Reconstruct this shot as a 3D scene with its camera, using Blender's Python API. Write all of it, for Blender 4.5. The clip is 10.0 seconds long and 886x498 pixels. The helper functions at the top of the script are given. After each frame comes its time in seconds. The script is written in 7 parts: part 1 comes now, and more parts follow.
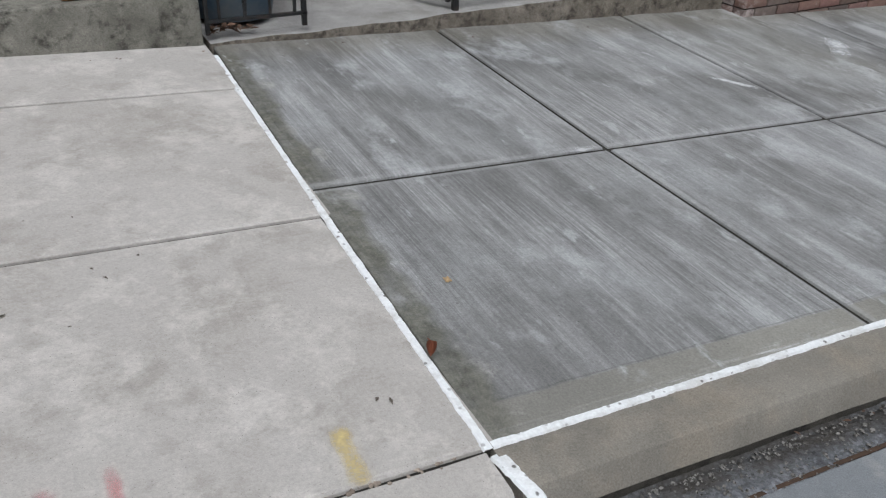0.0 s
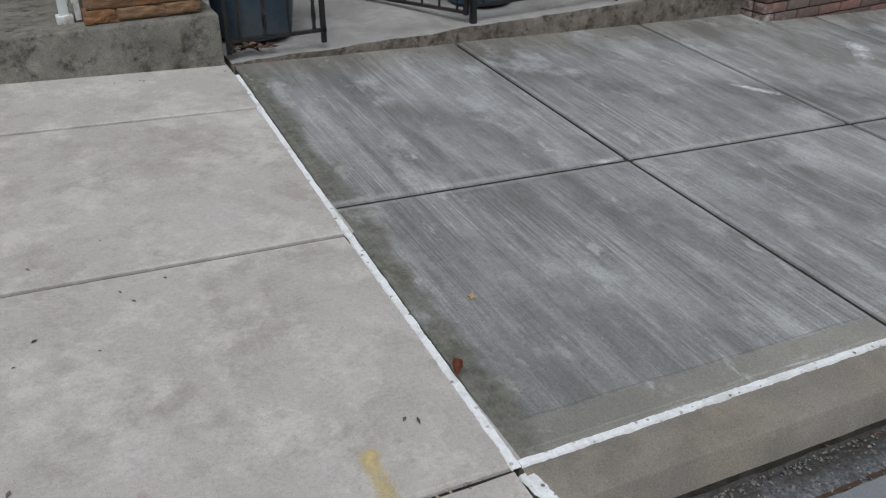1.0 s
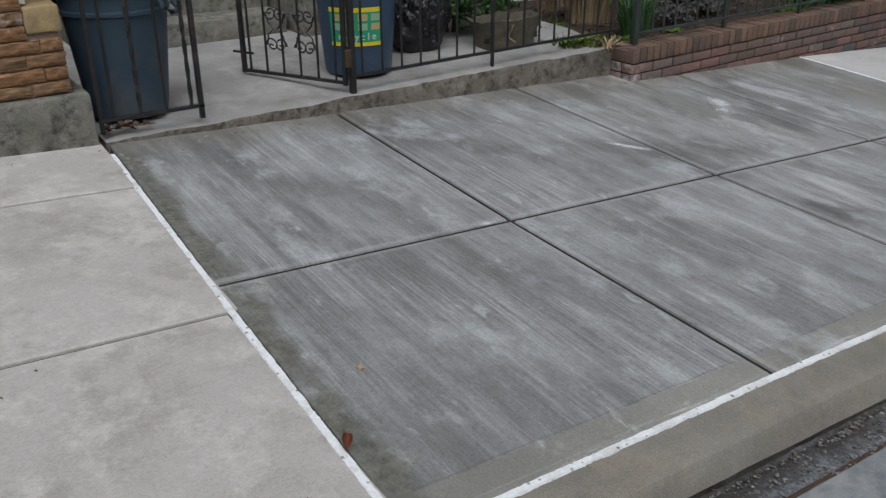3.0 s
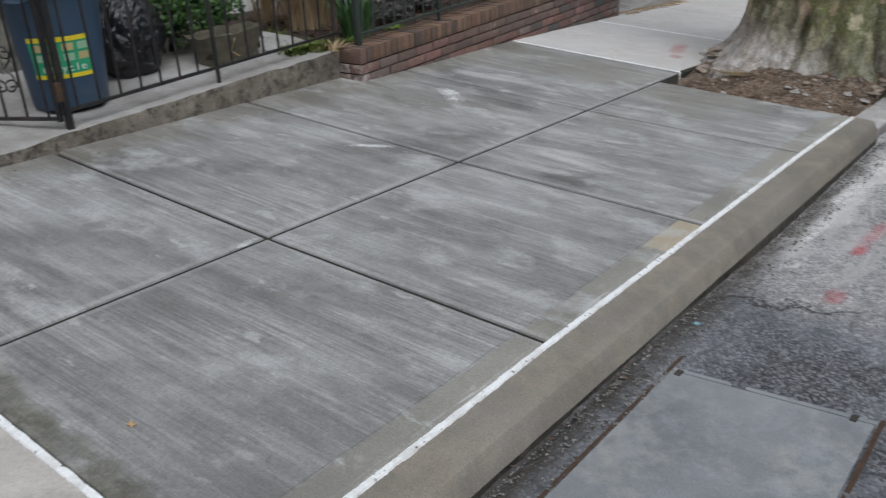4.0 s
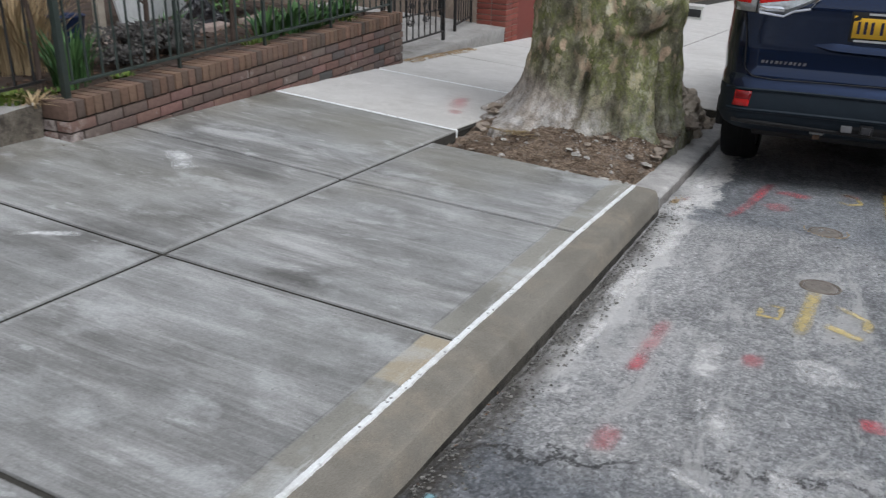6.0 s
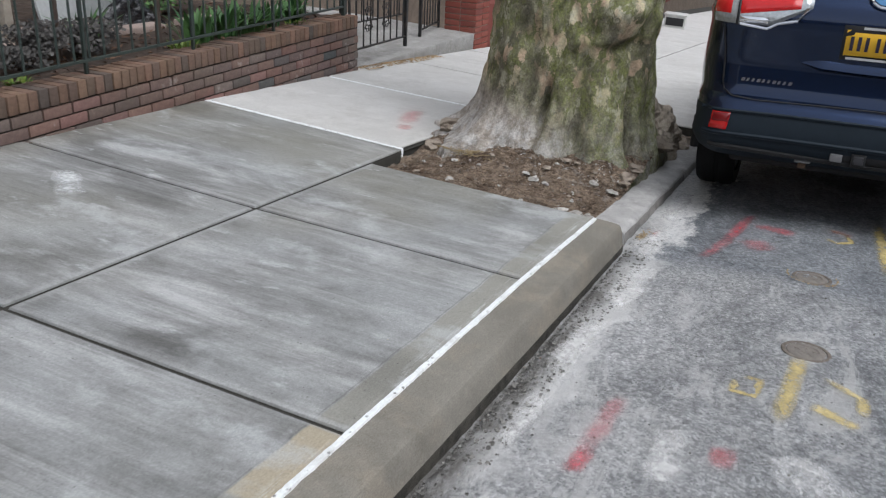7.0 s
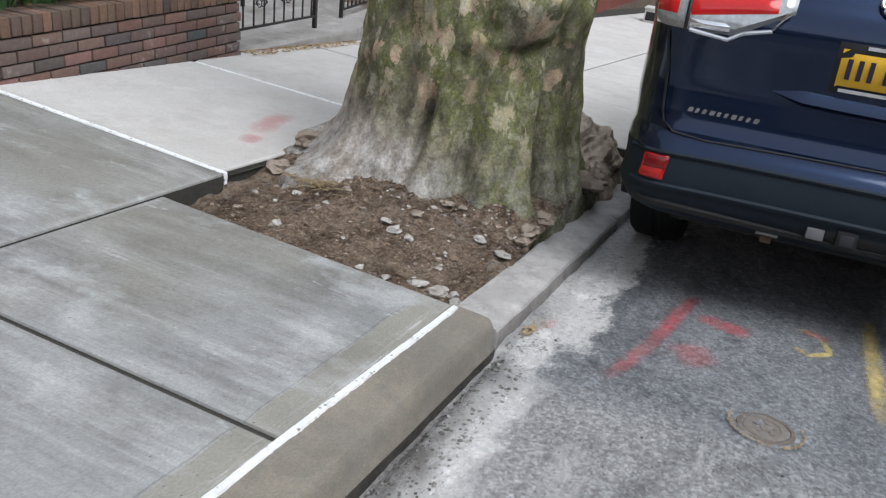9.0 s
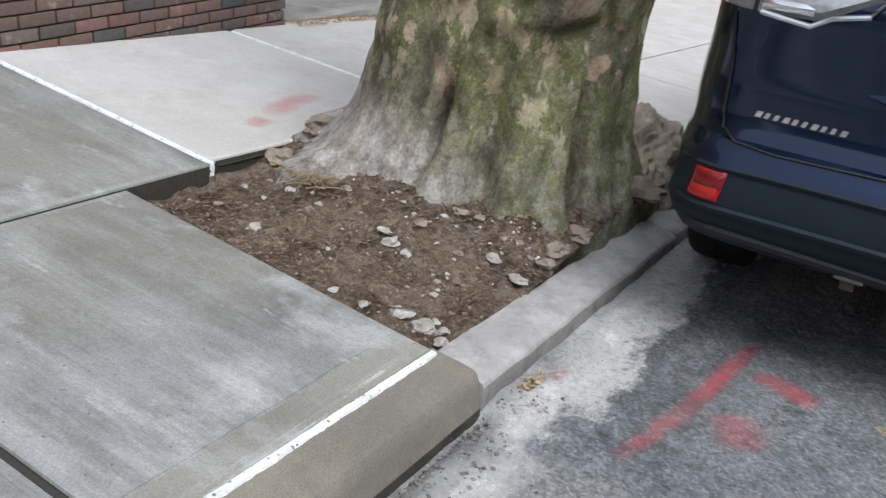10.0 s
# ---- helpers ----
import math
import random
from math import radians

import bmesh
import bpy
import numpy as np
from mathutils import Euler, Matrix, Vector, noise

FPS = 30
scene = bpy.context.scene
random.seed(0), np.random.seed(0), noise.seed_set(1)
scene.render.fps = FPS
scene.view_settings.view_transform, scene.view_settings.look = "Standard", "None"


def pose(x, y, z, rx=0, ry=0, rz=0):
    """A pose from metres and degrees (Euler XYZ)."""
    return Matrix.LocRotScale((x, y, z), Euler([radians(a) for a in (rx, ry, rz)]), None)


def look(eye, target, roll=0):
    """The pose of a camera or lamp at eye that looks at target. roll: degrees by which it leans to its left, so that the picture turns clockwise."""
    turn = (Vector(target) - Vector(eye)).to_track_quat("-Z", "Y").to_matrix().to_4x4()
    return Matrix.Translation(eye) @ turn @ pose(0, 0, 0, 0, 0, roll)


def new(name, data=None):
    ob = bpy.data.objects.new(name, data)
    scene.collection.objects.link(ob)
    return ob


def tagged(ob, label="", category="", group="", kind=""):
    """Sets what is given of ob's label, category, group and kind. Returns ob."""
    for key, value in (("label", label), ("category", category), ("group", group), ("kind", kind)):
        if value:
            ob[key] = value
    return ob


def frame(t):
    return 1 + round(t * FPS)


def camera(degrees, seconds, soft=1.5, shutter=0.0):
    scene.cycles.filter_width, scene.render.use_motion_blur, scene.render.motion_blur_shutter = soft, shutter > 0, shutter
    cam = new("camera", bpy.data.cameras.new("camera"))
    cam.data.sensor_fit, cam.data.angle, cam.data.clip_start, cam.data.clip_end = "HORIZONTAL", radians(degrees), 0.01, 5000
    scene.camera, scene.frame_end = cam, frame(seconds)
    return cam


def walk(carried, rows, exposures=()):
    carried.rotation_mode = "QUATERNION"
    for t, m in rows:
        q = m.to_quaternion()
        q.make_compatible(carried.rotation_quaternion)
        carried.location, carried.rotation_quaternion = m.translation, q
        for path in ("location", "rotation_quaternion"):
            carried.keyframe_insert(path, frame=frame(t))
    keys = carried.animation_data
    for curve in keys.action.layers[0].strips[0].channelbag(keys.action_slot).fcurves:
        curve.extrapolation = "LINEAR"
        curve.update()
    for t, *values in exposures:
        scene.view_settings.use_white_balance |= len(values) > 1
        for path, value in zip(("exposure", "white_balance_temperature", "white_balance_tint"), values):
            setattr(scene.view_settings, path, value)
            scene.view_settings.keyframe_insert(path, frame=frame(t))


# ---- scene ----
cam = camera(54.0, 10.0, 1.2, 0.25)
# the street falls along x and towards the kerb; LEVEL turns what is laid out along its surface plumb
SX, SY = 0.055, 0.04
UPRIGHT = Matrix(((1, 0, -SX, 0), (0, 1, SY, 0), (SX, -SY, 1, 0), (0, 0, 0, 1))).to_quaternion().to_matrix().to_4x4()
LEVEL = UPRIGHT.inverted()
PATH = [
    (0, (-0.888, -1.181, 1.352), (-0.006, 0.307, 0.349), 6.2),
    (0.5, (-0.896, -1.189, 1.374), (-0.068, 0.331, 0.371), 5.1),
    (1, (-0.893, -1.17, 1.379), (-0.051, 0.349, 0.387), 4.3),
    (1.5, (-0.881, -1.164, 1.396), (-0.04, 0.374, 0.433), 2.5),
    (2, (-0.877, -1.178, 1.412), (0.059, 0.361, 0.543), 2.1),
    (3.3, (-0.817, -1.197, 1.384), (0.308, 0.225, 0.54), 3.7),
    (3.4, (-0.796, -1.203, 1.38), (0.364, 0.194, 0.542), 3.3),
    (3.5, (-0.805, -1.197, 1.38), (0.41, 0.158, 0.55), 3.1),
    (3.7, (-0.806, -1.163, 1.38), (0.524, 0.084, 0.557), 2.4),
    (3.8, (-0.811, -1.151, 1.381), (0.57, 0.043, 0.562), 2.1),
    (4, (-0.818, -1.135, 1.386), (0.648, -0.044, 0.573), 1.5),
    (4.5, (-0.718, -1.123, 1.38), (0.83, -0.142, 0.578), 2.1),
    (5, (-0.466, -1.145, 1.392), (1.079, -0.156, 0.596), 2.1),
    (5.5, (-0.164, -1.047, 1.346), (1.428, -0.086, 0.61), 2.7),
    (6, (0.145, -1.008, 1.356), (1.846, -0.24, 0.637), 4.9),
    (6.2, (0.275, -1.029, 1.394), (1.98, -0.287, 0.657), 5.6),
    (7.3, (1.081, -0.935, 1.293), (2.802, -0.194, 0.592), 6.3),
    (7.5, (1.247, -0.935, 1.296), (2.962, -0.197, 0.579), 6.8),
    (8, (1.644, -0.928, 1.317), (3.347, -0.176, 0.585), 6.9),
    (8.5, (2.055, -0.895, 1.295), (3.795, -0.221, 0.575), 7.9),
    (9, (2.446, -0.914, 1.255), (4.17, -0.224, 0.514), 9.8),
    (9.5, (2.804, -0.947, 1.253), (4.509, -0.226, 0.497), 9.8),
    (10, (3.143, -0.937, 1.236), (4.741, -0.072, 0.4), 10.3),
]
walk(cam, [(t, LEVEL @ look(eye, target, roll)) for t, eye, target, roll in PATH], [(0, 0.40, 6150, 10), (0.5, 0.16, 6150, 10), (1, 0.14, 6150, 10), (2, 0.12, 6150, 10), (3.5, 0.22, 6150, 10), (4.5, 0.42, 6150, 10), (6, 0.48, 6150, 10), (7.5, 0.66, 6150, 10), (8.5, 0.60, 6150, 10), (9, 0.78, 6150, 10), (10, 0.86, 6150, 10)])

# ---- world and light ----
world = bpy.data.worlds.new("sky")
scene.world = world
world.use_nodes = True
wn = world.node_tree
wn.nodes.clear()
sky = wn.nodes.new("ShaderNodeTexSky")
sky.sky_type = "NISHITA"
sky.sun_disc = False
sky.sun_elevation, sky.sun_rotation = radians(48), radians(200)
sky.air_density, sky.dust_density, sky.ozone_density = 1.0, 2.0, 1.0
grey = wn.nodes.new("ShaderNodeHueSaturation")
grey.inputs["Saturation"].default_value = 0.22
bg = wn.nodes.new("ShaderNodeBackground")
bg.inputs["Strength"].default_value = 0.15
wout = wn.nodes.new("ShaderNodeOutputWorld")
wn.links.new(sky.outputs[0], grey.inputs["Color"])
wn.links.new(grey.outputs[0], bg.inputs["Color"])
wn.links.new(bg.outputs[0], wout.inputs["Surface"])
sun_data = bpy.data.lights.new("sun", "SUN")
sun_data.energy, sun_data.angle, sun_data.color = 1.15, radians(40), (1.0, 0.99, 0.97)
sun_ob = new("sun", sun_data)
sun_ob.matrix_world = look((0, 0, 20), (6.0, 9.0, 0))


# ---- material helpers ----
class Mat:
    """A node material with short calls."""

    def __init__(self, name, rough=0.8, metal=0.0, spec=0.4):
        self.m = bpy.data.materials.new(name)
        self.m.use_nodes = True
        self.t = self.m.node_tree
        self.b = self.t.nodes["Principled BSDF"]
        self.b.inputs["Roughness"].default_value = rough
        self.b.inputs["Metallic"].default_value = metal
        self.b.inputs["Specular IOR Level"].default_value = spec
        self.co = self.t.nodes.new("ShaderNodeTexCoord")
        self.geo = self.t.nodes.new("ShaderNodeNewGeometry")

    def link(self, a, b):
        self.t.links.new(a, b)

    def put(self, sock, v):
        if hasattr(v, "is_linked"):
            self.link(v, sock)
        elif isinstance(v, (tuple, list)) and len(v) == 3 and sock.type == "RGBA":
            sock.default_value = (*v, 1)
        else:
            sock.default_value = v

    def vec(self, scale=(1, 1, 1), src="world", rot=(0, 0, 0)):
        n = self.t.nodes.new("ShaderNodeMapping")
        n.inputs["Scale"].default_value = scale
        n.inputs["Rotation"].default_value = [radians(a) for a in rot]
        self.link(self.geo.outputs["Position"] if src == "world" else self.co.outputs["Object"], n.inputs[0])
        return n.outputs[0]

    def noise(self, scale, detail=4, rough=0.55, v=None, dist=0.0):
        n = self.t.nodes.new("ShaderNodeTexNoise")
        n.inputs["Scale"].default_value = scale
        n.inputs["Detail"].default_value = detail
        n.inputs["Roughness"].default_value = rough
        n.inputs["Distortion"].default_value = dist
        self.link(v if v is not None else self.co.outputs["Object"], n.inputs["Vector"])
        return n.outputs["Fac"]

    def cells(self, scale, v=None, feature="F1", out="Distance"):
        n = self.t.nodes.new("ShaderNodeTexVoronoi")
        n.feature = feature
        n.inputs["Scale"].default_value = scale
        self.link(v if v is not None else self.co.outputs["Object"], n.inputs["Vector"])
        return n.outputs[out]

    def ramp(self, fac, *stops):
        n = self.t.nodes.new("ShaderNodeValToRGB")
        els = n.color_ramp.elements
        while len(els) < len(stops):
            els.new(0.5)
        for e, (p, c) in zip(els, stops):
            e.position = p
            e.color = (c, c, c, 1) if isinstance(c, (int, float)) else (*c, 1)
        self.link(fac, n.inputs[0])
        return n.outputs[0]

    def mix(self, fac, a, b, mode="MIX"):
        n = self.t.nodes.new("ShaderNodeMix")
        n.data_type, n.blend_type = "RGBA", mode
        self.put(n.inputs[0], fac)
        self.put(n.inputs[6], a)
        self.put(n.inputs[7], b)
        return n.outputs[2]

    def calc(self, op, a, b=0.0, clamp=False):
        n = self.t.nodes.new("ShaderNodeMath")
        n.operation, n.use_clamp = op, clamp
        self.put(n.inputs[0], a)
        self.put(n.inputs[1], b)
        return n.outputs[0]

    def axis(self, which, src="world"):
        n = self.t.nodes.new("ShaderNodeSeparateXYZ")
        self.link(self.geo.outputs["Position"] if src == "world" else self.co.outputs[src], n.inputs[0])
        return n.outputs[which]

    def rand(self):
        return self.t.nodes.new("ShaderNodeObjectInfo").outputs["Random"]

    def bump(self, h, strength=0.3, dist=0.01):
        n = self.t.nodes.new("ShaderNodeBump")
        n.inputs["Strength"].default_value, n.inputs["Distance"].default_value = strength, dist
        self.link(h, n.inputs["Height"])
        if self.b.inputs["Normal"].is_linked:
            self.link(self.b.inputs["Normal"].links[0].from_socket, n.inputs["Normal"])
        self.link(n.outputs[0], self.b.inputs["Normal"])
        return self

    def color(self, c):
        self.put(self.b.inputs["Base Color"], c)
        return self

    def rough(self, r):
        self.put(self.b.inputs["Roughness"], r)
        return self

    def alpha(self, a):
        self.put(self.b.inputs["Alpha"], a)
        return self


def window_of(m, v, lo, hi, soft):
    """1 where lo < v < hi, with soft ends."""
    a = m.calc("DIVIDE", m.calc("SUBTRACT", v, lo), soft, True)
    b = m.calc("DIVIDE", m.calc("SUBTRACT", hi, v), soft, True)
    return m.calc("MULTIPLY", a, b)


def make_new_concrete():
    m = Mat("fresh_broomed_concrete", 0.75, spec=0.35)
    streak = m.noise(1.0, 7, 0.78, m.vec((62, 0.75, 1), rot=(0, 0, 1.5)))
    fine = m.noise(1.0, 4, 0.7, m.vec((190, 2.2, 1), rot=(0, 0, 1.5)))
    wide = m.noise(1.0, 5, 0.68, m.vec((8, 0.9, 1), rot=(0, 0, 1.5)))
    cloud = m.noise(1.5, 5, 0.6, m.vec((1, 1, 1)))
    grain = m.noise(170, 3, 0.7, m.vec((1, 1, 1)))
    keep = m.calc("MULTIPLY", m.ramp(m.noise(1.1, 4, 0.6, m.vec((1.3, 0.8, 1))), (0.36, 0.2), (0.62, 0.85)), m.calc("SUBTRACT", 1.0, m.calc("MULTIPLY", m.calc("DIVIDE", m.calc("SUBTRACT", m.axis(0), 1.1), 1.6, True), 0.72)))
    blot = m.noise(1.0, 6, 0.66, m.vec((4.2, 1.5, 1)), 0.5)
    sand = m.noise(75, 5, 0.82, m.vec((1.0, 0.7, 1)))
    c = m.ramp(m.mix(m.calc("SUBTRACT", 1.0, keep), m.mix(0.36, streak, wide), m.mix(0.62, wide, blot)), (0.375, (0.113, 0.112, 0.108)), (0.5, (0.224, 0.225, 0.221)), (0.628, (0.44, 0.442, 0.438)))
    c = m.mix(m.ramp(cloud, (0.48, 0.0), (0.66, 0.55)), c, (0.385, 0.395, 0.395))
    c = m.mix(m.ramp(m.noise(0.95, 6, 0.68, m.vec((1.5, 0.9, 1)), 0.6), (0.34, 0.4), (0.50, 0.0)), c, (0.125, 0.124, 0.117))
    c = m.mix(m.calc("ADD", m.calc("MULTIPLY", keep, 0.58), 0.1), c, m.ramp(fine, (0.3, 0.42), (0.7, 1.5)), "MULTIPLY")
    warm = m.ramp(m.noise(0.7, 3, 0.5, m.vec((1, 1, 1))), (0.47, 0.0), (0.62, 0.6))
    c = m.mix(m.calc("MULTIPLY", warm, m.calc("DIVIDE", m.calc("SUBTRACT", m.axis(0), 2.0), 2.5, True)), c, (0.235, 0.228, 0.195))
    # trowelled margins along the kerb and along the older pavement
    y, x = m.axis(1), m.axis(0)
    wob = m.calc("MULTIPLY", m.calc("SUBTRACT", m.noise(5.0, 3, 0.6, m.vec((1, 1, 1))), 0.5), 0.09)
    mk = m.calc("DIVIDE", m.calc("SUBTRACT", 0.140, m.calc("ADD", y, m.calc("MULTIPLY", wob, 0.25))), 0.008, True)
    c = m.mix(mk, c, m.mix(m.ramp(cloud, (0.4, 0.0), (0.6, 1.0)), (0.205, 0.20, 0.178), (0.275, 0.268, 0.238)))
    light = m.calc("MULTIPLY", mk, window_of(m, x, 2.22, 2.62, 0.02))
    c = m.mix(light, c, (0.36, 0.315, 0.235))
    # smears of sealant beside the white line
    smear = m.calc("MULTIPLY", m.calc("DIVIDE", m.calc("SUBTRACT", 0.078, y), 0.04, True), m.ramp(m.noise(1.0, 6, 0.75, m.vec((5, 60, 1))), (0.52, 0.0), (0.60, 0.6)))
    c = m.mix(m.calc("MULTIPLY", smear, m.ramp(m.noise(1.6, 3, 0.6, m.vec((1, 1, 1))), (0.42, 0.0), (0.56, 1.0))), c, (0.62, 0.63, 0.63))
    # dark tooled line between margin and field
    c = m.mix(m.calc("MULTIPLY", window_of(m, m.calc("ADD", y, m.calc("MULTIPLY", wob, 0.25)), 0.138, 0.147, 0.004), 0.4), c, (0.09, 0.088, 0.08))
    ml = m.calc("DIVIDE", m.calc("SUBTRACT", m.calc("ADD", 0.115, m.calc("MULTIPLY", wob, 1.7)), m.calc("SUBTRACT", x, m.calc("MULTIPLY", y, 0.038))), 0.04, True)
    # pale scum where the wet margin dried, then the damp olive margin itself
    scum = m.calc("MULTIPLY", window_of(m, m.calc("SUBTRACT", m.calc("SUBTRACT", x, m.calc("MULTIPLY", y, 0.038)), m.calc("MULTIPLY", wob, 1.7)), 0.075, 0.165, 0.035), m.ramp(m.noise(4.5, 6, 0.75, m.vec((1, 1, 1))), (0.50, 0.0), (0.62, 0.75)))
    damp = m.ramp(m.noise(3.2, 6, 0.7, m.vec((1, 1, 1))), (0.36, 0.45), (0.56, 0.95))
    c = m.mix(m.calc("MULTIPLY", ml, damp), c, m.mix(m.ramp(m.noise(22, 6, 0.75, m.vec((1, 1, 1))), (0.36, 0.0), (0.64, 1.0)), (0.080, 0.080, 0.064), (0.175, 0.172, 0.142)))
    c = m.mix(scum, c, (0.36, 0.355, 0.325))
    # smooth pale bands left by the jointing tool
    rim = m.calc("MAXIMUM", window_of(m, m.calc("ADD", y, m.calc("MULTIPLY", wob, 0.1)), 1.292, 1.374, 0.012),
                 m.calc("MAXIMUM", window_of(m, m.calc("ADD", x, m.calc("MULTIPLY", wob, 0.1)), 1.282, 1.358, 0.012), m.calc("MAXIMUM", window_of(m, x, 2.578, 2.642, 0.012), window_of(m, x, 3.925, 3.985, 0.012))))
    rim = m.calc("MULTIPLY", rim, m.ramp(m.noise(2.2, 5, 0.7, m.vec((1, 1, 1))), (0.38, 0.15), (0.62, 0.8)))
    c = m.mix(m.calc("MULTIPLY", rim, 0.75), c, (0.36, 0.362, 0.355))
    # brown grime along the foot of the wall
    grime = m.calc("DIVIDE", m.calc("SUBTRACT", m.calc("ADD", y, m.calc("MULTIPLY", wob, 4.0)), 2.50), 0.26, True)
    c = m.mix(m.calc("MULTIPLY", grime, 0.7), c, m.mix(m.ramp(blot, (0.4, 0.0), (0.6, 1.0)), (0.125, 0.115, 0.092), (0.21, 0.198, 0.17)))
    spots = m.ramp(m.noise(2.8, 5, 0.62, m.vec((1.2, 0.8, 1))), (0.57, 0.0), (0.68, 0.65))
    c = m.mix(spots, c, (0.44, 0.45, 0.45))
    # splashes of laitance, thin scrapes, sand and pin holes
    c = m.mix(m.ramp(m.noise(7, 5, 0.65, m.vec((1.6, 0.6, 1))), (0.63, 0.0), (0.70, 0.6)), c, (0.47, 0.48, 0.48))
    c = m.mix(m.calc("SUBTRACT", m.calc("ADD", 0.24, m.calc("MULTIPLY", keep, 0.2)), m.calc("MULTIPLY", mk, 0.2)), c, m.ramp(sand, (0.34, 0.52), (0.5, 1.0), (0.66, 1.45)), "MULTIPLY")
    c = m.mix(m.calc("MULTIPLY", m.ramp(m.cells(26, m.vec((1, 1, 1))), (0.055, 0.75), (0.10, 0.0)), m.ramp(m.noise(2.0, 3, 0.6, m.vec((1, 1, 1))), (0.48, 0.0), (0.58, 1.0))), c, (0.07, 0.068, 0.06))
    c = m.mix(0.4, c, m.ramp(grain, (0.3, 0.5), (0.7, 1.45)), "MULTIPLY")
    m.color(c)
    m.rough(m.ramp(cloud, (0.3, 0.55), (0.7, 0.8)))
    m.bump(fine, 0.35, 0.004).bump(sand, 0.3, 0.004).bump(grain, 0.2, 0.003)
    return m.m


def make_concrete(name, dark, light, stain, stain_amount=0.4, pit=0.5, scale=1.0, bump=0.4, patch=0.5, speck=0.0, sandy=0.55):
    m = Mat(name, 0.85, spec=0.3)
    v = m.vec((scale, scale, scale))
    big = m.noise(1.7, 6, 0.62, v, 0.3)
    mid = m.noise(9, 5, 0.65, v)
    grain = m.noise(210, 3, 0.7, v)
    c = m.mix(m.ramp(big, (0.3, 0.0), (0.7, 1.0)), dark, light)
    c = m.mix(m.ramp(m.calc("MULTIPLY", mid, m.noise(2.6, 4, 0.6, v)), (0.24, 0.0), (0.38, stain_amount)), c, stain)
    c = m.mix(m.ramp(m.noise(4.2, 7, 0.72, v), (0.5, 0.0), (0.64, patch)), c, tuple(min(0.8, 1.3 * k) for k in light))
    c = m.mix(sandy, c, m.ramp(grain, (0.28, 0.5), (0.72, 1.45)), "MULTIPLY")
    if speck:
        # exposed sand and small dark grains
        c = m.mix(speck * 0.7, c, m.ramp(m.noise(70, 5, 0.8, v), (0.36, 0.55), (0.5, 1.0), (0.64, 1.4)), "MULTIPLY")
        gate = m.ramp(m.noise(3.0, 4, 0.6, v), (0.45, 0.0), (0.6, speck))
        c = m.mix(m.calc("MULTIPLY", gate, m.ramp(m.cells(34, v), (0.10, 0.8), (0.2, 0.0))), c, tuple(0.5 * k for k in dark))
    pits = m.cells(60, v)
    c = m.mix(m.ramp(pits, (0.05, pit), (0.12, 0.0)), c, tuple(0.45 * k for k in dark))
    m.color(c)
    m.bump(mid, bump, 0.01).bump(grain, bump * 0.7, 0.004)
    return m.m


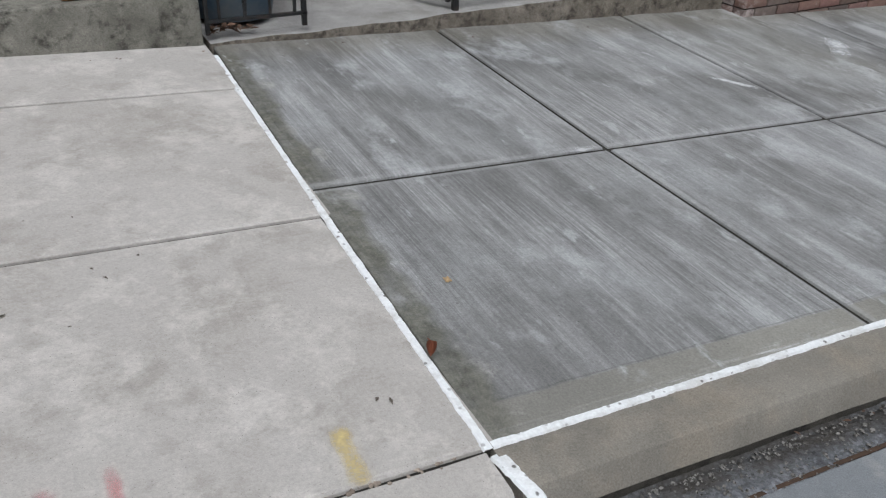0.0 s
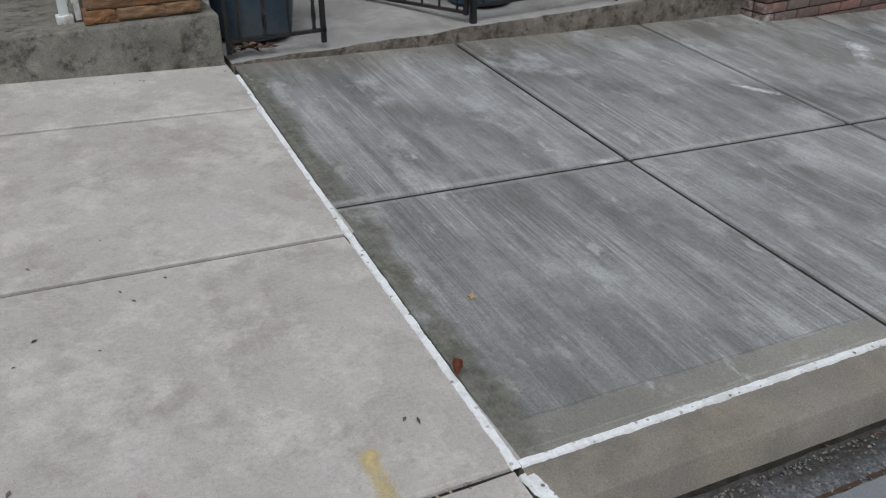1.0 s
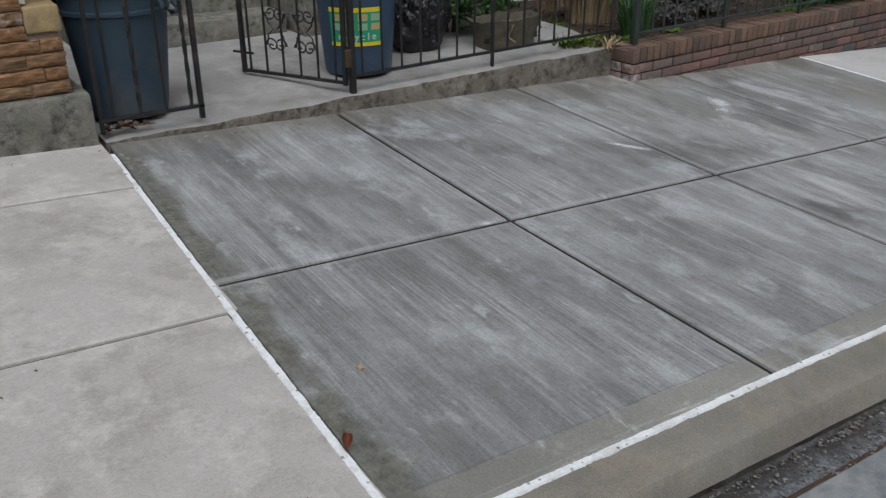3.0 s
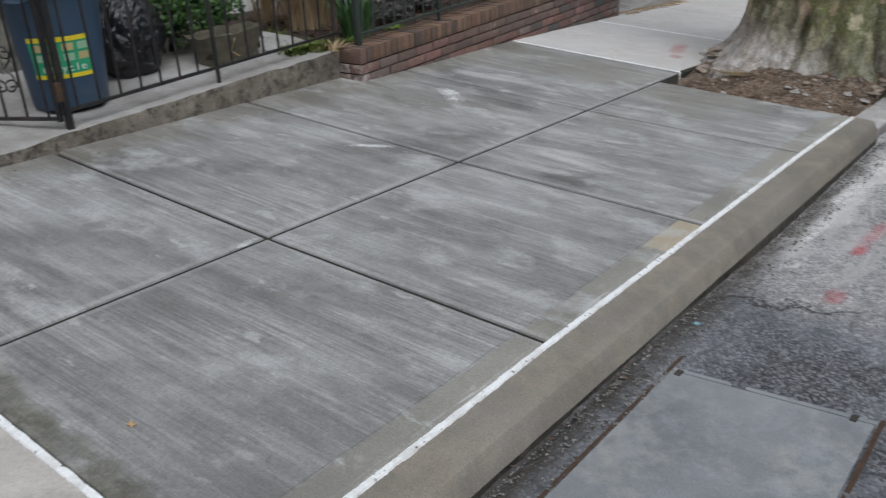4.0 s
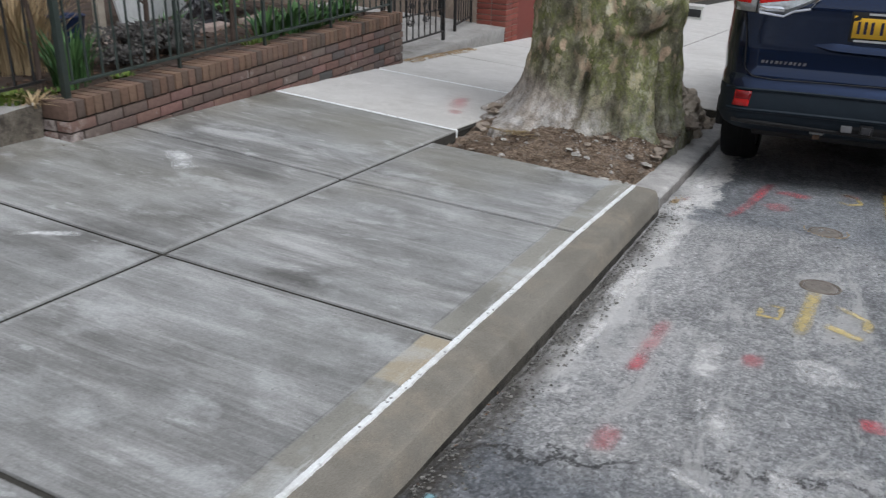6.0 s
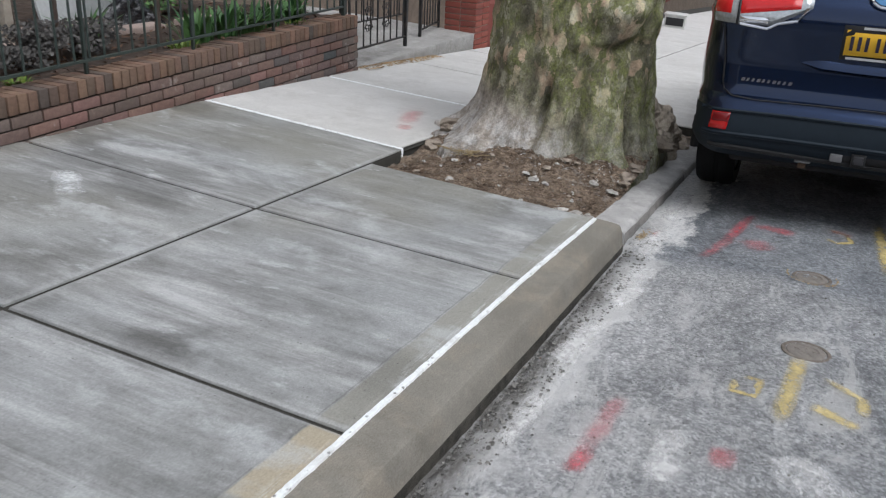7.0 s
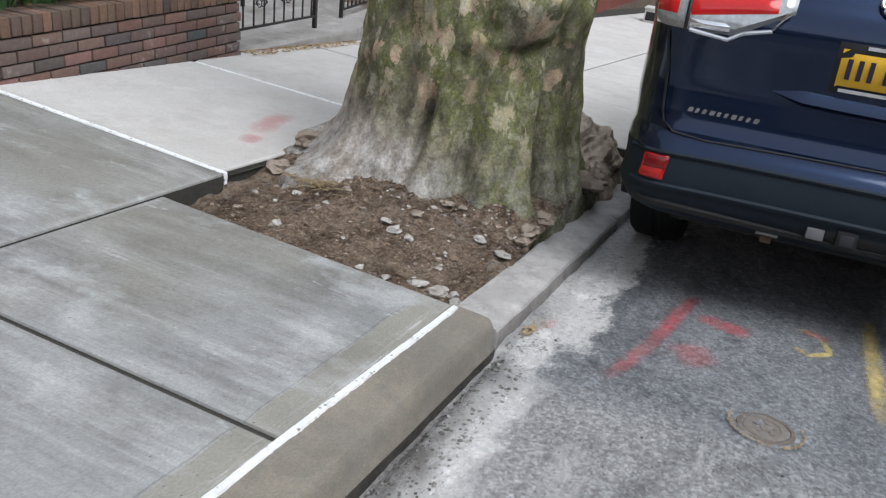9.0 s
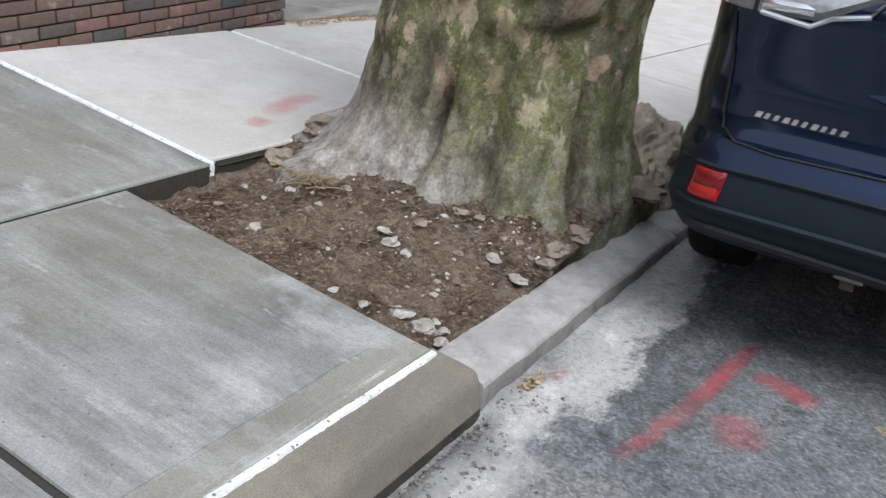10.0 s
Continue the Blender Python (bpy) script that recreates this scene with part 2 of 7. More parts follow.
def make_asphalt():
    m = Mat("worn_asphalt", 0.9, spec=0.3)
    v = m.vec((1, 1, 1))
    y, x = m.axis(1), m.axis(0)
    stone = m.t.nodes.new("ShaderNodeRGBToBW")
    m.link(m.cells(105, v, out="Color"), stone.inputs[0])
    pebble = m.cells(46, v)
    dust = m.noise(1.0, 9, 0.74, m.vec((0.8, 1.5, 1)), 0.5)
    mid = m.noise(7, 7, 0.75, m.vec((0.7, 1.2, 1)))
    lump = m.noise(30, 6, 0.78, v)
    grain = m.noise(120, 4, 0.78, v)
    # dusty grey stretch beside the new kerb, darker asphalt further on
    along = window_of(m, m.calc("ADD", x, m.calc("MULTIPLY", dust, 0.8)), 2.48, 5.35, 0.25)
    pale = m.calc("MULTIPLY", along, m.calc("ADD", 0.45, m.calc("MULTIPLY", m.calc("DIVIDE", m.calc("ADD", y, 1.45), 0.7, True), 0.55)))
    c = m.mix(m.ramp(dust, (0.34, 0.0), (0.62, 1.0)), m.mix(pale, (0.108, 0.117, 0.130), (0.262, 0.264, 0.267)), m.mix(pale, (0.262, 0.275, 0.292), (0.455, 0.455, 0.455)))
    c = m.mix(m.ramp(mid, (0.47, 0.0), (0.68, 0.5)), c, m.mix(pale, (0.335, 0.345, 0.358), (0.50, 0.498, 0.494)))
    c = m.mix(m.ramp(m.noise(2.1, 7, 0.72, v, 0.4), (0.38, 0.55), (0.47, 0.0)), c, m.mix(pale, (0.072, 0.078, 0.086), (0.185, 0.189, 0.195)))
    # dark resurfaced band across
    band = window_of(m, m.calc("ADD", m.calc("ADD", x, m.calc("MULTIPLY", y, -0.12)), m.calc("MULTIPLY", mid, 0.25)), 1.55, 2.22, 0.05)
    away = m.calc("ADD", 0.25, m.calc("MULTIPLY", m.calc("DIVIDE", m.calc("SUBTRACT", -0.35, y), 0.35, True), 0.75))
    c = m.mix(m.calc("MULTIPLY", m.calc("MULTIPLY", band, away), m.ramp(m.noise(2.6, 6, 0.7, v), (0.36, 0.25), (0.58, 0.85))), c, m.mix(m.ramp(stone.outputs[0], (0.3, 0.0), (0.8, 1.0)), (0.052, 0.054, 0.058), (0.19, 0.194, 0.20)))
    # broken lip where the pale layer ends
    lip = m.calc("ADD", m.calc("ADD", x, m.calc("MULTIPLY", y, 0.3)), m.calc("MULTIPLY", m.calc("SUBTRACT", m.noise(6, 6, 0.7, v), 0.5), 0.45))
    c = m.mix(m.calc("MULTIPLY", window_of(m, lip, 2.10, 2.145, 0.012), m.ramp(m.noise(3, 4, 0.6, v), (0.40, 0.0), (0.5, 0.85))), c, (0.055, 0.055, 0.055))
    c = m.mix(m.calc("MULTIPLY", window_of(m, lip, 2.15, 2.24, 0.03), m.ramp(m.noise(5, 6, 0.7, v), (0.46, 0.0), (0.56, 0.6))), c, (0.52, 0.515, 0.50))
    # single stones and the tar between them
    c = m.mix(0.5, c, m.ramp(stone.outputs[0], (0.2, 0.5), (0.55, 1.0), (0.85, 1.75)), "MULTIPLY")
    c = m.mix(m.ramp(pebble, (0.10, 0.55), (0.2, 0.0)), c, m.mix(m.ramp(stone.outputs[0], (0.4, 0.0), (0.6, 1.0)), (0.05, 0.052, 0.055), (0.42, 0.42, 0.41)))
    c = m.mix(0.65, c, m.ramp(lump, (0.34, 0.5), (0.5, 1.0), (0.66, 1.5)), "MULTIPLY")
    # chalky cement spill along the kerb
    near = m.calc("DIVIDE", m.calc("ADD", y, 0.53), 0.30, True)
    spill = m.calc("MULTIPLY", near, m.calc("DIVIDE", m.calc("SUBTRACT", x, 2.35), 0.5, True))
    chalk = m.ramp(m.calc("ADD", m.calc("MULTIPLY", spill, 0.36), m.calc("MULTIPLY", m.noise(3.4, 9, 0.8, m.vec((0.55, 1, 1))), 0.85)), (0.595, 0.0), (0.66, 0.95))
    chalk = m.calc("MULTIPLY", chalk, m.ramp(m.noise(1.7, 5, 0.65, v), (0.40, 0.25), (0.53, 1.0)))
    c = m.mix(m.calc("MULTIPLY", chalk, m.ramp(m.noise(48, 5, 0.8, v), (0.34, 0.35), (0.52, 1.0))), c, (0.74, 0.73, 0.715))
    # thin cement dust further out
    film = m.calc("MULTIPLY", along, m.ramp(m.noise(2.4, 9, 0.78, m.vec((0.6, 1.3, 1)), 0.8), (0.53, 0.0), (0.60, 0.6)))
    c = m.mix(film, c, (0.60, 0.595, 0.585))
    # dirt in the gutter
    gut = m.calc("MULTIPLY", m.calc("DIVIDE", m.calc("ADD", y, 0.300), 0.08, True), m.ramp(mid, (0.35, 0.45), (0.55, 1.0)))
    c = m.mix(m.calc("MULTIPLY", gut, m.calc("SUBTRACT", 0.85, m.calc("MULTIPLY", m.calc("DIVIDE", m.calc("SUBTRACT", x, 4.2), 0.8, True), 0.6))), c, (0.056, 0.047, 0.036))
    m.color(c)
    m.bump(lump, 0.8, 0.013).bump(m.ramp(pebble, (0.0, 1.0), (0.25, 0.0)), 0.6, 0.008).bump(stone.outputs[0], 0.6, 0.008).bump(grain, 0.5, 0.006)
    return m.m


def make_brick(name, cols, rough_bump=0.4, white=0.0):
    m = Mat(name, 0.88, spec=0.25)
    r = m.rand()
    stops = [(i / max(1, len(cols) - 1), c) for i, c in enumerate(cols)]
    base = m.ramp(r, *stops)
    g = m.noise(38, 5, 0.7)
    c = m.mix(0.5, base, m.ramp(g, (0.25, 0.5), (0.75, 1.45)), "MULTIPLY")
    c = m.mix(m.ramp(m.noise(2.2, 5, 0.6, m.vec((1, 1, 1))), (0.52, 0.0), (0.72, 0.35)), c, (0.13, 0.105, 0.085))
    if white:
        c = m.mix(m.ramp(m.noise(5.0, 5, 0.7, m.vec((1, 1, 1))), (0.60, 0.0), (0.68, white)), c, (0.55, 0.50, 0.46))
        corner = m.calc("MULTIPLY", window_of(m, m.axis(0), 3.38, 3.60, 0.12), m.ramp(m.noise(14, 5, 0.7, m.vec((1, 1, 1))), (0.42, 0.0), (0.56, 0.8)))
        c = m.mix(corner, c, (0.52, 0.46, 0.43))
    m.color(c)
    m.bump(g, rough_bump, 0.006)
    if rough_bump > 0.8:
        wave = m.noise(1.0, 4, 0.6, m.vec((9, 9, 75), "object"), 0.6)
        m.color(m.mix(0.75, c, m.ramp(wave, (0.35, 0.45), (0.65, 1.5)), "MULTIPLY"))
        m.bump(wave, 1.0, 0.012)
    return m.m


def make_plain(name, col, rough=0.5, metal=0.0, var=0.25, scale=25, bump=0.0, spec=0.4, dirt=None):
    m = Mat(name, rough, metal, spec)
    n = m.noise(scale, 4, 0.6)
    c = m.mix(var, col, m.ramp(n, (0.25, 0.5), (0.75, 1.5)), "MULTIPLY")
    if dirt:
        c = m.mix(m.ramp(m.noise(scale * 0.3, 6, 0.7), (0.5, 0.0), (0.66, 0.8)), c, dirt)
    m.color(c)
    if bump:
        m.bump(n, bump, 0.004)
    return m.m


def make_paint(name, col, hard=0.5, rough_edge=1.0, strength=0.8):
    """Sprayed paint on a rough ground, fading out to its edges and worn through in places."""
    m = Mat(name, 0.85, spec=0.25)
    sep = m.t.nodes.new("ShaderNodeSeparateXYZ")
    m.link(m.co.outputs["UV"], sep.inputs[0])
    u = m.calc("SUBTRACT", m.calc("MULTIPLY", sep.outputs[0], 2.0), 1.0)
    w = m.calc("SUBTRACT", m.calc("MULTIPLY", sep.outputs[1], 2.0), 1.0)
    d = m.calc("MULTIPLY", m.calc("SUBTRACT", 1.0, m.calc("POWER", m.calc("ABSOLUTE", u), 4.0)), m.calc("SUBTRACT", 1.0, m.calc("MULTIPLY", w, w)))
    n = m.noise(45, 6, 0.8, m.vec((1, 1, 1)))
    big = m.noise(9, 5, 0.65, m.vec((1, 1, 1)))
    e = m.calc("ADD", m.calc("MULTIPLY", m.calc("SUBTRACT", n, 0.5), 1.1 * rough_edge), m.calc("MULTIPLY", m.calc("SUBTRACT", big, 0.5), 1.5 * rough_edge))
    a = m.calc("ADD", d, m.calc("SUBTRACT", e, 0.75 - hard))
    a = m.calc("MULTIPLY", m.calc("MULTIPLY", a, 1.0, True), m.calc("MULTIPLY", d, 2.5, True))
    m.color(m.mix(0.5, col, m.ramp(n, (0.3, 0.5), (0.7, 1.4)), "MULTIPLY"))
    m.alpha(m.calc("MULTIPLY", a, strength))
    return m.m


def make_sealant():
    """White sealant with grit pressed into it and scuffed thin places."""
    m = Mat("white_sealant", 0.55)
    v = m.vec((1, 1, 1))
    c = m.mix(m.ramp(m.noise(9, 6, 0.75, v), (0.5, 0.0), (0.68, 0.55)), (0.78, 0.80, 0.80), (0.44, 0.43, 0.40))
    c = m.mix(0.3, c, m.ramp(m.noise(90, 4, 0.7, v), (0.3, 0.6), (0.7, 1.3)), "MULTIPLY")
    gate = m.ramp(m.noise(2.5, 3, 0.6, v), (0.38, 0.3), (0.58, 1.0))
    c = m.mix(m.calc("MULTIPLY", gate, m.ramp(m.cells(38, v), (0.15, 0.9), (0.24, 0.0))), c, (0.10, 0.095, 0.085))
    m.color(c)
    m.bump(m.noise(30, 4, 0.6, v), 0.4, 0.004)
    return m.m


def make_bark():
    """Plane tree bark: olive plates that flake off in jigsaw patches, ashy bare roots."""
    m = Mat("plane_tree_bark", 0.92, spec=0.2)
    v = m.co.outputs["Object"]
    z, oy = m.axis(2, "Object"), m.axis(1, "Object")
    squash = m.t.nodes.new("ShaderNodeMapping")
    squash.inputs["Scale"].default_value = (1, 1, 0.72)
    m.link(v, squash.inputs[0])
    vv = squash.outputs[0]
    # ragged outlines: the plates are looked up at a jittered place
    jit = m.t.nodes.new("ShaderNodeTexNoise")
    jit.inputs["Scale"].default_value, jit.inputs["Detail"].default_value, jit.inputs["Roughness"].default_value = 26, 5, 0.7
    m.link(vv, jit.inputs["Vector"])
    push = m.t.nodes.new("ShaderNodeVectorMath")
    push.operation = "MULTIPLY_ADD"
    m.link(jit.outputs["Color"], push.inputs[0])
    push.inputs[1].default_value = (0.11, 0.11, 0.11)
    m.link(vv, push.inputs[2])
    warped = push.outputs[0]

    def plates(scale):
        bw = m.t.nodes.new("ShaderNodeRGBToBW")
        m.link(m.cells(scale, warped, out="Color"), bw.inputs[0])
        return bw.outputs[0]
    big = m.noise(2.3, 5, 0.6, vv)
    mid = m.noise(12, 7, 0.75, vv, 0.4)
    fine = m.noise(80, 6, 0.8, v)
    coarse, small = plates(15), plates(34)
    c = m.mix(m.ramp(mid, (0.34, 0.0), (0.64, 1.0)), (0.115, 0.104, 0.076), (0.29, 0.268, 0.205))
    c = m.mix(0.6, c, m.ramp(small, (0.25, 0.6), (0.75, 1.4)), "MULTIPLY")
    c = m.mix(m.ramp(coarse, (0.60, 0.0), (0.62, 0.5)), c, (0.20, 0.185, 0.135))
    # moss, thickest on the side towards the street
    moss = m.calc("MULTIPLY", m.ramp(big, (0.36, 0.0), (0.48, 1.0)), m.calc("DIVIDE", m.calc("ADD", z, m.calc("MULTIPLY", m.calc("SUBTRACT", 0.1, oy), 0.5)), 0.35, True))
    c = m.mix(m.calc("MULTIPLY", moss, m.ramp(m.noise(26, 6, 0.78, vv), (0.38, 0.1), (0.6, 0.85))), c, m.mix(m.ramp(fine, (0.3, 0.0), (0.7, 1.0)), (0.120, 0.142, 0.040), (0.285, 0.305, 0.105)))
    # cream and pinkish patches where plates have come away
    high = m.calc("DIVIDE", m.calc("SUBTRACT", z, 0.12), 0.4, True)
    where = m.calc("MULTIPLY", m.ramp(m.noise(3.4, 4, 0.6, vv), (0.44, 0.0), (0.56, 1.0)), high)
    bare = m.calc("MULTIPLY", m.ramp(coarse, (0.605, 0.0), (0.615, 1.0)), where)
    c = m.mix(m.calc("MULTIPLY", bare, 0.92), c, m.mix(m.ramp(m.noise(5, 3, 0.5, vv), (0.45, 0.0), (0.55, 1.0)), (0.60, 0.45, 0.32), (0.62, 0.55, 0.38)))
    fleck = m.calc("MULTIPLY", m.ramp(small, (0.63, 0.0), (0.64, 1.0)), m.ramp(m.noise(5.2, 5, 0.65, vv), (0.46, 0.0), (0.58, 0.85)))
    c = m.mix(m.calc("MULTIPLY", fleck, m.calc("ADD", 0.35, m.calc("MULTIPLY", high, 0.65))), c, (0.45, 0.43, 0.33))
    # smooth brown-grey roots towards the wall, ash on them and at the foot
    root = m.calc("MULTIPLY", m.calc("DIVIDE", m.calc("SUBTRACT", m.calc("ADD", 0.44, m.calc("MULTIPLY", oy, 0.30)), m.calc("ADD", z, m.calc("MULTIPLY", mid, 0.25))), 0.12, True), m.calc("DIVIDE", m.calc("ADD", oy, 0.25), 0.3, True))
    c = m.mix(m.calc("MULTIPLY", root, 0.85), c, m.mix(m.ramp(mid, (0.36, 0.0), (0.64, 1.0)), (0.205, 0.175, 0.150), (0.46, 0.41, 0.365)))
    ash = m.calc("MULTIPLY", m.calc("DIVIDE", m.calc("SUBTRACT", 0.32, z), 0.2, True), m.ramp(m.noise(8, 7, 0.78, vv), (0.44, 0.0), (0.58, 1.0)))
    ash = m.calc("MULTIPLY", ash, m.calc("ADD", 0.35, m.calc("MULTIPLY", m.calc("DIVIDE", m.calc("ADD", oy, 0.25), 0.25, True), 0.65)))
    c = m.mix(m.calc("MULTIPLY", ash, 0.85), c, (0.60, 0.585, 0.565))
    c = m.mix(0.6, c, m.ramp(fine, (0.30, 0.35), (0.5, 1.0), (0.70, 1.6)), "MULTIPLY")
    c = m.mix(0.8, c, m.ramp(m.noise(5, 7, 0.78, vv), (0.36, 0.55), (0.56, 1.35)), "MULTIPLY")
    m.color(c)
    m.bump(mid, 0.8, 0.03).bump(small, 0.5, 0.010).bump(m.calc("SUBTRACT", 1.0, bare), 0.6, 0.010).bump(m.noise(38, 6, 0.8, vv), 0.8, 0.014).bump(fine, 0.8, 0.008)
    return m.m


def make_soil():
    m = Mat("dry_crumbly_soil", 0.95, spec=0.15)
    v = m.vec((1, 1, 1))
    n1, n2 = m.noise(5, 7, 0.74, v), m.noise(40, 7, 0.8, v)
    c = m.mix(m.ramp(n1, (0.40, 0.0), (0.60, 1.0)), (0.115, 0.080, 0.056), (0.36, 0.275, 0.205))
    c = m.mix(0.75, c, m.ramp(n2, (0.34, 0.35), (0.5, 1.0), (0.66, 1.6)), "MULTIPLY")
    # crushed mortar trodden in, most of it near the trunk
    close = m.calc("DIVIDE", m.calc("SUBTRACT", m.axis(0), 5.1), 0.7, True)
    c = m.mix(m.calc("MULTIPLY", m.calc("ADD", 0.35, m.calc("MULTIPLY", close, 0.65)), m.ramp(m.noise(13, 7, 0.8, v), (0.53, 0.0), (0.61, 0.85))), c, (0.43, 0.39, 0.35))
    m.color(c)
    m.bump(n1, 0.6, 0.04).bump(n2, 1.0, 0.03)
    return m.m


NEW_CONCRETE = make_new_concrete()
KERB_CONCRETE = make_concrete("fresh_kerb_concrete", (0.150, 0.138, 0.116), (0.212, 0.198, 0.170), (0.27, 0.235, 0.185), 0.5, 0.15, bump=0.15, patch=0.35)
OLD_CONCRETE = make_concrete("old_pale_concrete", (0.375, 0.355, 0.325), (0.450, 0.428, 0.398), (0.27, 0.25, 0.22), 0.5, 0.9, 1.3, bump=0.08, patch=0.55, speck=0.30, sandy=0.25)
PALE_CONCRETE = make_concrete("pale_concrete", (0.455, 0.443, 0.422), (0.53, 0.52, 0.50), (0.39, 0.375, 0.35), 0.5, 0.3, bump=0.10, patch=0.2, speck=0.3, sandy=0.3)
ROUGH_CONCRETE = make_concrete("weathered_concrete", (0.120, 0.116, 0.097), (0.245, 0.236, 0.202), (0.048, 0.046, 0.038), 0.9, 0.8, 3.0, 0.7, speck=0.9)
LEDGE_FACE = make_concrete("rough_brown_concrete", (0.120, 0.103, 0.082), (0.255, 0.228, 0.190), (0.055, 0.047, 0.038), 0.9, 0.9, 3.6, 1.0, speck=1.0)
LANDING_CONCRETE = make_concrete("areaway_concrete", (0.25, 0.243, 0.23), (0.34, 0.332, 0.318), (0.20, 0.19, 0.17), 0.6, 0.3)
KERBSTONE = make_concrete("rough_kerbstone", (0.34, 0.33, 0.32), (0.46, 0.45, 0.435), (0.25, 0.24, 0.23), 0.6, 0.5, 1.5, 0.8)
ASPHALT = make_asphalt()
BED = make_plain("damp_joint_bed", (0.042, 0.040, 0.034), 0.95, var=0.5, scale=60, bump=0.5)
BRICK = make_brick("weathered_red_brick", [(0.090, 0.082, 0.075), (0.176, 0.103, 0.086), (0.141, 0.105, 0.090), (0.201, 0.124, 0.103), (0.112, 0.092, 0.086), (0.222, 0.126, 0.111), (0.077, 0.082, 0.082), (0.197, 0.147, 0.126)], 0.5, 0.3)
COPING = make_brick("weathered_brown_brick", [(0.140, 0.089, 0.065), (0.200, 0.128, 0.089), (0.116, 0.084, 0.065), (0.219, 0.131, 0.095), (0.079, 0.067, 0.059), (0.177, 0.110, 0.082)], 0.5)
ROCKBRICK = make_brick("rock_faced_orange_brick", [(0.20, 0.098, 0.042), (0.25, 0.14, 0.070), (0.17, 0.105, 0.058), (0.27, 0.165, 0.09), (0.24, 0.12, 0.055)], 0.9, 0.45)
REDPIER = make_brick("red_brick", [(0.20, 0.055, 0.04), (0.25, 0.075, 0.055), (0.17, 0.05, 0.04)], 0.3)
MORTAR = make_plain("dark_mortar", (0.052, 0.043, 0.037), 0.95, var=0.5, scale=80, bump=0.6)
TANMORTAR = make_plain("tan_mortar", (0.25, 0.19, 0.14), 0.95, var=0.5, scale=80, bump=0.6)
GREYMORTAR = make_plain("grey_mortar", (0.36, 0.33, 0.29), 0.95, var=0.5, scale=80, bump=0.6)
WHITE_LINE = make_sealant()
PAINT_RED = make_paint("red_spray_paint", (0.54, 0.085, 0.11), 0.50, 1.0, 0.64)
PAINT_PINK = make_paint("faded_red_spray_paint", (0.54, 0.13, 0.15), 0.42, 0.9, 0.5)
PAINT_ROSE = make_paint("faded_rose_spray_paint", (0.60, 0.20, 0.20), 0.40, 0.7, 0.55)
PAINT_YELLOW = make_paint("yellow_spray_paint", (0.56, 0.44, 0.17), 0.55, 1.0, 0.8)
PAINT_CHALK = make_paint("spilled_cement_stain", (0.70, 0.69, 0.68), 0.40, 1.9, 0.62)
PAINT_WHITE = make_paint("whitish_bloom", (0.64, 0.65, 0.65), 0.5, 1.2, 0.8)
PLATE_STEEL = make_concrete("grey_cover_slab", (0.155, 0.168, 0.178), (0.25, 0.263, 0.272), (0.33, 0.33, 0.315), 0.6, 0.3, 1.6, bump=0.2, patch=0.45)
RUST = make_plain("rusty_iron", (0.075, 0.048, 0.032), 0.85, 0.3, 0.6, 40, 0.5)
IRON = make_plain("black_painted_iron", (0.016, 0.017, 0.018), 0.45, 0.0, 0.3, 40, 0.2, dirt=(0.05, 0.035, 0.028))
GREENIRON = make_plain("grey_green_painted_iron", (0.034, 0.046, 0.041), 0.5, 0.0, 0.3, 40, 0.2)
CAST = make_plain("cast_iron_cover", (0.20, 0.18, 0.16), 0.8, 0.2, 0.5, 60, 0.6)
# kerb foot: stained concrete with the shade of the gutter gap in its colour
SHADED_FOOT = make_concrete("stained_shaded_concrete", (0.030, 0.028, 0.024), (0.085, 0.078, 0.065), (0.018, 0.017, 0.015), 0.9, 0.6, 2.0, 0.8, 0.3)
# the kerbstone's street side, in a darker tone than its top
STONE_FACE = make_concrete("darker_kerbstone_side", (0.18, 0.168, 0.16), (0.29, 0.275, 0.262), (0.10, 0.092, 0.085), 0.7, 0.5, 1.5, 0.8, 0.3)
DIRTY_RING = make_plain("dusty_iron", (0.14, 0.118, 0.10), 0.9, 0.1, 0.6, 50, 0.5, dirt=(0.3, 0.27, 0.23))
BARK = make_bark()
SOIL = make_soil()


# ---- building helpers ----


def stand(x, y, z, turn=0.0):
    """A pose at a place of the sloping street for a thing that stands plumb."""
    return Matrix.Translation((x, y, z)) @ UPRIGHT @ pose(0, 0, 0, 0, 0, turn)


def smooth(me, angle=40):
    for p in me.polygons:
        p.use_smooth = True
    me.set_sharp_from_angle(angle=radians(angle))


def mesh_of(name, bm, mats, sharp=40):
    bmesh.ops.recalc_face_normals(bm, faces=bm.faces[:])
    me = bpy.data.meshes.new(name)
    bm.to_mesh(me)
    bm.free()
    for m in (mats if isinstance(mats, (list, tuple)) else [mats]):
        me.materials.append(m)
    if sharp:
        smooth(me, sharp)
    return me


def part(name, bm, material, parent, label="", sharp=40):
    ob = new(name, mesh_of(name, bm, material, sharp))
    ob.parent = parent
    if label:
        ob["label"] = label
    return ob


def thing(name, m, label, category, group="", kind=""):
    ob = new(name)
    ob.empty_display_size = 0.1
    ob.matrix_world = m
    return tagged(ob, label, category, group, kind)


def solid(name, bm, material, m, label, category, group="", kind="", sharp=40):
    ob = new(name, mesh_of(name, bm, material, sharp))
    ob.matrix_world = m
    return tagged(ob, label, category, group, kind)


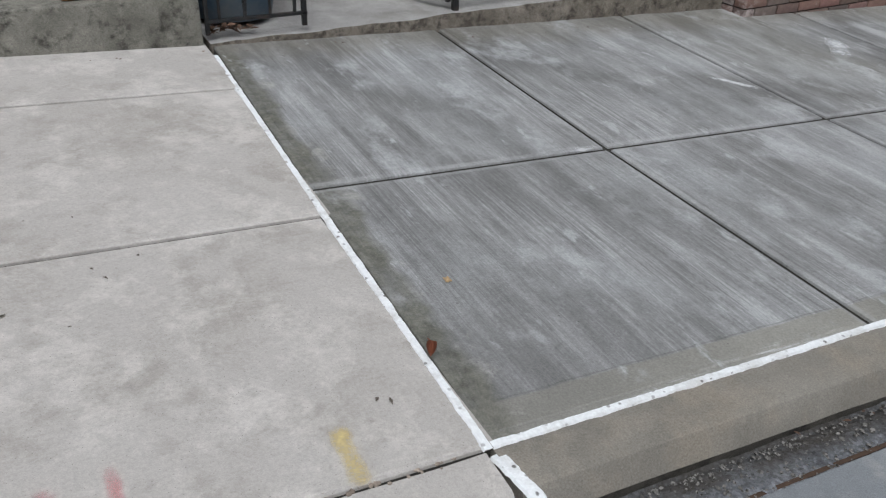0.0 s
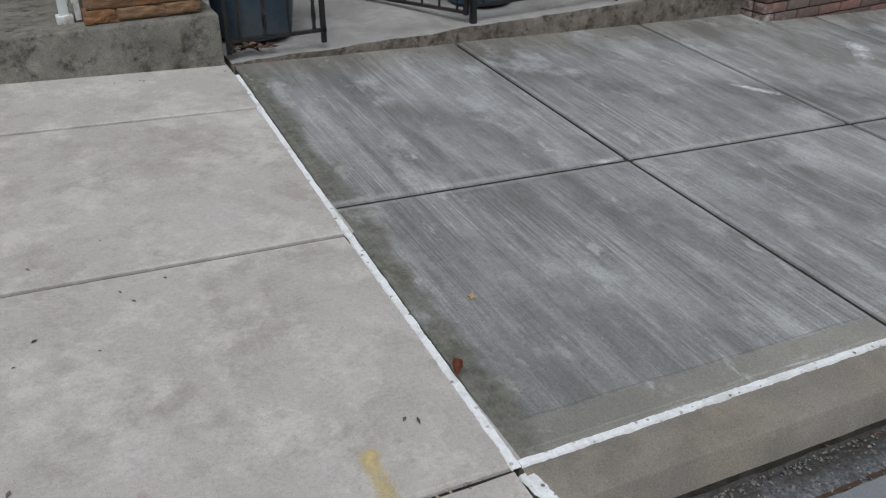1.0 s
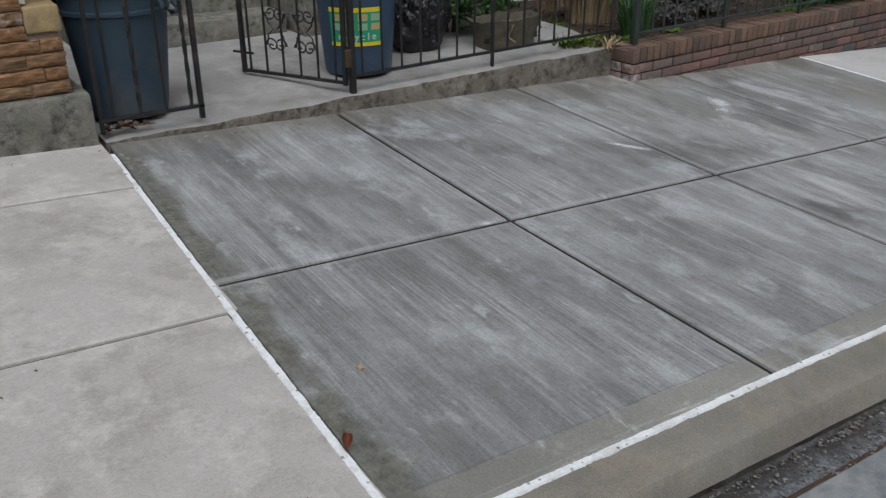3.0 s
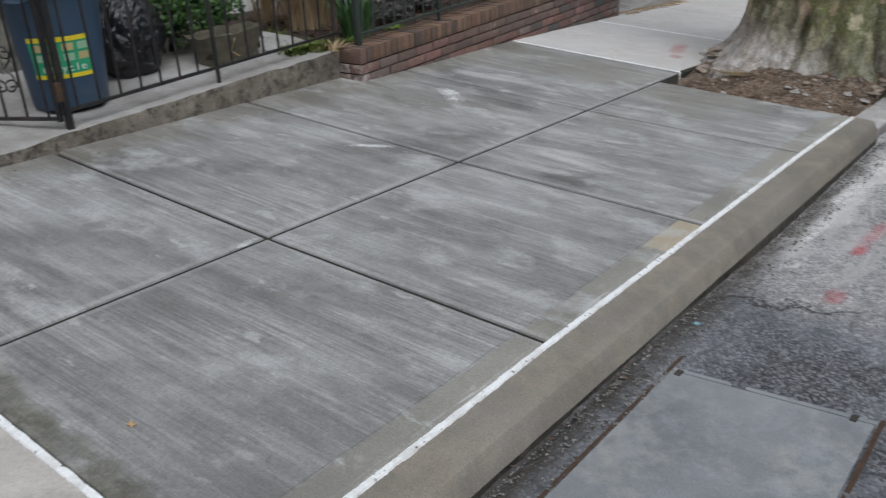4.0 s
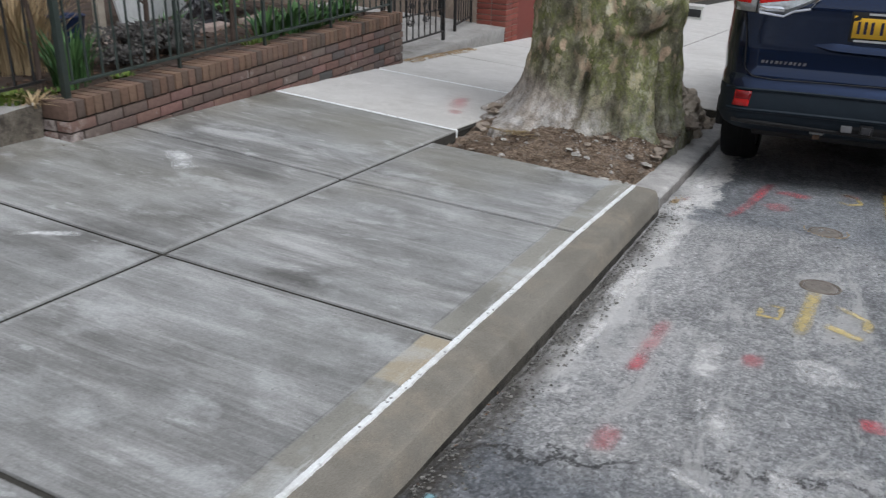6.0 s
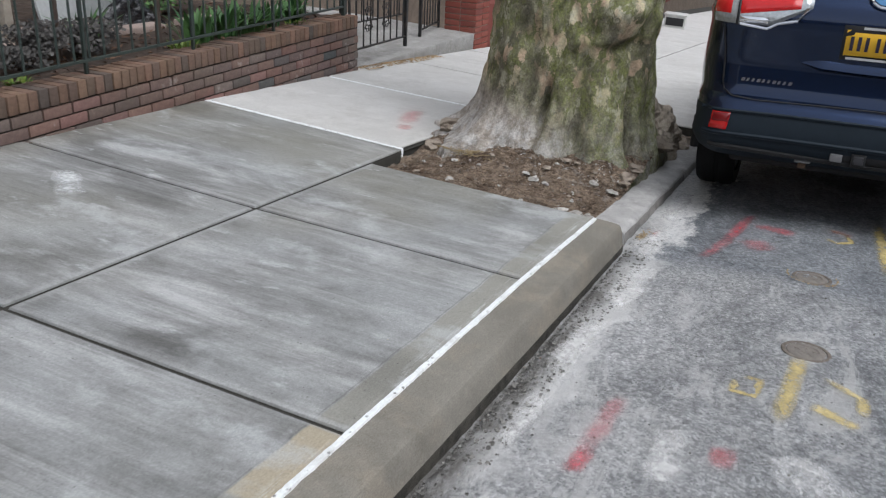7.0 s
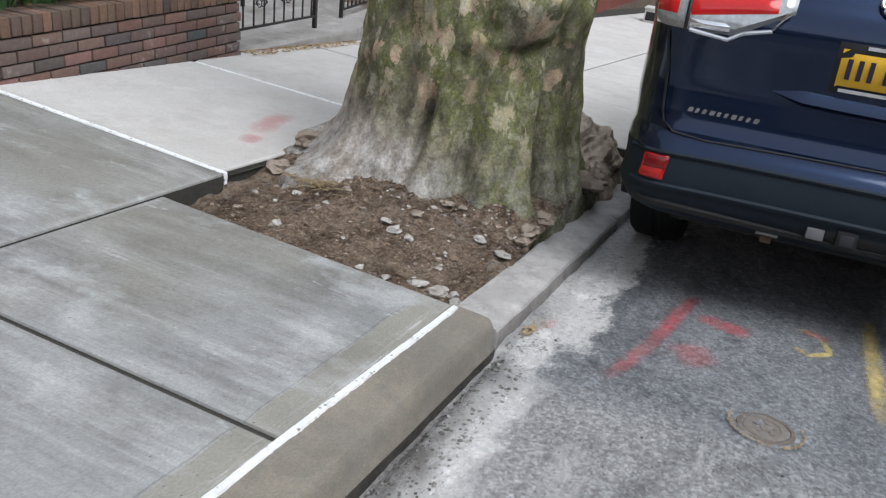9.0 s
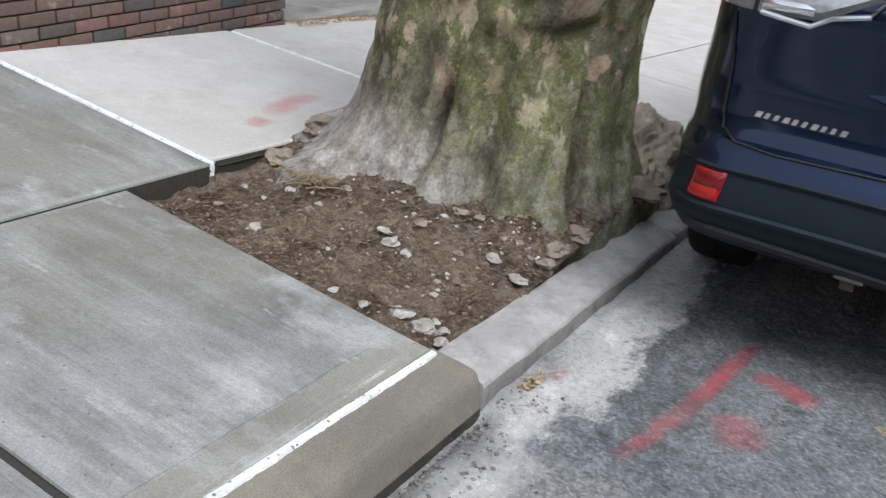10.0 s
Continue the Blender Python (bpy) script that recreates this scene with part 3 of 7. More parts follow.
def box(bm, x0, x1, y0, y1, z0, z1, bevel=0.0, m=None):
    r = bmesh.ops.create_cube(bm, size=1.0)["verts"]
    for v in r:
        v.co = Vector(((x0 + x1) / 2 + v.co.x * (x1 - x0), (y0 + y1) / 2 + v.co.y * (y1 - y0), (z0 + z1) / 2 + v.co.z * (z1 - z0)))
    if bevel:
        es = list({e for v in r for e in v.link_edges})
        bmesh.ops.bevel(bm, geom=es, offset=bevel, segments=2, affect="EDGES", profile=0.6)
    if m is not None:
        bmesh.ops.transform(bm, matrix=m, verts=[v for v in bm.verts if v in set(r)] if not bevel else bm.verts[:])
    return bm


def boxbm(x0, x1, y0, y1, z0, z1, bevel=0.0, rough=0.0, cuts=0, seed=0):
    bm = bmesh.new()
    box(bm, x0, x1, y0, y1, z0, z1, bevel)
    if cuts:
        bmesh.ops.subdivide_edges(bm, edges=bm.edges[:], cuts=cuts, use_grid_fill=True)
    if rough:
        for v in bm.verts:
            v.co += noise.noise_vector(v.co * 9 + Vector((seed, 0, 0))) * rough
    return bm


def tube(bm, pts, r, sides=8, caps=True):
    """A round bar along points; r is a radius or one for each point."""
    rings = []
    pts = [Vector(p) for p in pts]
    for i, p in enumerate(pts):
        d = (pts[min(i + 1, len(pts) - 1)] - pts[max(i - 1, 0)]).normalized()
        a = d.orthogonal().normalized() if abs(d.z) < 0.95 else Vector((1, 0, 0))
        a = (a - d * a.dot(d)).normalized()
        b = d.cross(a)
        rr = r[i] if isinstance(r, (list, tuple)) else r
        rings.append([bm.verts.new(p + (a * math.cos(k * math.tau / sides) + b * math.sin(k * math.tau / sides)) * rr) for k in range(sides)])
    for s, t in zip(rings, rings[1:]):
        for k in range(sides):
            bm.faces.new((s[k], s[(k + 1) % sides], t[(k + 1) % sides], t[k]))
    if caps:
        bm.faces.new(rings[0][::-1])
        bm.faces.new(rings[-1])
    return bm


def lathe(bm, prof, sides=32, close=False):
    rings = [[bm.verts.new((r * math.cos(k * math.tau / sides), r * math.sin(k * math.tau / sides), z)) for k in range(sides)] for r, z in prof]
    for s, t in zip(rings, rings[1:]):
        for k in range(sides):
            bm.faces.new((s[k], s[(k + 1) % sides], t[(k + 1) % sides], t[k]))
    if close:
        bm.faces.new(rings[0][::-1])
        bm.faces.new(rings[-1])
    return bm


def sheet(x0, x1, y0, y1, step, zf):
    """A ground sheet on a grid with heights zf(x, y)."""
    bm = bmesh.new()
    nx, ny = max(1, round((x1 - x0) / step)), max(1, round((y1 - y0) / step))
    g = []
    for i in range(nx + 1):
        g.append([])
        for j in range(ny + 1):
            x, y = x0 + (x1 - x0) * i / nx, y0 + (y1 - y0) * j / ny
            g[-1].append(bm.verts.new((x, y, zf(x, y))))
    for i in range(nx):
        for j in range(ny):
            bm.faces.new((g[i][j], g[i + 1][j], g[i + 1][j + 1], g[i][j + 1]))
    return bm


# ---- street: ground, road, pavement, kerb ----
def road_z(x, y):
    face = 0.166 if x < 4.96 else 0.160
    d = -y - face
    e = min(1.0, max(0.0, (x - 1.7) / 1.3))
    edge = -0.078 - 0.045 * e * e * (3 - 2 * e)
    z = edge + (-0.05 - edge) * min(max(d, 0) / 0.85, 1.0) + 0.012 * min(max(d - 0.85, 0), 2.2)
    return z - 0.03 * max(0.0, 1 - abs(d) / 0.04) * min(1.0, max(0.0, (4.98 - x) / 0.05)) - 0.012 * max(0, x - 5.0)


def pave_z(x, y):
    z = 0.02 * max(0.0, min(y - 1.33, 1.6))
    return z - 0.02 * max(0.0, x - 5.45)


def line_x(y):
    return -0.012 + 0.038 * y


ground = solid("ground", sheet(-60, 90, -60, 60, 5.0, lambda x, y: -0.75 - 0.02 * max(0, x - 5)), BED, Matrix(), "bare earth under and around the street", "ground", kind="structure", sharp=0)
road = solid("road", sheet(-3.5, 12.0, -3.2, -0.15, 0.025, lambda x, y: road_z(x, y) + 0.0025 * noise.noise((x * 31, y * 31, 8)) + 0.006 * noise.noise((x * 7, y * 7, 0)) + 0.005 * noise.noise((x * 19, y * 19, 4)) + 0.006 * noise.noise((x * 1.3, y * 1.3, 3))), ASPHALT, Matrix(),
             "worn grey asphalt road with chalky cement spills", "road", kind="structure", sharp=0)
road_rest = solid("road", sheet(-60, 90, -12.0, -3.2, 0.5, lambda x, y: road_z(x, -3.2)), ASPHALT, Matrix(), "worn grey asphalt of the far lane", "road", kind="structure", sharp=0)
for a, b in ((-60, -3.5), (12.0, 90)):
    solid("road", sheet(a, b, -3.2, -0.195, 0.4, lambda x, y: road_z(x, y)), ASPHALT, Matrix(), "worn grey asphalt road further along", "road", kind="structure", sharp=0)


def slab(corners, thick=0.11, tool=0.032, edge=0.009, drop=0.012):
    """A pavement flag with tooled edges: four corners anticlockwise, heights from the pavement."""
    bm = bmesh.new()
    c = [Vector((x, y, 0)) for x, y in corners]
    mid = sum(c, Vector()) / 4

    def inset(d):
        out = []
        for i in range(4):
            p, a, b = c[i], c[i - 1], c[(i + 1) % 4]
            u, w = (a - p).normalized(), (b - p).normalized()
            s = max(0.2, abs(u.cross(w).z))
            out.append(p + (u + w) * d / s)
        return out
    rings = []
    for d, dz in ((edge * 0.2, -thick), (edge * 0.2, -drop), (edge * 0.5, -drop * 0.35), (edge, -0.0022), (tool, -0.0022), (tool + 0.004, 0.0)):
        rings.append([bm.verts.new((p.x, p.y, pave_z(p.x, p.y) + dz)) for p in inset(d)])
    for i, (s, t) in enumerate(zip(rings, rings[1:])):
        for k in range(4):
            bm.faces.new((s[k], s[(k + 1) % 4], t[(k + 1) % 4], t[k])).material_index = 1 if i < 1 else 0
    bm.faces.new(rings[-1])
    return bm


pavement = solid("pavement", boxbm(-0.0, 4.93, 0.02, 2.97, -0.22, -0.016), BED, Matrix(), "freshly broomed grey concrete pavement in large flags with tooled joints", "pavement", kind="structure")
G = 0.0095
XJ = (1.32, 2.61, 3.955)
YJ = 1.333
cols = [(None, XJ[0]), (XJ[0], XJ[1]), (XJ[1], XJ[2]), (XJ[2], None)]
for a, b in cols:
    for row in (0, 1):
        y0, y1 = (0.014, YJ - G) if row == 0 else (YJ + G, 2.99)
        xl0 = a + G if a else line_x(y0) + 0.016
        xl1 = a + G if a else line_x(y1) + 0.016
        if b:
            xr0 = xr1 = b - G
        elif row == 0:
            xr0, xr1 = 4.945, 5.000
        else:
            xr0, xr1 = 5.405, 5.440
        part("flag", slab([(xl0, y0), (xr0, y0), (xr1, y1), (xl1, y1)]), [NEW_CONCRETE, BED], pavement, sharp=25)

old_pavement = solid("pavement", boxbm(-12, -0.03, 0.0, 2.84, -0.25, -0.024), BED, Matrix(), "old pale worn concrete pavement with cracked joints", "pavement", kind="structure")
for y0, y1 in ((0.010, 1.133), (1.147, 2.260), (2.274, 2.86)):
    for x0, x1 in ((-1.9, None), (-3.8, -1.91), (-6.0, -3.81)):
        xa, xb = (x1, x1) if x1 else (line_x(y0) - 0.014, line_x(y1) - 0.014)
        part("flag", slab([(x0, y0), (xb if not x1 else xa, y0), (xb, y1), (x0, y1)], tool=0.012, edge=0.004, drop=0.012), [OLD_CONCRETE, BED], old_pavement, sharp=25)

far_pavement = solid("pavement", sheet(5.47, 40.0, 1.36, 3.0, 0.4, lambda x, y: pave_z(x, y) - 0.03), BED, Matrix(), "pale dry concrete pavement beyond the tree", "pavement", kind="structure")
for y0, y1 in ((1.37, 3.02),):
    for x0, x1 in ((None, 7.07), (7.10, 8.62), (8.635, 10.2), (10.215, 11.8), (11.815, 13.4), (13.415, 15.0), (15.015, 16.8), (16.815, 19.0), (19.015, 21.5), (21.515, 24.0), (24.015, 27.0), (27.015, 32.0), (32.015, 40.0)):
        c0, c1 = (x0, x0) if x0 else (5.432, 5.468)
        part("flag", slab([(c0, y0), (x1, y0), (x1 - 0.02, y1), (c1, y1)], tool=0.015), [PALE_CONCRETE, BED], far_pavement, sharp=25)
for x0, x1 in ((8.0, 9.5), (9.515, 11.0), (11.015, 13.0), (13.015, 15.0), (15.015, 17.0), (17.015, 20.0), (20.015, 24.0), (24.015, 30.0), (30.015, 40.0)):
    part("flag", slab([(x0, 0.02), (x1, 0.02), (x1, 1.355), (x0, 1.355)], tool=0.015), [PALE_CONCRETE, BED], far_pavement, sharp=25)


def strip(name, path, width, label, lift=0.004, chip=0.3):
    """A brushed-on line of sealant that follows a path, with an uneven edge."""
    bm = bmesh.new()
    pts = []
    for (x0, y0, z0), (x1, y1, z1) in zip(path, path[1:]):
        n = max(2, round(math.dist((x0, y0), (x1, y1)) / 0.012))
        pts += [Vector((x0 + (x1 - x0) * i / n, y0 + (y1 - y0) * i / n, z0 + (z1 - z0) * i / n)) for i in range(n)]
    pts.append(Vector(path[-1]))
    rows = []
    for i, p in enumerate(pts):
        d = (pts[min(i + 1, len(pts) - 1)] - pts[max(i - 1, 0)]).normalized()
        side = Vector((-d.y, d.x, 0)).normalized()
        k = 1 + chip * noise.noise((i * 0.21, 1, 0)) + 0.25 * noise.noise((i * 0.9, 7, 0))
        q = 1 + chip * noise.noise((i * 0.21, 9, 0)) + 0.25 * noise.noise((i * 0.9, 3, 0))
        h = lift * (0.75 + 0.5 * noise.noise((i * 0.3, 5, 0)))
        rows.append([bm.verts.new(p + side * width * 0.5 * k - Vector((0, 0, 0.004))), bm.verts.new(p + side * width * 0.38 * k + Vector((0, 0, h))),
                     bm.verts.new(p - side * width * 0.38 * q + Vector((0, 0, h))), bm.verts.new(p - side * width * 0.5 * q - Vector((0, 0, 0.004)))])
    for s, t in zip(rows, rows[1:]):
        for k in range(3):
            bm.faces.new((s[k], s[k + 1], t[k + 1], t[k]))
    return solid(name, bm, WHITE_LINE, Matrix(), label, "sealant line", kind="structure")


strip("trim", [(0.0, 0.012, 0.0), (0.6, 0.016, 0.001), (1.32, 0.024, 0.001), (2.6, 0.022, 0.001), (3.95, 0.018, 0.001), (4.93, 0.000, 0.001)], 0.0235, "white sealant line between kerb and new pavement")
strip("trim", [(-0.012, 0.0, 0.0), (line_x(1.3), 1.3, 0.001), (line_x(2.5), 2.5, 0.018), (line_x(2.68), 2.68, 0.022)], 0.026, "white sealant line between the old and the new pavement")
strip("trim", [(0.0, -0.012, -0.008), (0.012, -0.08, -0.006), (0.022, -0.145, -0.010), (0.026, -0.164, -0.024), (0.028, -0.166, -0.06)], 0.04, "white sealant run over the kerb joint")
strip("trim", [(5.418, 1.345, -0.004), (5.437, 2.1, 0.012), (5.452, 2.86, 0.026)], 0.03, "white sealant line along the pale pavement")
strip("trim", [(5.416, 1.352, -0.002), (5.413, 1.343, -0.012), (5.413, 1.340, -0.055)], 0.022, "white sealant dripped over the slab corner")
strip("trim", [(7.085, 1.40, -0.034), (7.07, 2.9, -0.006)], 0.03, "white sealant line in a joint of the pale pavement", chip=0.2)


def kerb(x0, x1, prof0, prof1, step=0.06, rough=0.0, seed=0.0, faces=None):
    bm = bmesh.new()
    n = max(1, round((x1 - x0) / step))
    rows = []
    for i in range(n + 1):
        f = i / n
        rows.append([])
        for (ya, za), (yb, zb) in zip(prof0, prof1):
            p = Vector((x0 + (x1 - x0) * f, ya + (yb - ya) * f, za + (zb - za) * f))
            if rough:
                p += noise.noise_vector(p * 8 + Vector((seed, 0, 0))) * rough
            rows[-1].append(bm.verts.new(p))
    for s, t in zip(rows, rows[1:]):
        for k in range(len(s)):
            bm.faces.new((s[k], s[(k + 1) % len(s)], t[(k + 1) % len(s)], t[k])).material_index = (faces or {}).get(k, 0)
    bm.faces.new(rows[0])
    bm.faces.new(rows[-1][::-1])
    return bm


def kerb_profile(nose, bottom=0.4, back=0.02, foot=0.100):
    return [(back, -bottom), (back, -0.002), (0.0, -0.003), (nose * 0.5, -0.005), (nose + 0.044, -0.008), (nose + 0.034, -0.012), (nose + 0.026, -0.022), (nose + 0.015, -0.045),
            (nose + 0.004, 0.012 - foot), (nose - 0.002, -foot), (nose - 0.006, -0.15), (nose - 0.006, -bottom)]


# faces 9 and 10, the foot, have the gap's shade coloured in
solid("kerb", kerb(-0.0, 4.95, kerb_profile(-0.158, foot=0.070), kerb_profile(-0.157, foot=0.110), 0.08, 0.002, faces={9: 1, 10: 1}), [KERB_CONCRETE, SHADED_FOOT], Matrix(), "smooth tan fresh concrete kerb with a rounded nose", "kerb", kind="structure", sharp=22)
old_prof = [(y, z - 0.004) for y, z in kerb_profile(-0.160, back=0.0)]
solid("kerb", kerb(-12, -0.02, old_prof, old_prof, 0.1, 0.004, 4.0), OLD_CONCRETE, Matrix(), "old pale concrete kerb with a broken joint", "kerb", kind="structure")


def stone_profile(n, dz):
    return [(0.03, -0.4), (0.03, -0.045 + dz), (-0.02, -0.037 + dz), (n + 0.03, -0.040 + dz), (n + 0.008, -0.046 + dz), (n, -0.058 + dz), (n - 0.006, -0.14 + dz), (n - 0.008, -0.4)]


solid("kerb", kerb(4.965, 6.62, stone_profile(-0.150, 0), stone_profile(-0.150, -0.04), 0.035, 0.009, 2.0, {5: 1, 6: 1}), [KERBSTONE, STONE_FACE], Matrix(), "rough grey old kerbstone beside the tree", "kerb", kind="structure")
solid("kerb", kerb(6.635, 40, stone_profile(-0.15, -0.045), stone_profile(-0.15, -0.62), 0.1, 0.006, 7.0), KERBSTONE, Matrix(), "rough grey old kerbstone further along", "kerb", kind="structure")

# ---- the brick garden wall ----
WALL = Matrix.Translation((3.445, 2.765, 0.245)) @ UPRIGHT @ pose(0, 0, 0, 0, 0, 2.6)
WL, WT = 4.115, 0.20
garden_wall = solid("garden_wall", boxbm(0.014, WL - 0.014, 0.016, WT - 0.014, -0.75, -0.03), MORTAR, WALL, "low weathered red brick garden wall with an upright brick coping", "wall", kind="structure")


def brick_mesh(name, lx, ly, lz, mat, seed, rough=0.0018):
    bm = bmesh.new()
    box(bm, -lx / 2, lx / 2, 0, ly, -lz / 2, lz / 2, 0.0035)
    for v in bm.verts:
        v.co += noise.noise_vector(v.co * 40 + Vector((seed * 3.7, seed, 0))) * rough
    return mesh_of(name, bm, mat, 50)


def piece(name, me, parent, x, y, z, turn=0.0):
    ob = new(name, me)
    ob.parent = parent
    ob.location = (x, y, z)
    ob.rotation_euler = (random.uniform(-0.01, 0.01), random.uniform(-0.012, 0.012), turn + random.uniform(-0.008, 0.008))
    return ob


caps = [brick_mesh("brick", 0.0575, WT + 0.004, 0.098, COPING, i, 0.003) for i in range(5)]
stretchers = [brick_mesh("brick", 0.194, 0.092, 0.0575, BRICK, 10 + i) for i in range(5)]
halves = [brick_mesh("brick", 0.090, 0.092, 0.0575, BRICK, 20 + i) for i in range(3)]
n_caps = 61
for i in range(n_caps):
    piece("brick", random.choice(caps), garden_wall, (i + 0.5) * WL / n_caps, -0.004 + random.uniform(-0.003, 0.003), -0.049 + random.uniform(-0.002, 0.002))
for row in range(8):
    z = -0.105 - 0.0335 - row * 0.0672
    x = 0.0
    first = row % 2
    k = 0
    while x < WL - 0.03:
        w = 0.104 if (first and k == 0) else 0.208
        if x + w > WL:
            w = WL - x
        me = random.choice(stretchers) if w > 0.15 else random.choice(halves)
        ob = piece("brick", me, garden_wall, x + w / 2, random.uniform(-0.002, 0.002), z)
        if 0.15 < w < 0.2:
            ob.scale.x = w / 0.208
        x += w
        k += 1
    for ex in (0.05, WL - 0.05):
        piece("brick", random.choice(halves), garden_wall, ex, 0.104, z)

# ---- the sloping ledge in front of the areaway ----
def ledge_top(x):
    return 0.030 + 0.0545 * x


def ledge_front(x):
    return 2.797 + 0.044 * (x - 0.1)


def yard_z(x, y):
    f = min(1.0, max(0.0, (y - 3.02) / 0.35))
    return ledge_top(x) + 0.001 + 0.0145 * x * f - 0.02 * max(0.0, y - 3.02) + 0.004 * f * noise.noise((x * 3, y * 3, 0))


def ledge(x0, x1, yf, yb, top, base=-0.3, rough=0.012, two=False):
    bm = bmesh.new()
    n = round((x1 - x0) / 0.06)
    prof = ((0.0, None), (0.0, 0.05), (0.004, 0.014), (0.022, 0.0), (0.5, 0.0), (1.0, 0.0), (1.0, None))
    rows = []
    for i in range(n + 1):
        x = x0 + (x1 - x0) * i / n
        rows.append([])
        for f, d in prof:
            y0 = yf(x) if callable(yf) else yf
            p = Vector((x, y0 + (yb - y0) * f, base if d is None else top(x) - min(d, 0.6 * max(0.01, top(x)))))
            if f < 0.9:
                p += Vector((0, 1, 0.5)) * noise.noise(p * 7) * rough + Vector((0, 1, 0.6)) * noise.noise(p * 25) * rough * 0.4
            rows[-1].append(bm.verts.new(p))
    for s, t in zip(rows, rows[1:]):
        for k in range(len(s) - 1):
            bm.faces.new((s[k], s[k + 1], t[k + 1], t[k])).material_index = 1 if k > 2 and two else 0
    bm.faces.new(rows[0])
    bm.faces.new(rows[-1][::-1])
    return bm


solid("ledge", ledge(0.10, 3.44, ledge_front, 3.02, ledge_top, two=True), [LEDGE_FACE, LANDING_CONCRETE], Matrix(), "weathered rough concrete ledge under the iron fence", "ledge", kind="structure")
solid("floor", sheet(0.09, 3.43, 2.99, 5.2, 0.1, yard_z), LANDING_CONCRETE, Matrix(), "swept grey concrete floor of the areaway", "floor", kind="structure", sharp=0)

# ---- the tree pit and the tree ----
TREE = Vector((6.34, 0.66, 0.0))


def pit_z(x, y):
    d = math.hypot(x - TREE.x, y - TREE.y)
    z = -0.085 + 0.15 * math.exp(-(max(0, d - 0.52) / 0.38) ** 2) - 0.02 * max(0, x - 5.5)
    z += 0.058 * math.exp(-max(0.0, x - 4.97) / 0.25) * min(1.0, max(0.0, (1.12 - y) / 0.3))
    p = Vector((x, y, 0))
    return z + 0.022 * noise.noise(p * 3.1) + 0.014 * noise.noise(p * 9) + 0.012 * noise.noise(p * 24) + 0.008 * noise.noise(p * 55)


soil = solid("soil", sheet(4.93, 8.05, 0.02, 1.40, 0.0125, pit_z), SOIL, Matrix(), "dry crumbly brown soil in the tree pit", "soil", kind="structure")


def trunk_radius(th, z):
    r = 0.525 + 0.05 * max(0, 0.5 - z) + 0.03 * math.exp(-((z - 1.25) / 0.3) ** 2)
    flare = math.exp(-max(z, 0) / 0.13)
    wide = math.exp(-max(z, 0) / 0.42)
    # root buttresses, by the way they point
    for ang, w, amp in ((148, 12, 0.26), (168, 8, 0.13), (190, 9, 0.13), (212, 8, 0.07), (233, 8, 0.11), (254, 9, 0.09), (276, 11, 0.15), (304, 18, 0.20), (350, 24, 0.28), (40, 22, 0.30), (95, 22, 0.26), (125, 14, 0.16)):
        d = (math.degrees(th) - ang + 180) % 360 - 180
        k = math.exp(-(d / w) ** 2)
        r += amp * k * flare + 0.10 * amp * k * wide
    r += 0.05 * flare
    # folds running up the trunk
    for ang, w, amp in ((206, 5, -0.055), (246, 4, -0.075), (172, 6, -0.04), (282, 5, -0.05), (322, 7, -0.05), (20, 8, -0.05), (70, 8, -0.05), (110, 8, -0.04)):
        d = (math.degrees(th) - ang + 180) % 360 - 180
        r += amp * math.exp(-(d / w) ** 2) * (0.25 + 0.6 * math.exp(-((z - 0.45) / 0.4) ** 2) + 1.3 * math.exp(-((z - 0.12) / 0.2) ** 2))
    d = (math.degrees(th) - 183 - 14 * (z - 0.3) + 180) % 360 - 180
    r -= 0.14 * math.exp(-(d / 3.4) ** 2 - ((z - 0.29) / 0.17) ** 2)
    # burls and swollen rims
    for ang, zz, wa, wz, amp in ((222, 0.90, 17, 0.15, 0.11), (236, 0.98, 11, 0.1, 0.06), (205, 0.72, 10, 0.05, 0.045), (228, 0.70, 16, 0.035, -0.04), (160, 0.58, 12, 0.10, 0.05), (188, 0.95, 9, 0.10, -0.045), (260, 0.85, 7, 0.10, 0.035), (276, 0.42, 8, 0.2, 0.03), (240, 0.74, 10, 0.03, -0.03)):
        d = (math.degrees(th) - ang + 180) % 360 - 180
        r += amp * math.exp(-(d / wa) ** 2 - ((z - zz) / wz) ** 2)
    p = Vector((math.cos(th), math.sin(th), z))
    r += 0.045 * flare * noise.noise(Vector((p.x * 9, p.y * 9, 3 * z))) + 0.020 * noise.noise(p * 3.0) + 0.013 * noise.noise(p * 8) + 0.009 * noise.noise(Vector((p.x * 24, p.y * 24, z * 11)))
    r += 0.014 * noise.noise(p * 12) * math.exp(-((z - 0.9) / 0.2) ** 2) + 0.05 * flare * noise.noise(p * 7) + 0.02 * flare * noise.noise(p * 19)
    return r


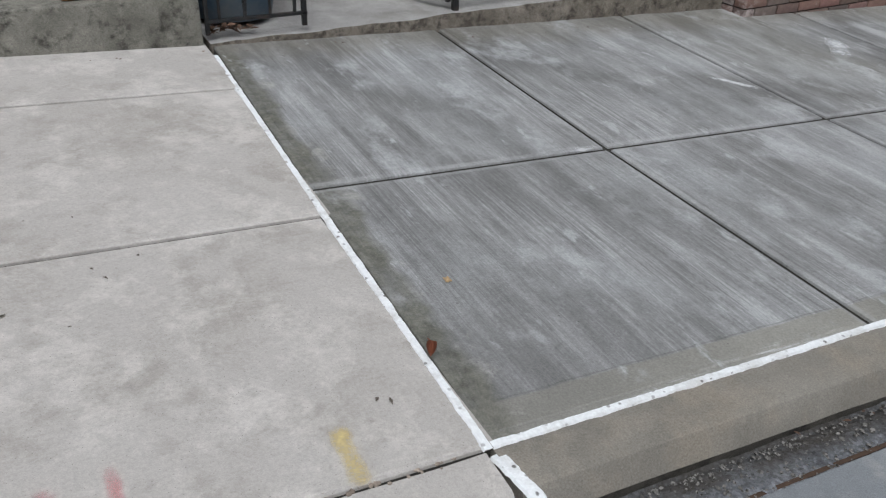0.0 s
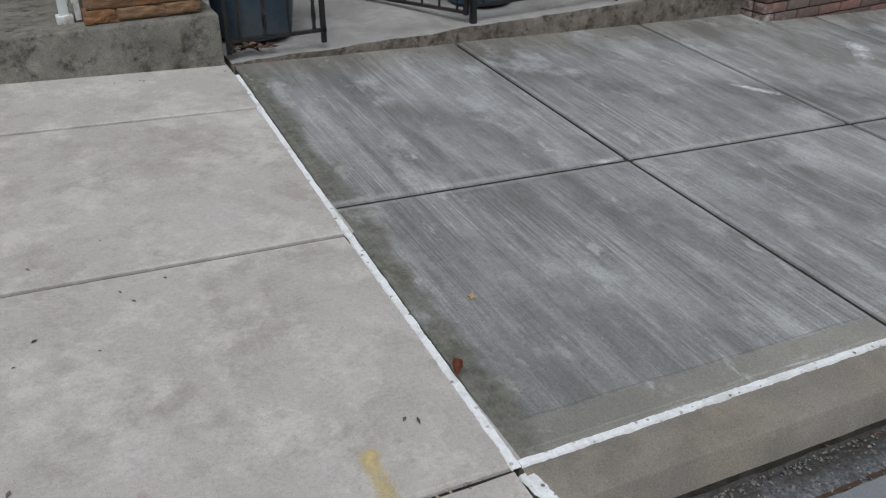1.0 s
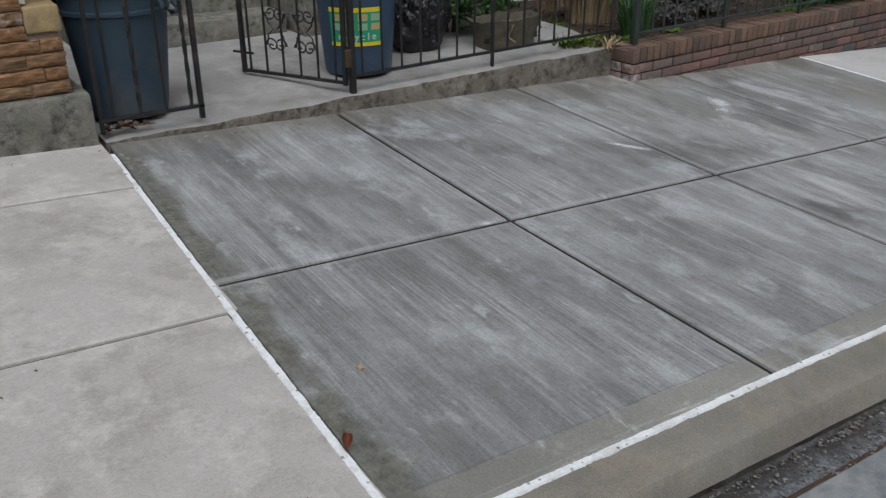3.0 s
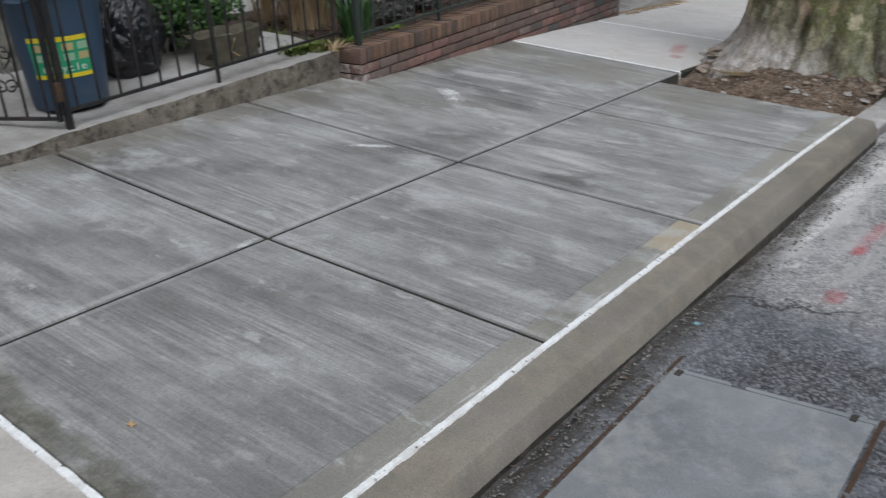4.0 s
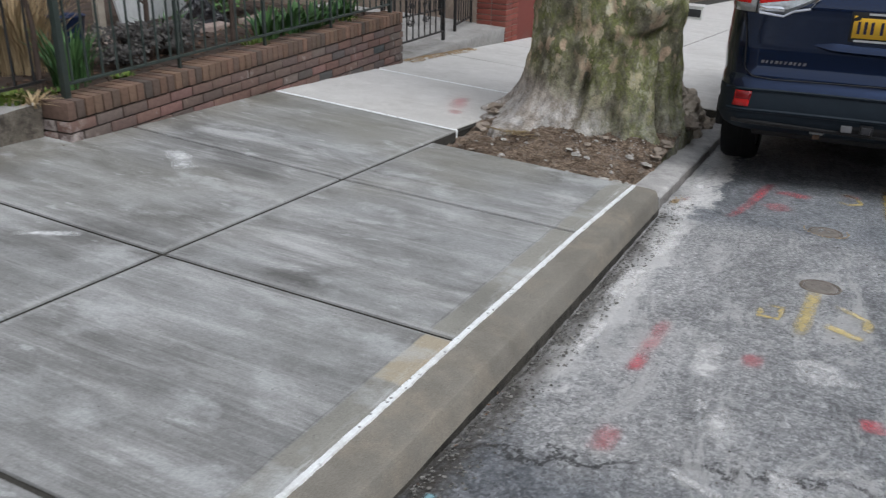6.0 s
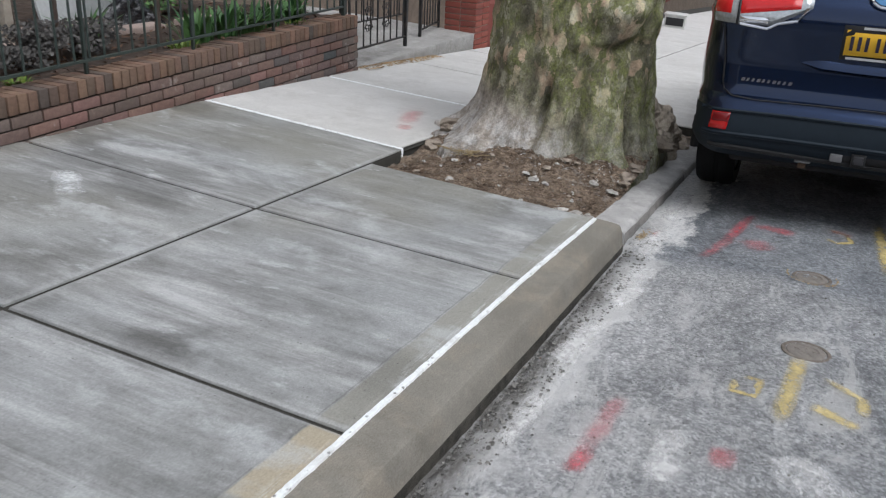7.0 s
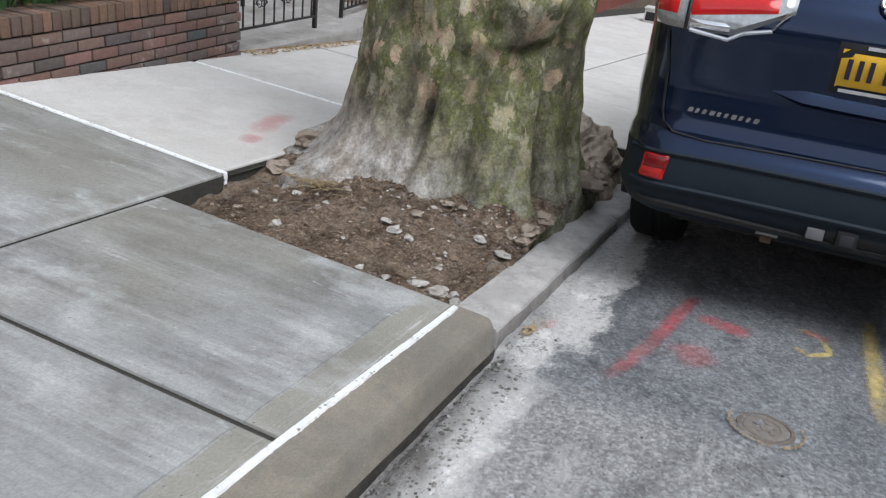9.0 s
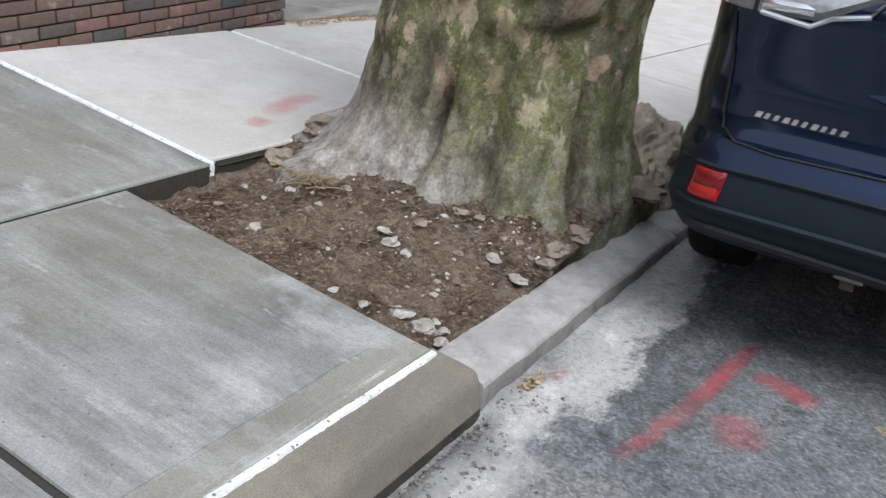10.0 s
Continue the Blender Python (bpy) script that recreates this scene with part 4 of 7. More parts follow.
def make_tree():
    t = thing("street_tree", Matrix.Translation(TREE), "thick mottled plane tree trunk with mossy flaking bark and flared roots", "tree")
    bm = bmesh.new()
    na = 260
    zs = [-0.20 + 0.016 * i for i in range(100)] + [1.42 + 0.10 * i for i in range(1, 26)]
    rings = []
    for z in zs:
        lean = Vector((0.02 * z, 0.015 * z, 0))
        ring = []
        for k in range(na):
            th = math.tau * k / na
            r = trunk_radius(th, z) * (1.0 if z < 1.5 else 1 - 0.05 * (z - 1.5))
            y = r * math.sin(th)
            if y < -0.60:
                # the roots stop at the back of the kerb
                y = -0.60 - 0.06 * (1 - math.exp((y + 0.60) / 0.06))
            ring.append(bm.verts.new(lean + Vector((r * math.cos(th), y, z - (0.05 if z < 0 else 0)))))
        rings.append(ring)
    for s, u in zip(rings, rings[1:]):
        for k in range(na):
            bm.faces.new((s[k], s[(k + 1) % na], u[(k + 1) % na], u[k]))
    bm.faces.new(rings[-1])
    part("trunk", bm, BARK, t, sharp=0).data.shade_smooth()
    rnd = random.Random(4)
    for i in range(5):
        a = i * math.tau / 5 + rnd.uniform(-0.3, 0.3)
        out = rnd.uniform(1.0, 1.9)
        pts = [Vector((0.06, 0.05, 3.6)) + Vector((math.cos(a), math.sin(a), 0)) * out * f ** 1.3 + Vector((0, 0, 3.0 * f)) + noise.noise_vector((i, f * 3, 0)) * 0.15 * f for f in (0, 0.2, 0.4, 0.6, 0.8, 1.0)]
        bm = tube(bmesh.new(), pts, [0.21, 0.19, 0.15, 0.12, 0.09, 0.05], 14)
        for j in range(4):
            b = pts[2 + j % 3]
            e = b + Vector((rnd.uniform(-1, 1), rnd.uniform(-1, 1), rnd.uniform(0.4, 1.3)))
            tube(bm, [b, b.lerp(e, 0.5) + Vector((0, 0, 0.1)), e], [0.06, 0.04, 0.012], 8)
        part("limb", bm, BARK, t)
    return t


make_tree()

# ---- the parked car ----
CAR_PAINT = Mat("dark_blue_car_paint", 0.26, 0.8, 0.4)
CAR_PAINT.color(CAR_PAINT.mix(CAR_PAINT.ramp(CAR_PAINT.noise(3, 5, 0.6), (0.4, 0.0), (0.7, 0.25)), (0.005, 0.016, 0.050), (0.008, 0.018, 0.045)))
CAR_PAINT.b.inputs["Coat Weight"].default_value = 0.7
CAR_PAINT.b.inputs["Coat Roughness"].default_value = 0.08
CAR_PAINT = CAR_PAINT.m
CLADDING = make_plain("dark_grey_bumper_plastic", (0.012, 0.019, 0.027), 0.6, 0.0, 0.2, 20, spec=0.2)
BLACKPLASTIC = make_plain("black_plastic", (0.012, 0.012, 0.013), 0.6)
RUBBER = make_plain("tyre_rubber", (0.009, 0.009, 0.010), 0.85, 0.0, 0.4, 60, 0.3)
ALLOY = make_plain("alloy", (0.45, 0.45, 0.46), 0.35, 0.9, 0.1)
CHROME = make_plain("chrome", (0.75, 0.76, 0.78), 0.15, 1.0, 0.05)
RED_LENS = make_plain("red_lens", (0.50, 0.012, 0.012), 0.12, 0.0, 0.15, 90, spec=0.6)
CLEAR_LENS = make_plain("clear_lens", (0.42, 0.44, 0.45), 0.12, 0.3, 0.5, 60, spec=0.7)
DARKRED_LENS = make_plain("dark_red_lens", (0.16, 0.006, 0.008), 0.15, 0.0, 0.1, spec=0.6)
AUTO_GLASS = make_plain("tinted_glass", (0.010, 0.012, 0.014), 0.06, 0.0, 0.05, spec=0.7)
PLATE_YELLOW = make_plain("yellow_plate", (0.78, 0.46, 0.03), 0.45, 0.0, 0.1)
PLATE_INK = make_plain("dark_plate_ink", (0.03, 0.025, 0.05), 0.5)


def car_ring(bm, z, xr, xf, hw, rc, n=10):
    """One level of the body: a rounded rectangle from tail xr to nose xf."""
    vs = []
    for cx, cy, a0 in ((xf - rc, hw - rc * 0.55, 0), (xr + rc, hw - rc * 0.55, 90), (xr + rc, -hw + rc * 0.55, 180), (xf - rc, -hw + rc * 0.55, 270)):
        for i in range(n + 1):
            a = radians(a0 + 90 * i / n)
            vs.append((cx + rc * math.cos(a), cy + rc * 0.55 * math.sin(a), z))
    # more points along the sides, for the wheel openings
    out = []
    for i, p in enumerate(vs):
        q = vs[(i + 1) % len(vs)]
        d = math.dist(p, q)
        k = max(1, int(d / 0.06))
        out += [tuple(p[j] + (q[j] - p[j]) * s / k for j in range(3)) for s in range(k)]
    return out


# levels: height, tail, nose, half width, corner radius
CAR_LEVELS = [(0.36, 0.16, 4.72, 0.88, 0.32), (0.39, 0.085, 4.78, 0.905, 0.34), (0.43, 0.045, 4.83, 0.925, 0.36), (0.47, 0.025, 4.85, 0.935, 0.36), (0.52, 0.02, 4.86, 0.925, 0.36), (0.58, 0.025, 4.86, 0.925, 0.36),
              (0.63, 0.035, 4.85, 0.93, 0.36), (0.67, 0.06, 4.85, 0.93, 0.36), (0.70, 0.105, 4.84, 0.93, 0.36), (0.74, 0.12, 4.83, 0.935, 0.36), (0.80, 0.125, 4.82, 0.94, 0.36), (0.87, 0.13, 4.80, 0.94, 0.36), (0.93, 0.12, 4.76, 0.935, 0.36),
              (1.00, 0.105, 4.60, 0.93, 0.36), (1.06, 0.09, 4.3, 0.925, 0.36), (1.12, 0.09, 4.0, 0.935, 0.36), (1.18, 0.11, 3.75, 0.92, 0.36), (1.24, 0.16, 3.62, 0.90, 0.36), (1.32, 0.22, 3.48, 0.87, 0.36),
              (1.42, 0.30, 3.3, 0.83, 0.36), (1.52, 0.37, 3.1, 0.79, 0.36), (1.60, 0.42, 2.9, 0.75, 0.36), (1.66, 0.46, 2.7, 0.69, 0.36), (1.695, 0.55, 2.5, 0.60, 0.30), (1.71, 0.75, 2.3, 0.45, 0.25)]
CAR = Matrix.Translation((5.652, -1.185, -0.069)) @ pose(0, 0, 0, -2.7, -0.5, 0.9)
WHEELS = ((1.02, 0.0), (3.82, 0.0))


def tail_at(z):
    for a, b in zip(CAR_LEVELS, CAR_LEVELS[1:]):
        if a[0] <= z <= b[0]:
            f = (z - a[0]) / (b[0] - a[0])
            return a[1] + (b[1] - a[1]) * f, a[3] + (b[3] - a[3]) * f
    return CAR_LEVELS[-1][1], CAR_LEVELS[-1][3]


def on_tail(y, z, off=0.0):
    """A place on the tail's skin: y across (positive to the kerb), z up, off metres proud."""
    xr, hw = tail_at(z)
    rc = 0.36
    e = hw - rc * 0.55
    if abs(y) <= e:
        return Vector((xr - off, y, z))
    s = min(1.0, (abs(y) - e) / (rc * 0.55))
    a = math.asin(s)
    return Vector((xr + rc * (1 - math.cos(a)) - off * math.cos(a), math.copysign(abs(y) + off * s, y), z))


def tail_patch(outline, off, thick=0.012, nx=10, nz=6):
    """A raised panel on the tail: outline(u, v) gives (y, z) for u, v in 0..1."""
    bm = bmesh.new()
    g = [[None] * (nz + 1) for _ in range(nx + 1)]
    for i in range(nx + 1):
        for j in range(nz + 1):
            y, z = outline(i / nx, j / nz)
            rim = i in (0, nx) or j in (0, nz)
            g[i][j] = bm.verts.new(on_tail(y, z, off - thick if rim else off))
    for i in range(nx):
        for j in range(nz):
            bm.faces.new((g[i][j], g[i + 1][j], g[i + 1][j + 1], g[i][j + 1]))
    return bm


def quad(y0, y1, z0, z1, skew=0.0):
    return lambda u, v: (y0 + (y1 - y0) * u, z0 + (z1 - z0) * v + skew * u)


def make_car():
    car = thing("car", CAR, "dark blue sport utility vehicle parked at the kerb", "car")

    # resample every level to the same number of points, by angle round the outline
    def ring_pts(lv, count=300):
        pts = [Vector(p) for p in car_ring(None, *lv)]
        lens = [0.0]
        for a, b in zip(pts, pts[1:] + pts[:1]):
            lens.append(lens[-1] + (b - a).length)
        out, j = [], 0
        for i in range(count):
            d = lens[-1] * i / count
            while lens[j + 1] < d:
                j += 1
            out.append(pts[j].lerp(pts[(j + 1) % len(pts)], (d - lens[j]) / max(1e-6, lens[j + 1] - lens[j])))
        return out

    def shell(levels, top=False, bottom=False):
        dense = []
        for a, b in zip(levels, levels[1:]):
            k = max(1, round((b[0] - a[0]) / 0.025))
            for s in range(k):
                dense.append([a[i] + (b[i] - a[i]) * s / k for i in range(5)])
        dense.append(list(levels[-1]))
        bm = bmesh.new()
        rings = [[bm.verts.new(p) for p in ring_pts(lv)] for lv in dense]
        for s, t in zip(rings, rings[1:]):
            n = len(s)
            for k in range(n):
                c = (s[k].co + s[(k + 1) % n].co + t[k].co + t[(k + 1) % n].co) / 4
                if abs(c.y) > 0.6 and any(math.hypot(c.x - wx, c.z - 0.37) < 0.43 for wx, _ in WHEELS):
                    continue
                bm.faces.new((s[k], s[(k + 1) % n], t[(k + 1) % n], t[k]))
        if top:
            bm.faces.new(rings[-1])
        if bottom:
            bm.faces.new(rings[0][::-1])
        loose = [v for v in bm.verts if not v.link_faces]
        bmesh.ops.delete(bm, geom=loose, context="VERTS")
        return bm
    lv = CAR_LEVELS
    part("lower_body", shell(lv[:7], bottom=True), CLADDING, car, "dark grey lower bumper and sills", 30)
    part("body", shell(lv[6:19]), CAR_PAINT, car, sharp=30)
    part("glasshouse", shell(lv[18:22]), AUTO_GLASS, car, "dark tinted window band", 30)
    part("roof", shell(lv[21:], top=True), CAR_PAINT, car, sharp=30)
    part("underbody", boxbm(0.3, 4.6, -0.7, 0.7, 0.30, 0.9, 0.02), BLACKPLASTIC, car)
    for wx, _ in WHEELS:
        for side in (1, -1):
            w = part("wheel", lathe(bmesh.new(), [(0.27, -0.11), (0.345, -0.115), (0.362, -0.095), (0.366, -0.03), (0.36, -0.026), (0.36, 0.0), (0.366, 0.004), (0.366, 0.06), (0.362, 0.095), (0.345, 0.115), (0.27, 0.11)], 48), RUBBER, car, "black tyre")
            w.matrix_basis = Matrix.Translation((wx, side * 0.815, 0.352)) @ pose(0, 0, 0, -90 * side, 0, 0)
            rim = lathe(bmesh.new(), [(0.27, -0.10), (0.265, 0.085), (0.245, 0.10), (0.235, 0.085), (0.225, 0.02), (0.05, 0.02), (0.045, 0.075), (0.001, 0.08)], 40)
            for k in range(10):
                box(rim, 0.04, 0.24, -0.014, 0.014, 0.05, 0.085)
                bmesh.ops.rotate(rim, verts=rim.verts[:], cent=(0, 0, 0), matrix=Matrix.Rotation(math.tau / 10, 3, "Z"))
            part("rim", rim, ALLOY, w)
            arch = bmesh.new()
            pts = [(wx + 0.445 * math.cos(radians(a)), side * (0.945 - 0.01), 0.37 + 0.445 * math.sin(radians(a))) for a in range(-14, 195, 6)]
            tube(arch, pts, 0.028, 8)
            part("wheel_arch", arch, BLACKPLASTIC, car)
    # seams and ridges on the tail
    def bead(name, pts, r, mat, label=""):
        return part(name, tube(bmesh.new(), [on_tail(y, z, 0.002) for y, z in pts], r, 6), mat, car, label)
    seam = [(0.815, 1.05), (0.79, 0.90), (0.785, 0.82), (0.78, 0.76), (0.765, 0.72), (0.72, 0.693), (0.6, 0.684), (0.3, 0.69), (0, 0.693), (-0.3, 0.69), (-0.6, 0.684), (-0.72, 0.693), (-0.765, 0.72), (-0.78, 0.76), (-0.785, 0.82), (-0.79, 0.90), (-0.815, 1.05)]
    bead("hatch_seam", seam, 0.005, BLACKPLASTIC)
    bead("bumper_ridge", [(y, 0.628 - 0.02 * abs(y) ** 4) for y in [0.86 - 0.06 * i for i in range(29)]], 0.009, CLADDING)
    bead("bumper_lip", [(y, 0.505 - 0.015 * abs(y) ** 4) for y in [0.84 - 0.06 * i for i in range(29)]], 0.012, CLADDING)
    bead("bumper_edge", [(y, 0.415 + 0.02 * abs(y)) for y in [0.80 - 0.08 * i for i in range(21)]], 0.016, BLACKPLASTIC)
    for s in (1, -1):
        part("bumper_reflector", tail_patch(lambda u, v, s=s: (s * (0.715 + 0.098 * u - 0.012 * v), 0.522 + 0.092 * v - 0.004 * u), 0.012), RED_LENS, car, "red bumper reflector")
        part("bumper_reflector_shade", tail_patch(lambda u, v, s=s: (s * (0.711 + 0.090 * u - 0.008 * v), 0.560 + 0.050 * v - 0.004 * u), 0.0145, 0.006), DARKRED_LENS, car, "dark upper half of the reflector")
        lamp = part("tail_light", tail_patch(lambda u, v, s=s: (s * (0.40 + 0.485 * u), (1.20 - (0.035 + 0.10 * min(1, u * 2.6)) + v * (0.10 + 0.10 * min(1, u * 2.6)))), 0.022, 0.022, 24, 8), CLEAR_LENS, car, "clear and red tail light")
        part("red_lens", tail_patch(lambda u, v, s=s: (s * (0.455 + 0.30 * u), 1.115 + 0.045 * (1 - u) * (1 - v) + v * 0.135 * (0.75 + 0.25 * u)), 0.030, 0.008, 12, 6), RED_LENS, lamp, "red lens")
        part("red_lens", tail_patch(lambda u, v, s=s: (s * (0.785 + 0.085 * u), 1.115 + v * 0.14), 0.030, 0.008, 6, 6), RED_LENS, lamp, "red lens at the corner")
        part("reverse_lens", tail_patch(lambda u, v, s=s: (s * (0.60 + 0.14 * u), 1.078 + v * 0.028), 0.028, 0.006, 6, 3), CHROME, lamp, "clear reversing lens")
    # number plate, surround and badges
    plate = part("number_plate", tail_patch(quad(0.223, -0.082, 0.952, 1.082), 0.016, 0.012, 8, 4), PLATE_YELLOW, car, "yellow number plate in a dark frame")
    part("plate_frame", tail_patch(quad(0.238, -0.097, 0.932, 1.104), 0.009, 0.008, 8, 4), BLACKPLASTIC, car)
    for i, (a, b) in enumerate(((0.135, 0.110), (0.100, 0.075), (0.065, 0.040), (0.015, -0.01), (-0.02, -0.045), (-0.055, -0.08), (-0.09, -0.115))):
        part("plate_bar", tail_patch(quad(a + 0.065, b + 0.065 + 0.009, 0.982, 1.052), 0.0235, 0.002, 1, 1), PLATE_INK, plate)
    part("frame_bar", tail_patch(quad(0.208, -0.072, 0.936, 0.948), 0.0150, 0.002, 6, 1), make_plain("white_lettering", (0.6, 0.6, 0.6), 0.5), car)
    part("frame_bar", tail_patch(quad(0.150, -0.072, 1.088, 1.100), 0.0150, 0.002, 6, 1), make_plain("white_lettering", (0.45, 0.45, 0.45), 0.5), car)
    for i in range(10):
        y = 0.690 - i * 0.0262
        part("badge_bar", tail_patch(lambda u, v, y=y, i=i: (y - (0.0125 if i % 3 else 0.017) * u - 0.006 * v, 0.773 + 0.017 * v), 0.006, 0.004, 2, 1), CHROME, car, "chrome badge bar")
    bm = bmesh.new()
    pts = [on_tail(0.07 + 0.075 * math.cos(a), 1.245 + 0.05 * math.sin(a), 0.02) for a in [math.tau * i / 28 for i in range(29)]]
    tube(bm, pts, 0.007, 8, False)
    part("emblem", bm, CHROME, car, "plain chrome oval emblem")
    part("emblem_field", tail_patch(lambda u, v: (0.07 + 0.062 * math.cos(math.tau * u) * v, 1.245 + 0.04 * math.sin(math.tau * u) * v), 0.014, 0.001, 24, 2), make_plain("blue_enamel", (0.05, 0.16, 0.32), 0.2), car, "blue enamel oval")
    # pressed lower edge of the hatch, catching the sky
    bm = bmesh.new()
    rows = []
    for i in range(31):
        u = i / 30
        y, k = 0.42 - 0.84 * u, min(1.0, 8 * u, 8 * (1 - u))
        mid = 0.898 - 0.012 * math.sin(math.pi * u)
        rows.append([bm.verts.new(on_tail(y, mid + dz * k, off * k)) for dz, off in ((-0.034, -0.004), (-0.022, 0.022), (-0.016, 0.026), (0.020, 0.004), (0.030, -0.006))])
    for r0, r1 in zip(rows, rows[1:]):
        for k in range(4):
            bm.faces.new((r0[k], r0[k + 1], r1[k + 1], r1[k]))
    part("hatch_crease", bm, CAR_PAINT, car, "pressed ledge under the number plate")
    for sy in (1, -1):
        part("lamp_gap", tail_patch(lambda u, v, sy=sy: (sy * (0.742 + 0.012 * u), 1.06 + 0.19 * v), 0.034, 0.004, 2, 8), BLACKPLASTIC, car, "dark gap between body lamp and hatch lamp")
        part("lamp_chrome", tube(bmesh.new(), [on_tail(sy * y, z, 0.026) for y, z in ((0.735, 1.068), (0.60, 1.052), (0.55, 1.082), (0.46, 1.102), (0.42, 1.165))], 0.009, 8), CHROME, car, "chrome lower rim of the tail light")
    part("tow_hitch", boxbm(0.012, 0.10, 0.015, 0.085, 0.42, 0.482, 0.006), BLACKPLASTIC, car, "black tow hitch receiver")
    part("hitch_plug", boxbm(0.006, 0.03, 0.026, 0.074, 0.430, 0.472, 0.004), make_plain("dark_steel", (0.06, 0.06, 0.065), 0.4, 0.6), car)
    part("wiring_plug", boxbm(0.008, 0.08, 0.125, 0.185, 0.430, 0.470, 0.006), make_plain("dull_grey_plastic", (0.14, 0.14, 0.145), 0.5), car, "grey trailer plug")
    part("tow_bracket", boxbm(0.05, 0.12, 0.27, 0.35, 0.392, 0.405, 0.004), make_plain("dull_steel", (0.20, 0.20, 0.20), 0.5, 0.6), car, "rusty grey bracket")
    part("tow_bracket", boxbm(0.06, 0.085, 0.29, 0.33, 0.362, 0.394, 0.004), RUST, car)
    part("reflector_strip", tail_patch(quad(0.21, -0.21, 0.405, 0.485), 0.006, 0.01, 8, 3), BLACKPLASTIC, car)
    return car


make_car()

# ---- stoop, pier and areaway ----
WHITEIRON = make_plain("chipped_white_iron", (0.66, 0.68, 0.68), 0.5, 0.0, 0.15, 30, 0.2, dirt=(0.20, 0.13, 0.09))
SANDSTONE = make_concrete("yellow_stone_cap", (0.26, 0.19, 0.09), (0.36, 0.27, 0.14), (0.18, 0.14, 0.09), 0.5, 0.2, 3.0, 0.5)
STOOP = stand(0.072, 2.81, 0.0)
solid("stoop_step", boxbm(-3.2, 0.0, 0.0, 0.86, -0.35, 0.268, 0.012, 0.004, 5), ROUGH_CONCRETE, STOOP, "stained weathered concrete bottom step of a stoop", "step", kind="structure")
solid("stoop_step", boxbm(-3.2, -0.52, 0.78, 1.3, 0.27, 0.44, 0.01, 0.003, 4), ROUGH_CONCRETE, STOOP, "weathered concrete second step", "step", kind="structure")
solid("stoop_step", boxbm(-3.2, -0.52, 1.22, 2.6, 0.442, 0.62, 0.01, 0.003, 4), ROUGH_CONCRETE, STOOP, "weathered concrete upper step", "step", kind="structure")
bm = boxbm(-0.560, -0.215, 0.07, 1.5, 0.262, 1.25)
box(bm, -0.22, -0.075, 0.072, 1.4, 0.262, 0.545)
pier = solid("stoop_pier", bm, TANMORTAR, STOOP, "stoop side wall of rock-faced orange brick with grey mortar", "wall", kind="structure")
rock = []
for i in range(6):
    bm = bmesh.new()
    box(bm, -0.09, 0.09, 0, 0.08, -0.0285, 0.0285)
    bmesh.ops.subdivide_edges(bm, edges=bm.edges[:], cuts=3, use_grid_fill=True)
    for v in bm.verts:
        if v.co.y < 0.02:
            v.co.y += -0.006 + 0.016 * noise.noise((v.co.x * 22, i * 5.1, v.co.z * 60)) + (0.008 if abs(v.co.z) > 0.02 or abs(v.co.x) > 0.08 else 0)
    rock.append(mesh_of("brick", bm, ROCKBRICK, 60))
for row in range(13):
    z = 0.302 + row * 0.0625
    xe = -0.062 if row < 4 else -0.205
    x = xe
    k = 0
    while x > -0.56:
        w = (0.10 if row % 2 else 0.165) if k == 0 else random.choice((0.195, 0.18, 0.205))
        w = min(w, x + 0.575)
        ob = piece("brick", random.choice(rock), pier, x - w / 2, 0.058, z)
        ob.scale.x = max(0.05, (w - 0.007)) / 0.18
        x -= w
        k += 1
    for j in range(5):
        ob = piece("brick", random.choice(rock), pier, xe - 0.0, 0.17 + 0.2 * j + (0.1 if row % 2 else 0), z, math.pi / 2)
part("cap_stone", boxbm(-0.205, -0.058, 0.05, 1.0, 0.546, 0.66, 0.012, 0.006, 3), SANDSTONE, pier, "yellowish stone cap block")


def railing_post(x, y, z, h, label):
    t = thing("handrail_post", stand(x, y, z), label, "railing", "white stoop railings")
    part("post", boxbm(-0.02, 0.02, -0.02, 0.02, 0, h, 0.003), WHITEIRON, t)
    part("post", boxbm(0.045, 0.07, -0.012, 0.012, 0, h, 0.003), WHITEIRON, t)
    part("foot", boxbm(-0.035, 0.035, -0.03, 0.03, -0.01, 0.03, 0.004), WHITEIRON, t)
    for i in range(int(h / 0.13)):
        bm = bmesh.new()
        tube(bm, [(0.02, 0, 0.08 + i * 0.13), (0.033, 0, 0.10 + i * 0.13), (0.045, 0, 0.08 + i * 0.13)], 0.006, 6)
        part("scroll", bm, WHITEIRON, t)
    return t


railing_post(-0.585, 2.985, 0.232, 1.0, "chipped white iron newel of the stoop railing")
railing_post(-0.215, 2.93, 0.65, 0.7, "white iron railing foot on the stone cap")

BIN_GREY = make_plain("slate_grey_plastic", (0.036, 0.060, 0.085), 0.5, 0.0, 0.22, 6, 0.1, dirt=(0.10, 0.11, 0.115))
BIN_BLUE = make_plain("slate_blue_plastic", (0.038, 0.070, 0.118), 0.5, 0.0, 0.2, 6, 0.1, dirt=(0.08, 0.10, 0.12))
BAG = Mat("black_bag_plastic", 0.2, spec=0.6)
BAG.color((0.008, 0.008, 0.010)).bump(BAG.cells(9, BAG.vec((1, 1.4, 0.8), "object"), "DISTANCE_TO_EDGE"), 0.8, 0.05).bump(BAG.noise(14, 4, 0.6, None, 1.5), 0.6, 0.03)
BAG = BAG.m


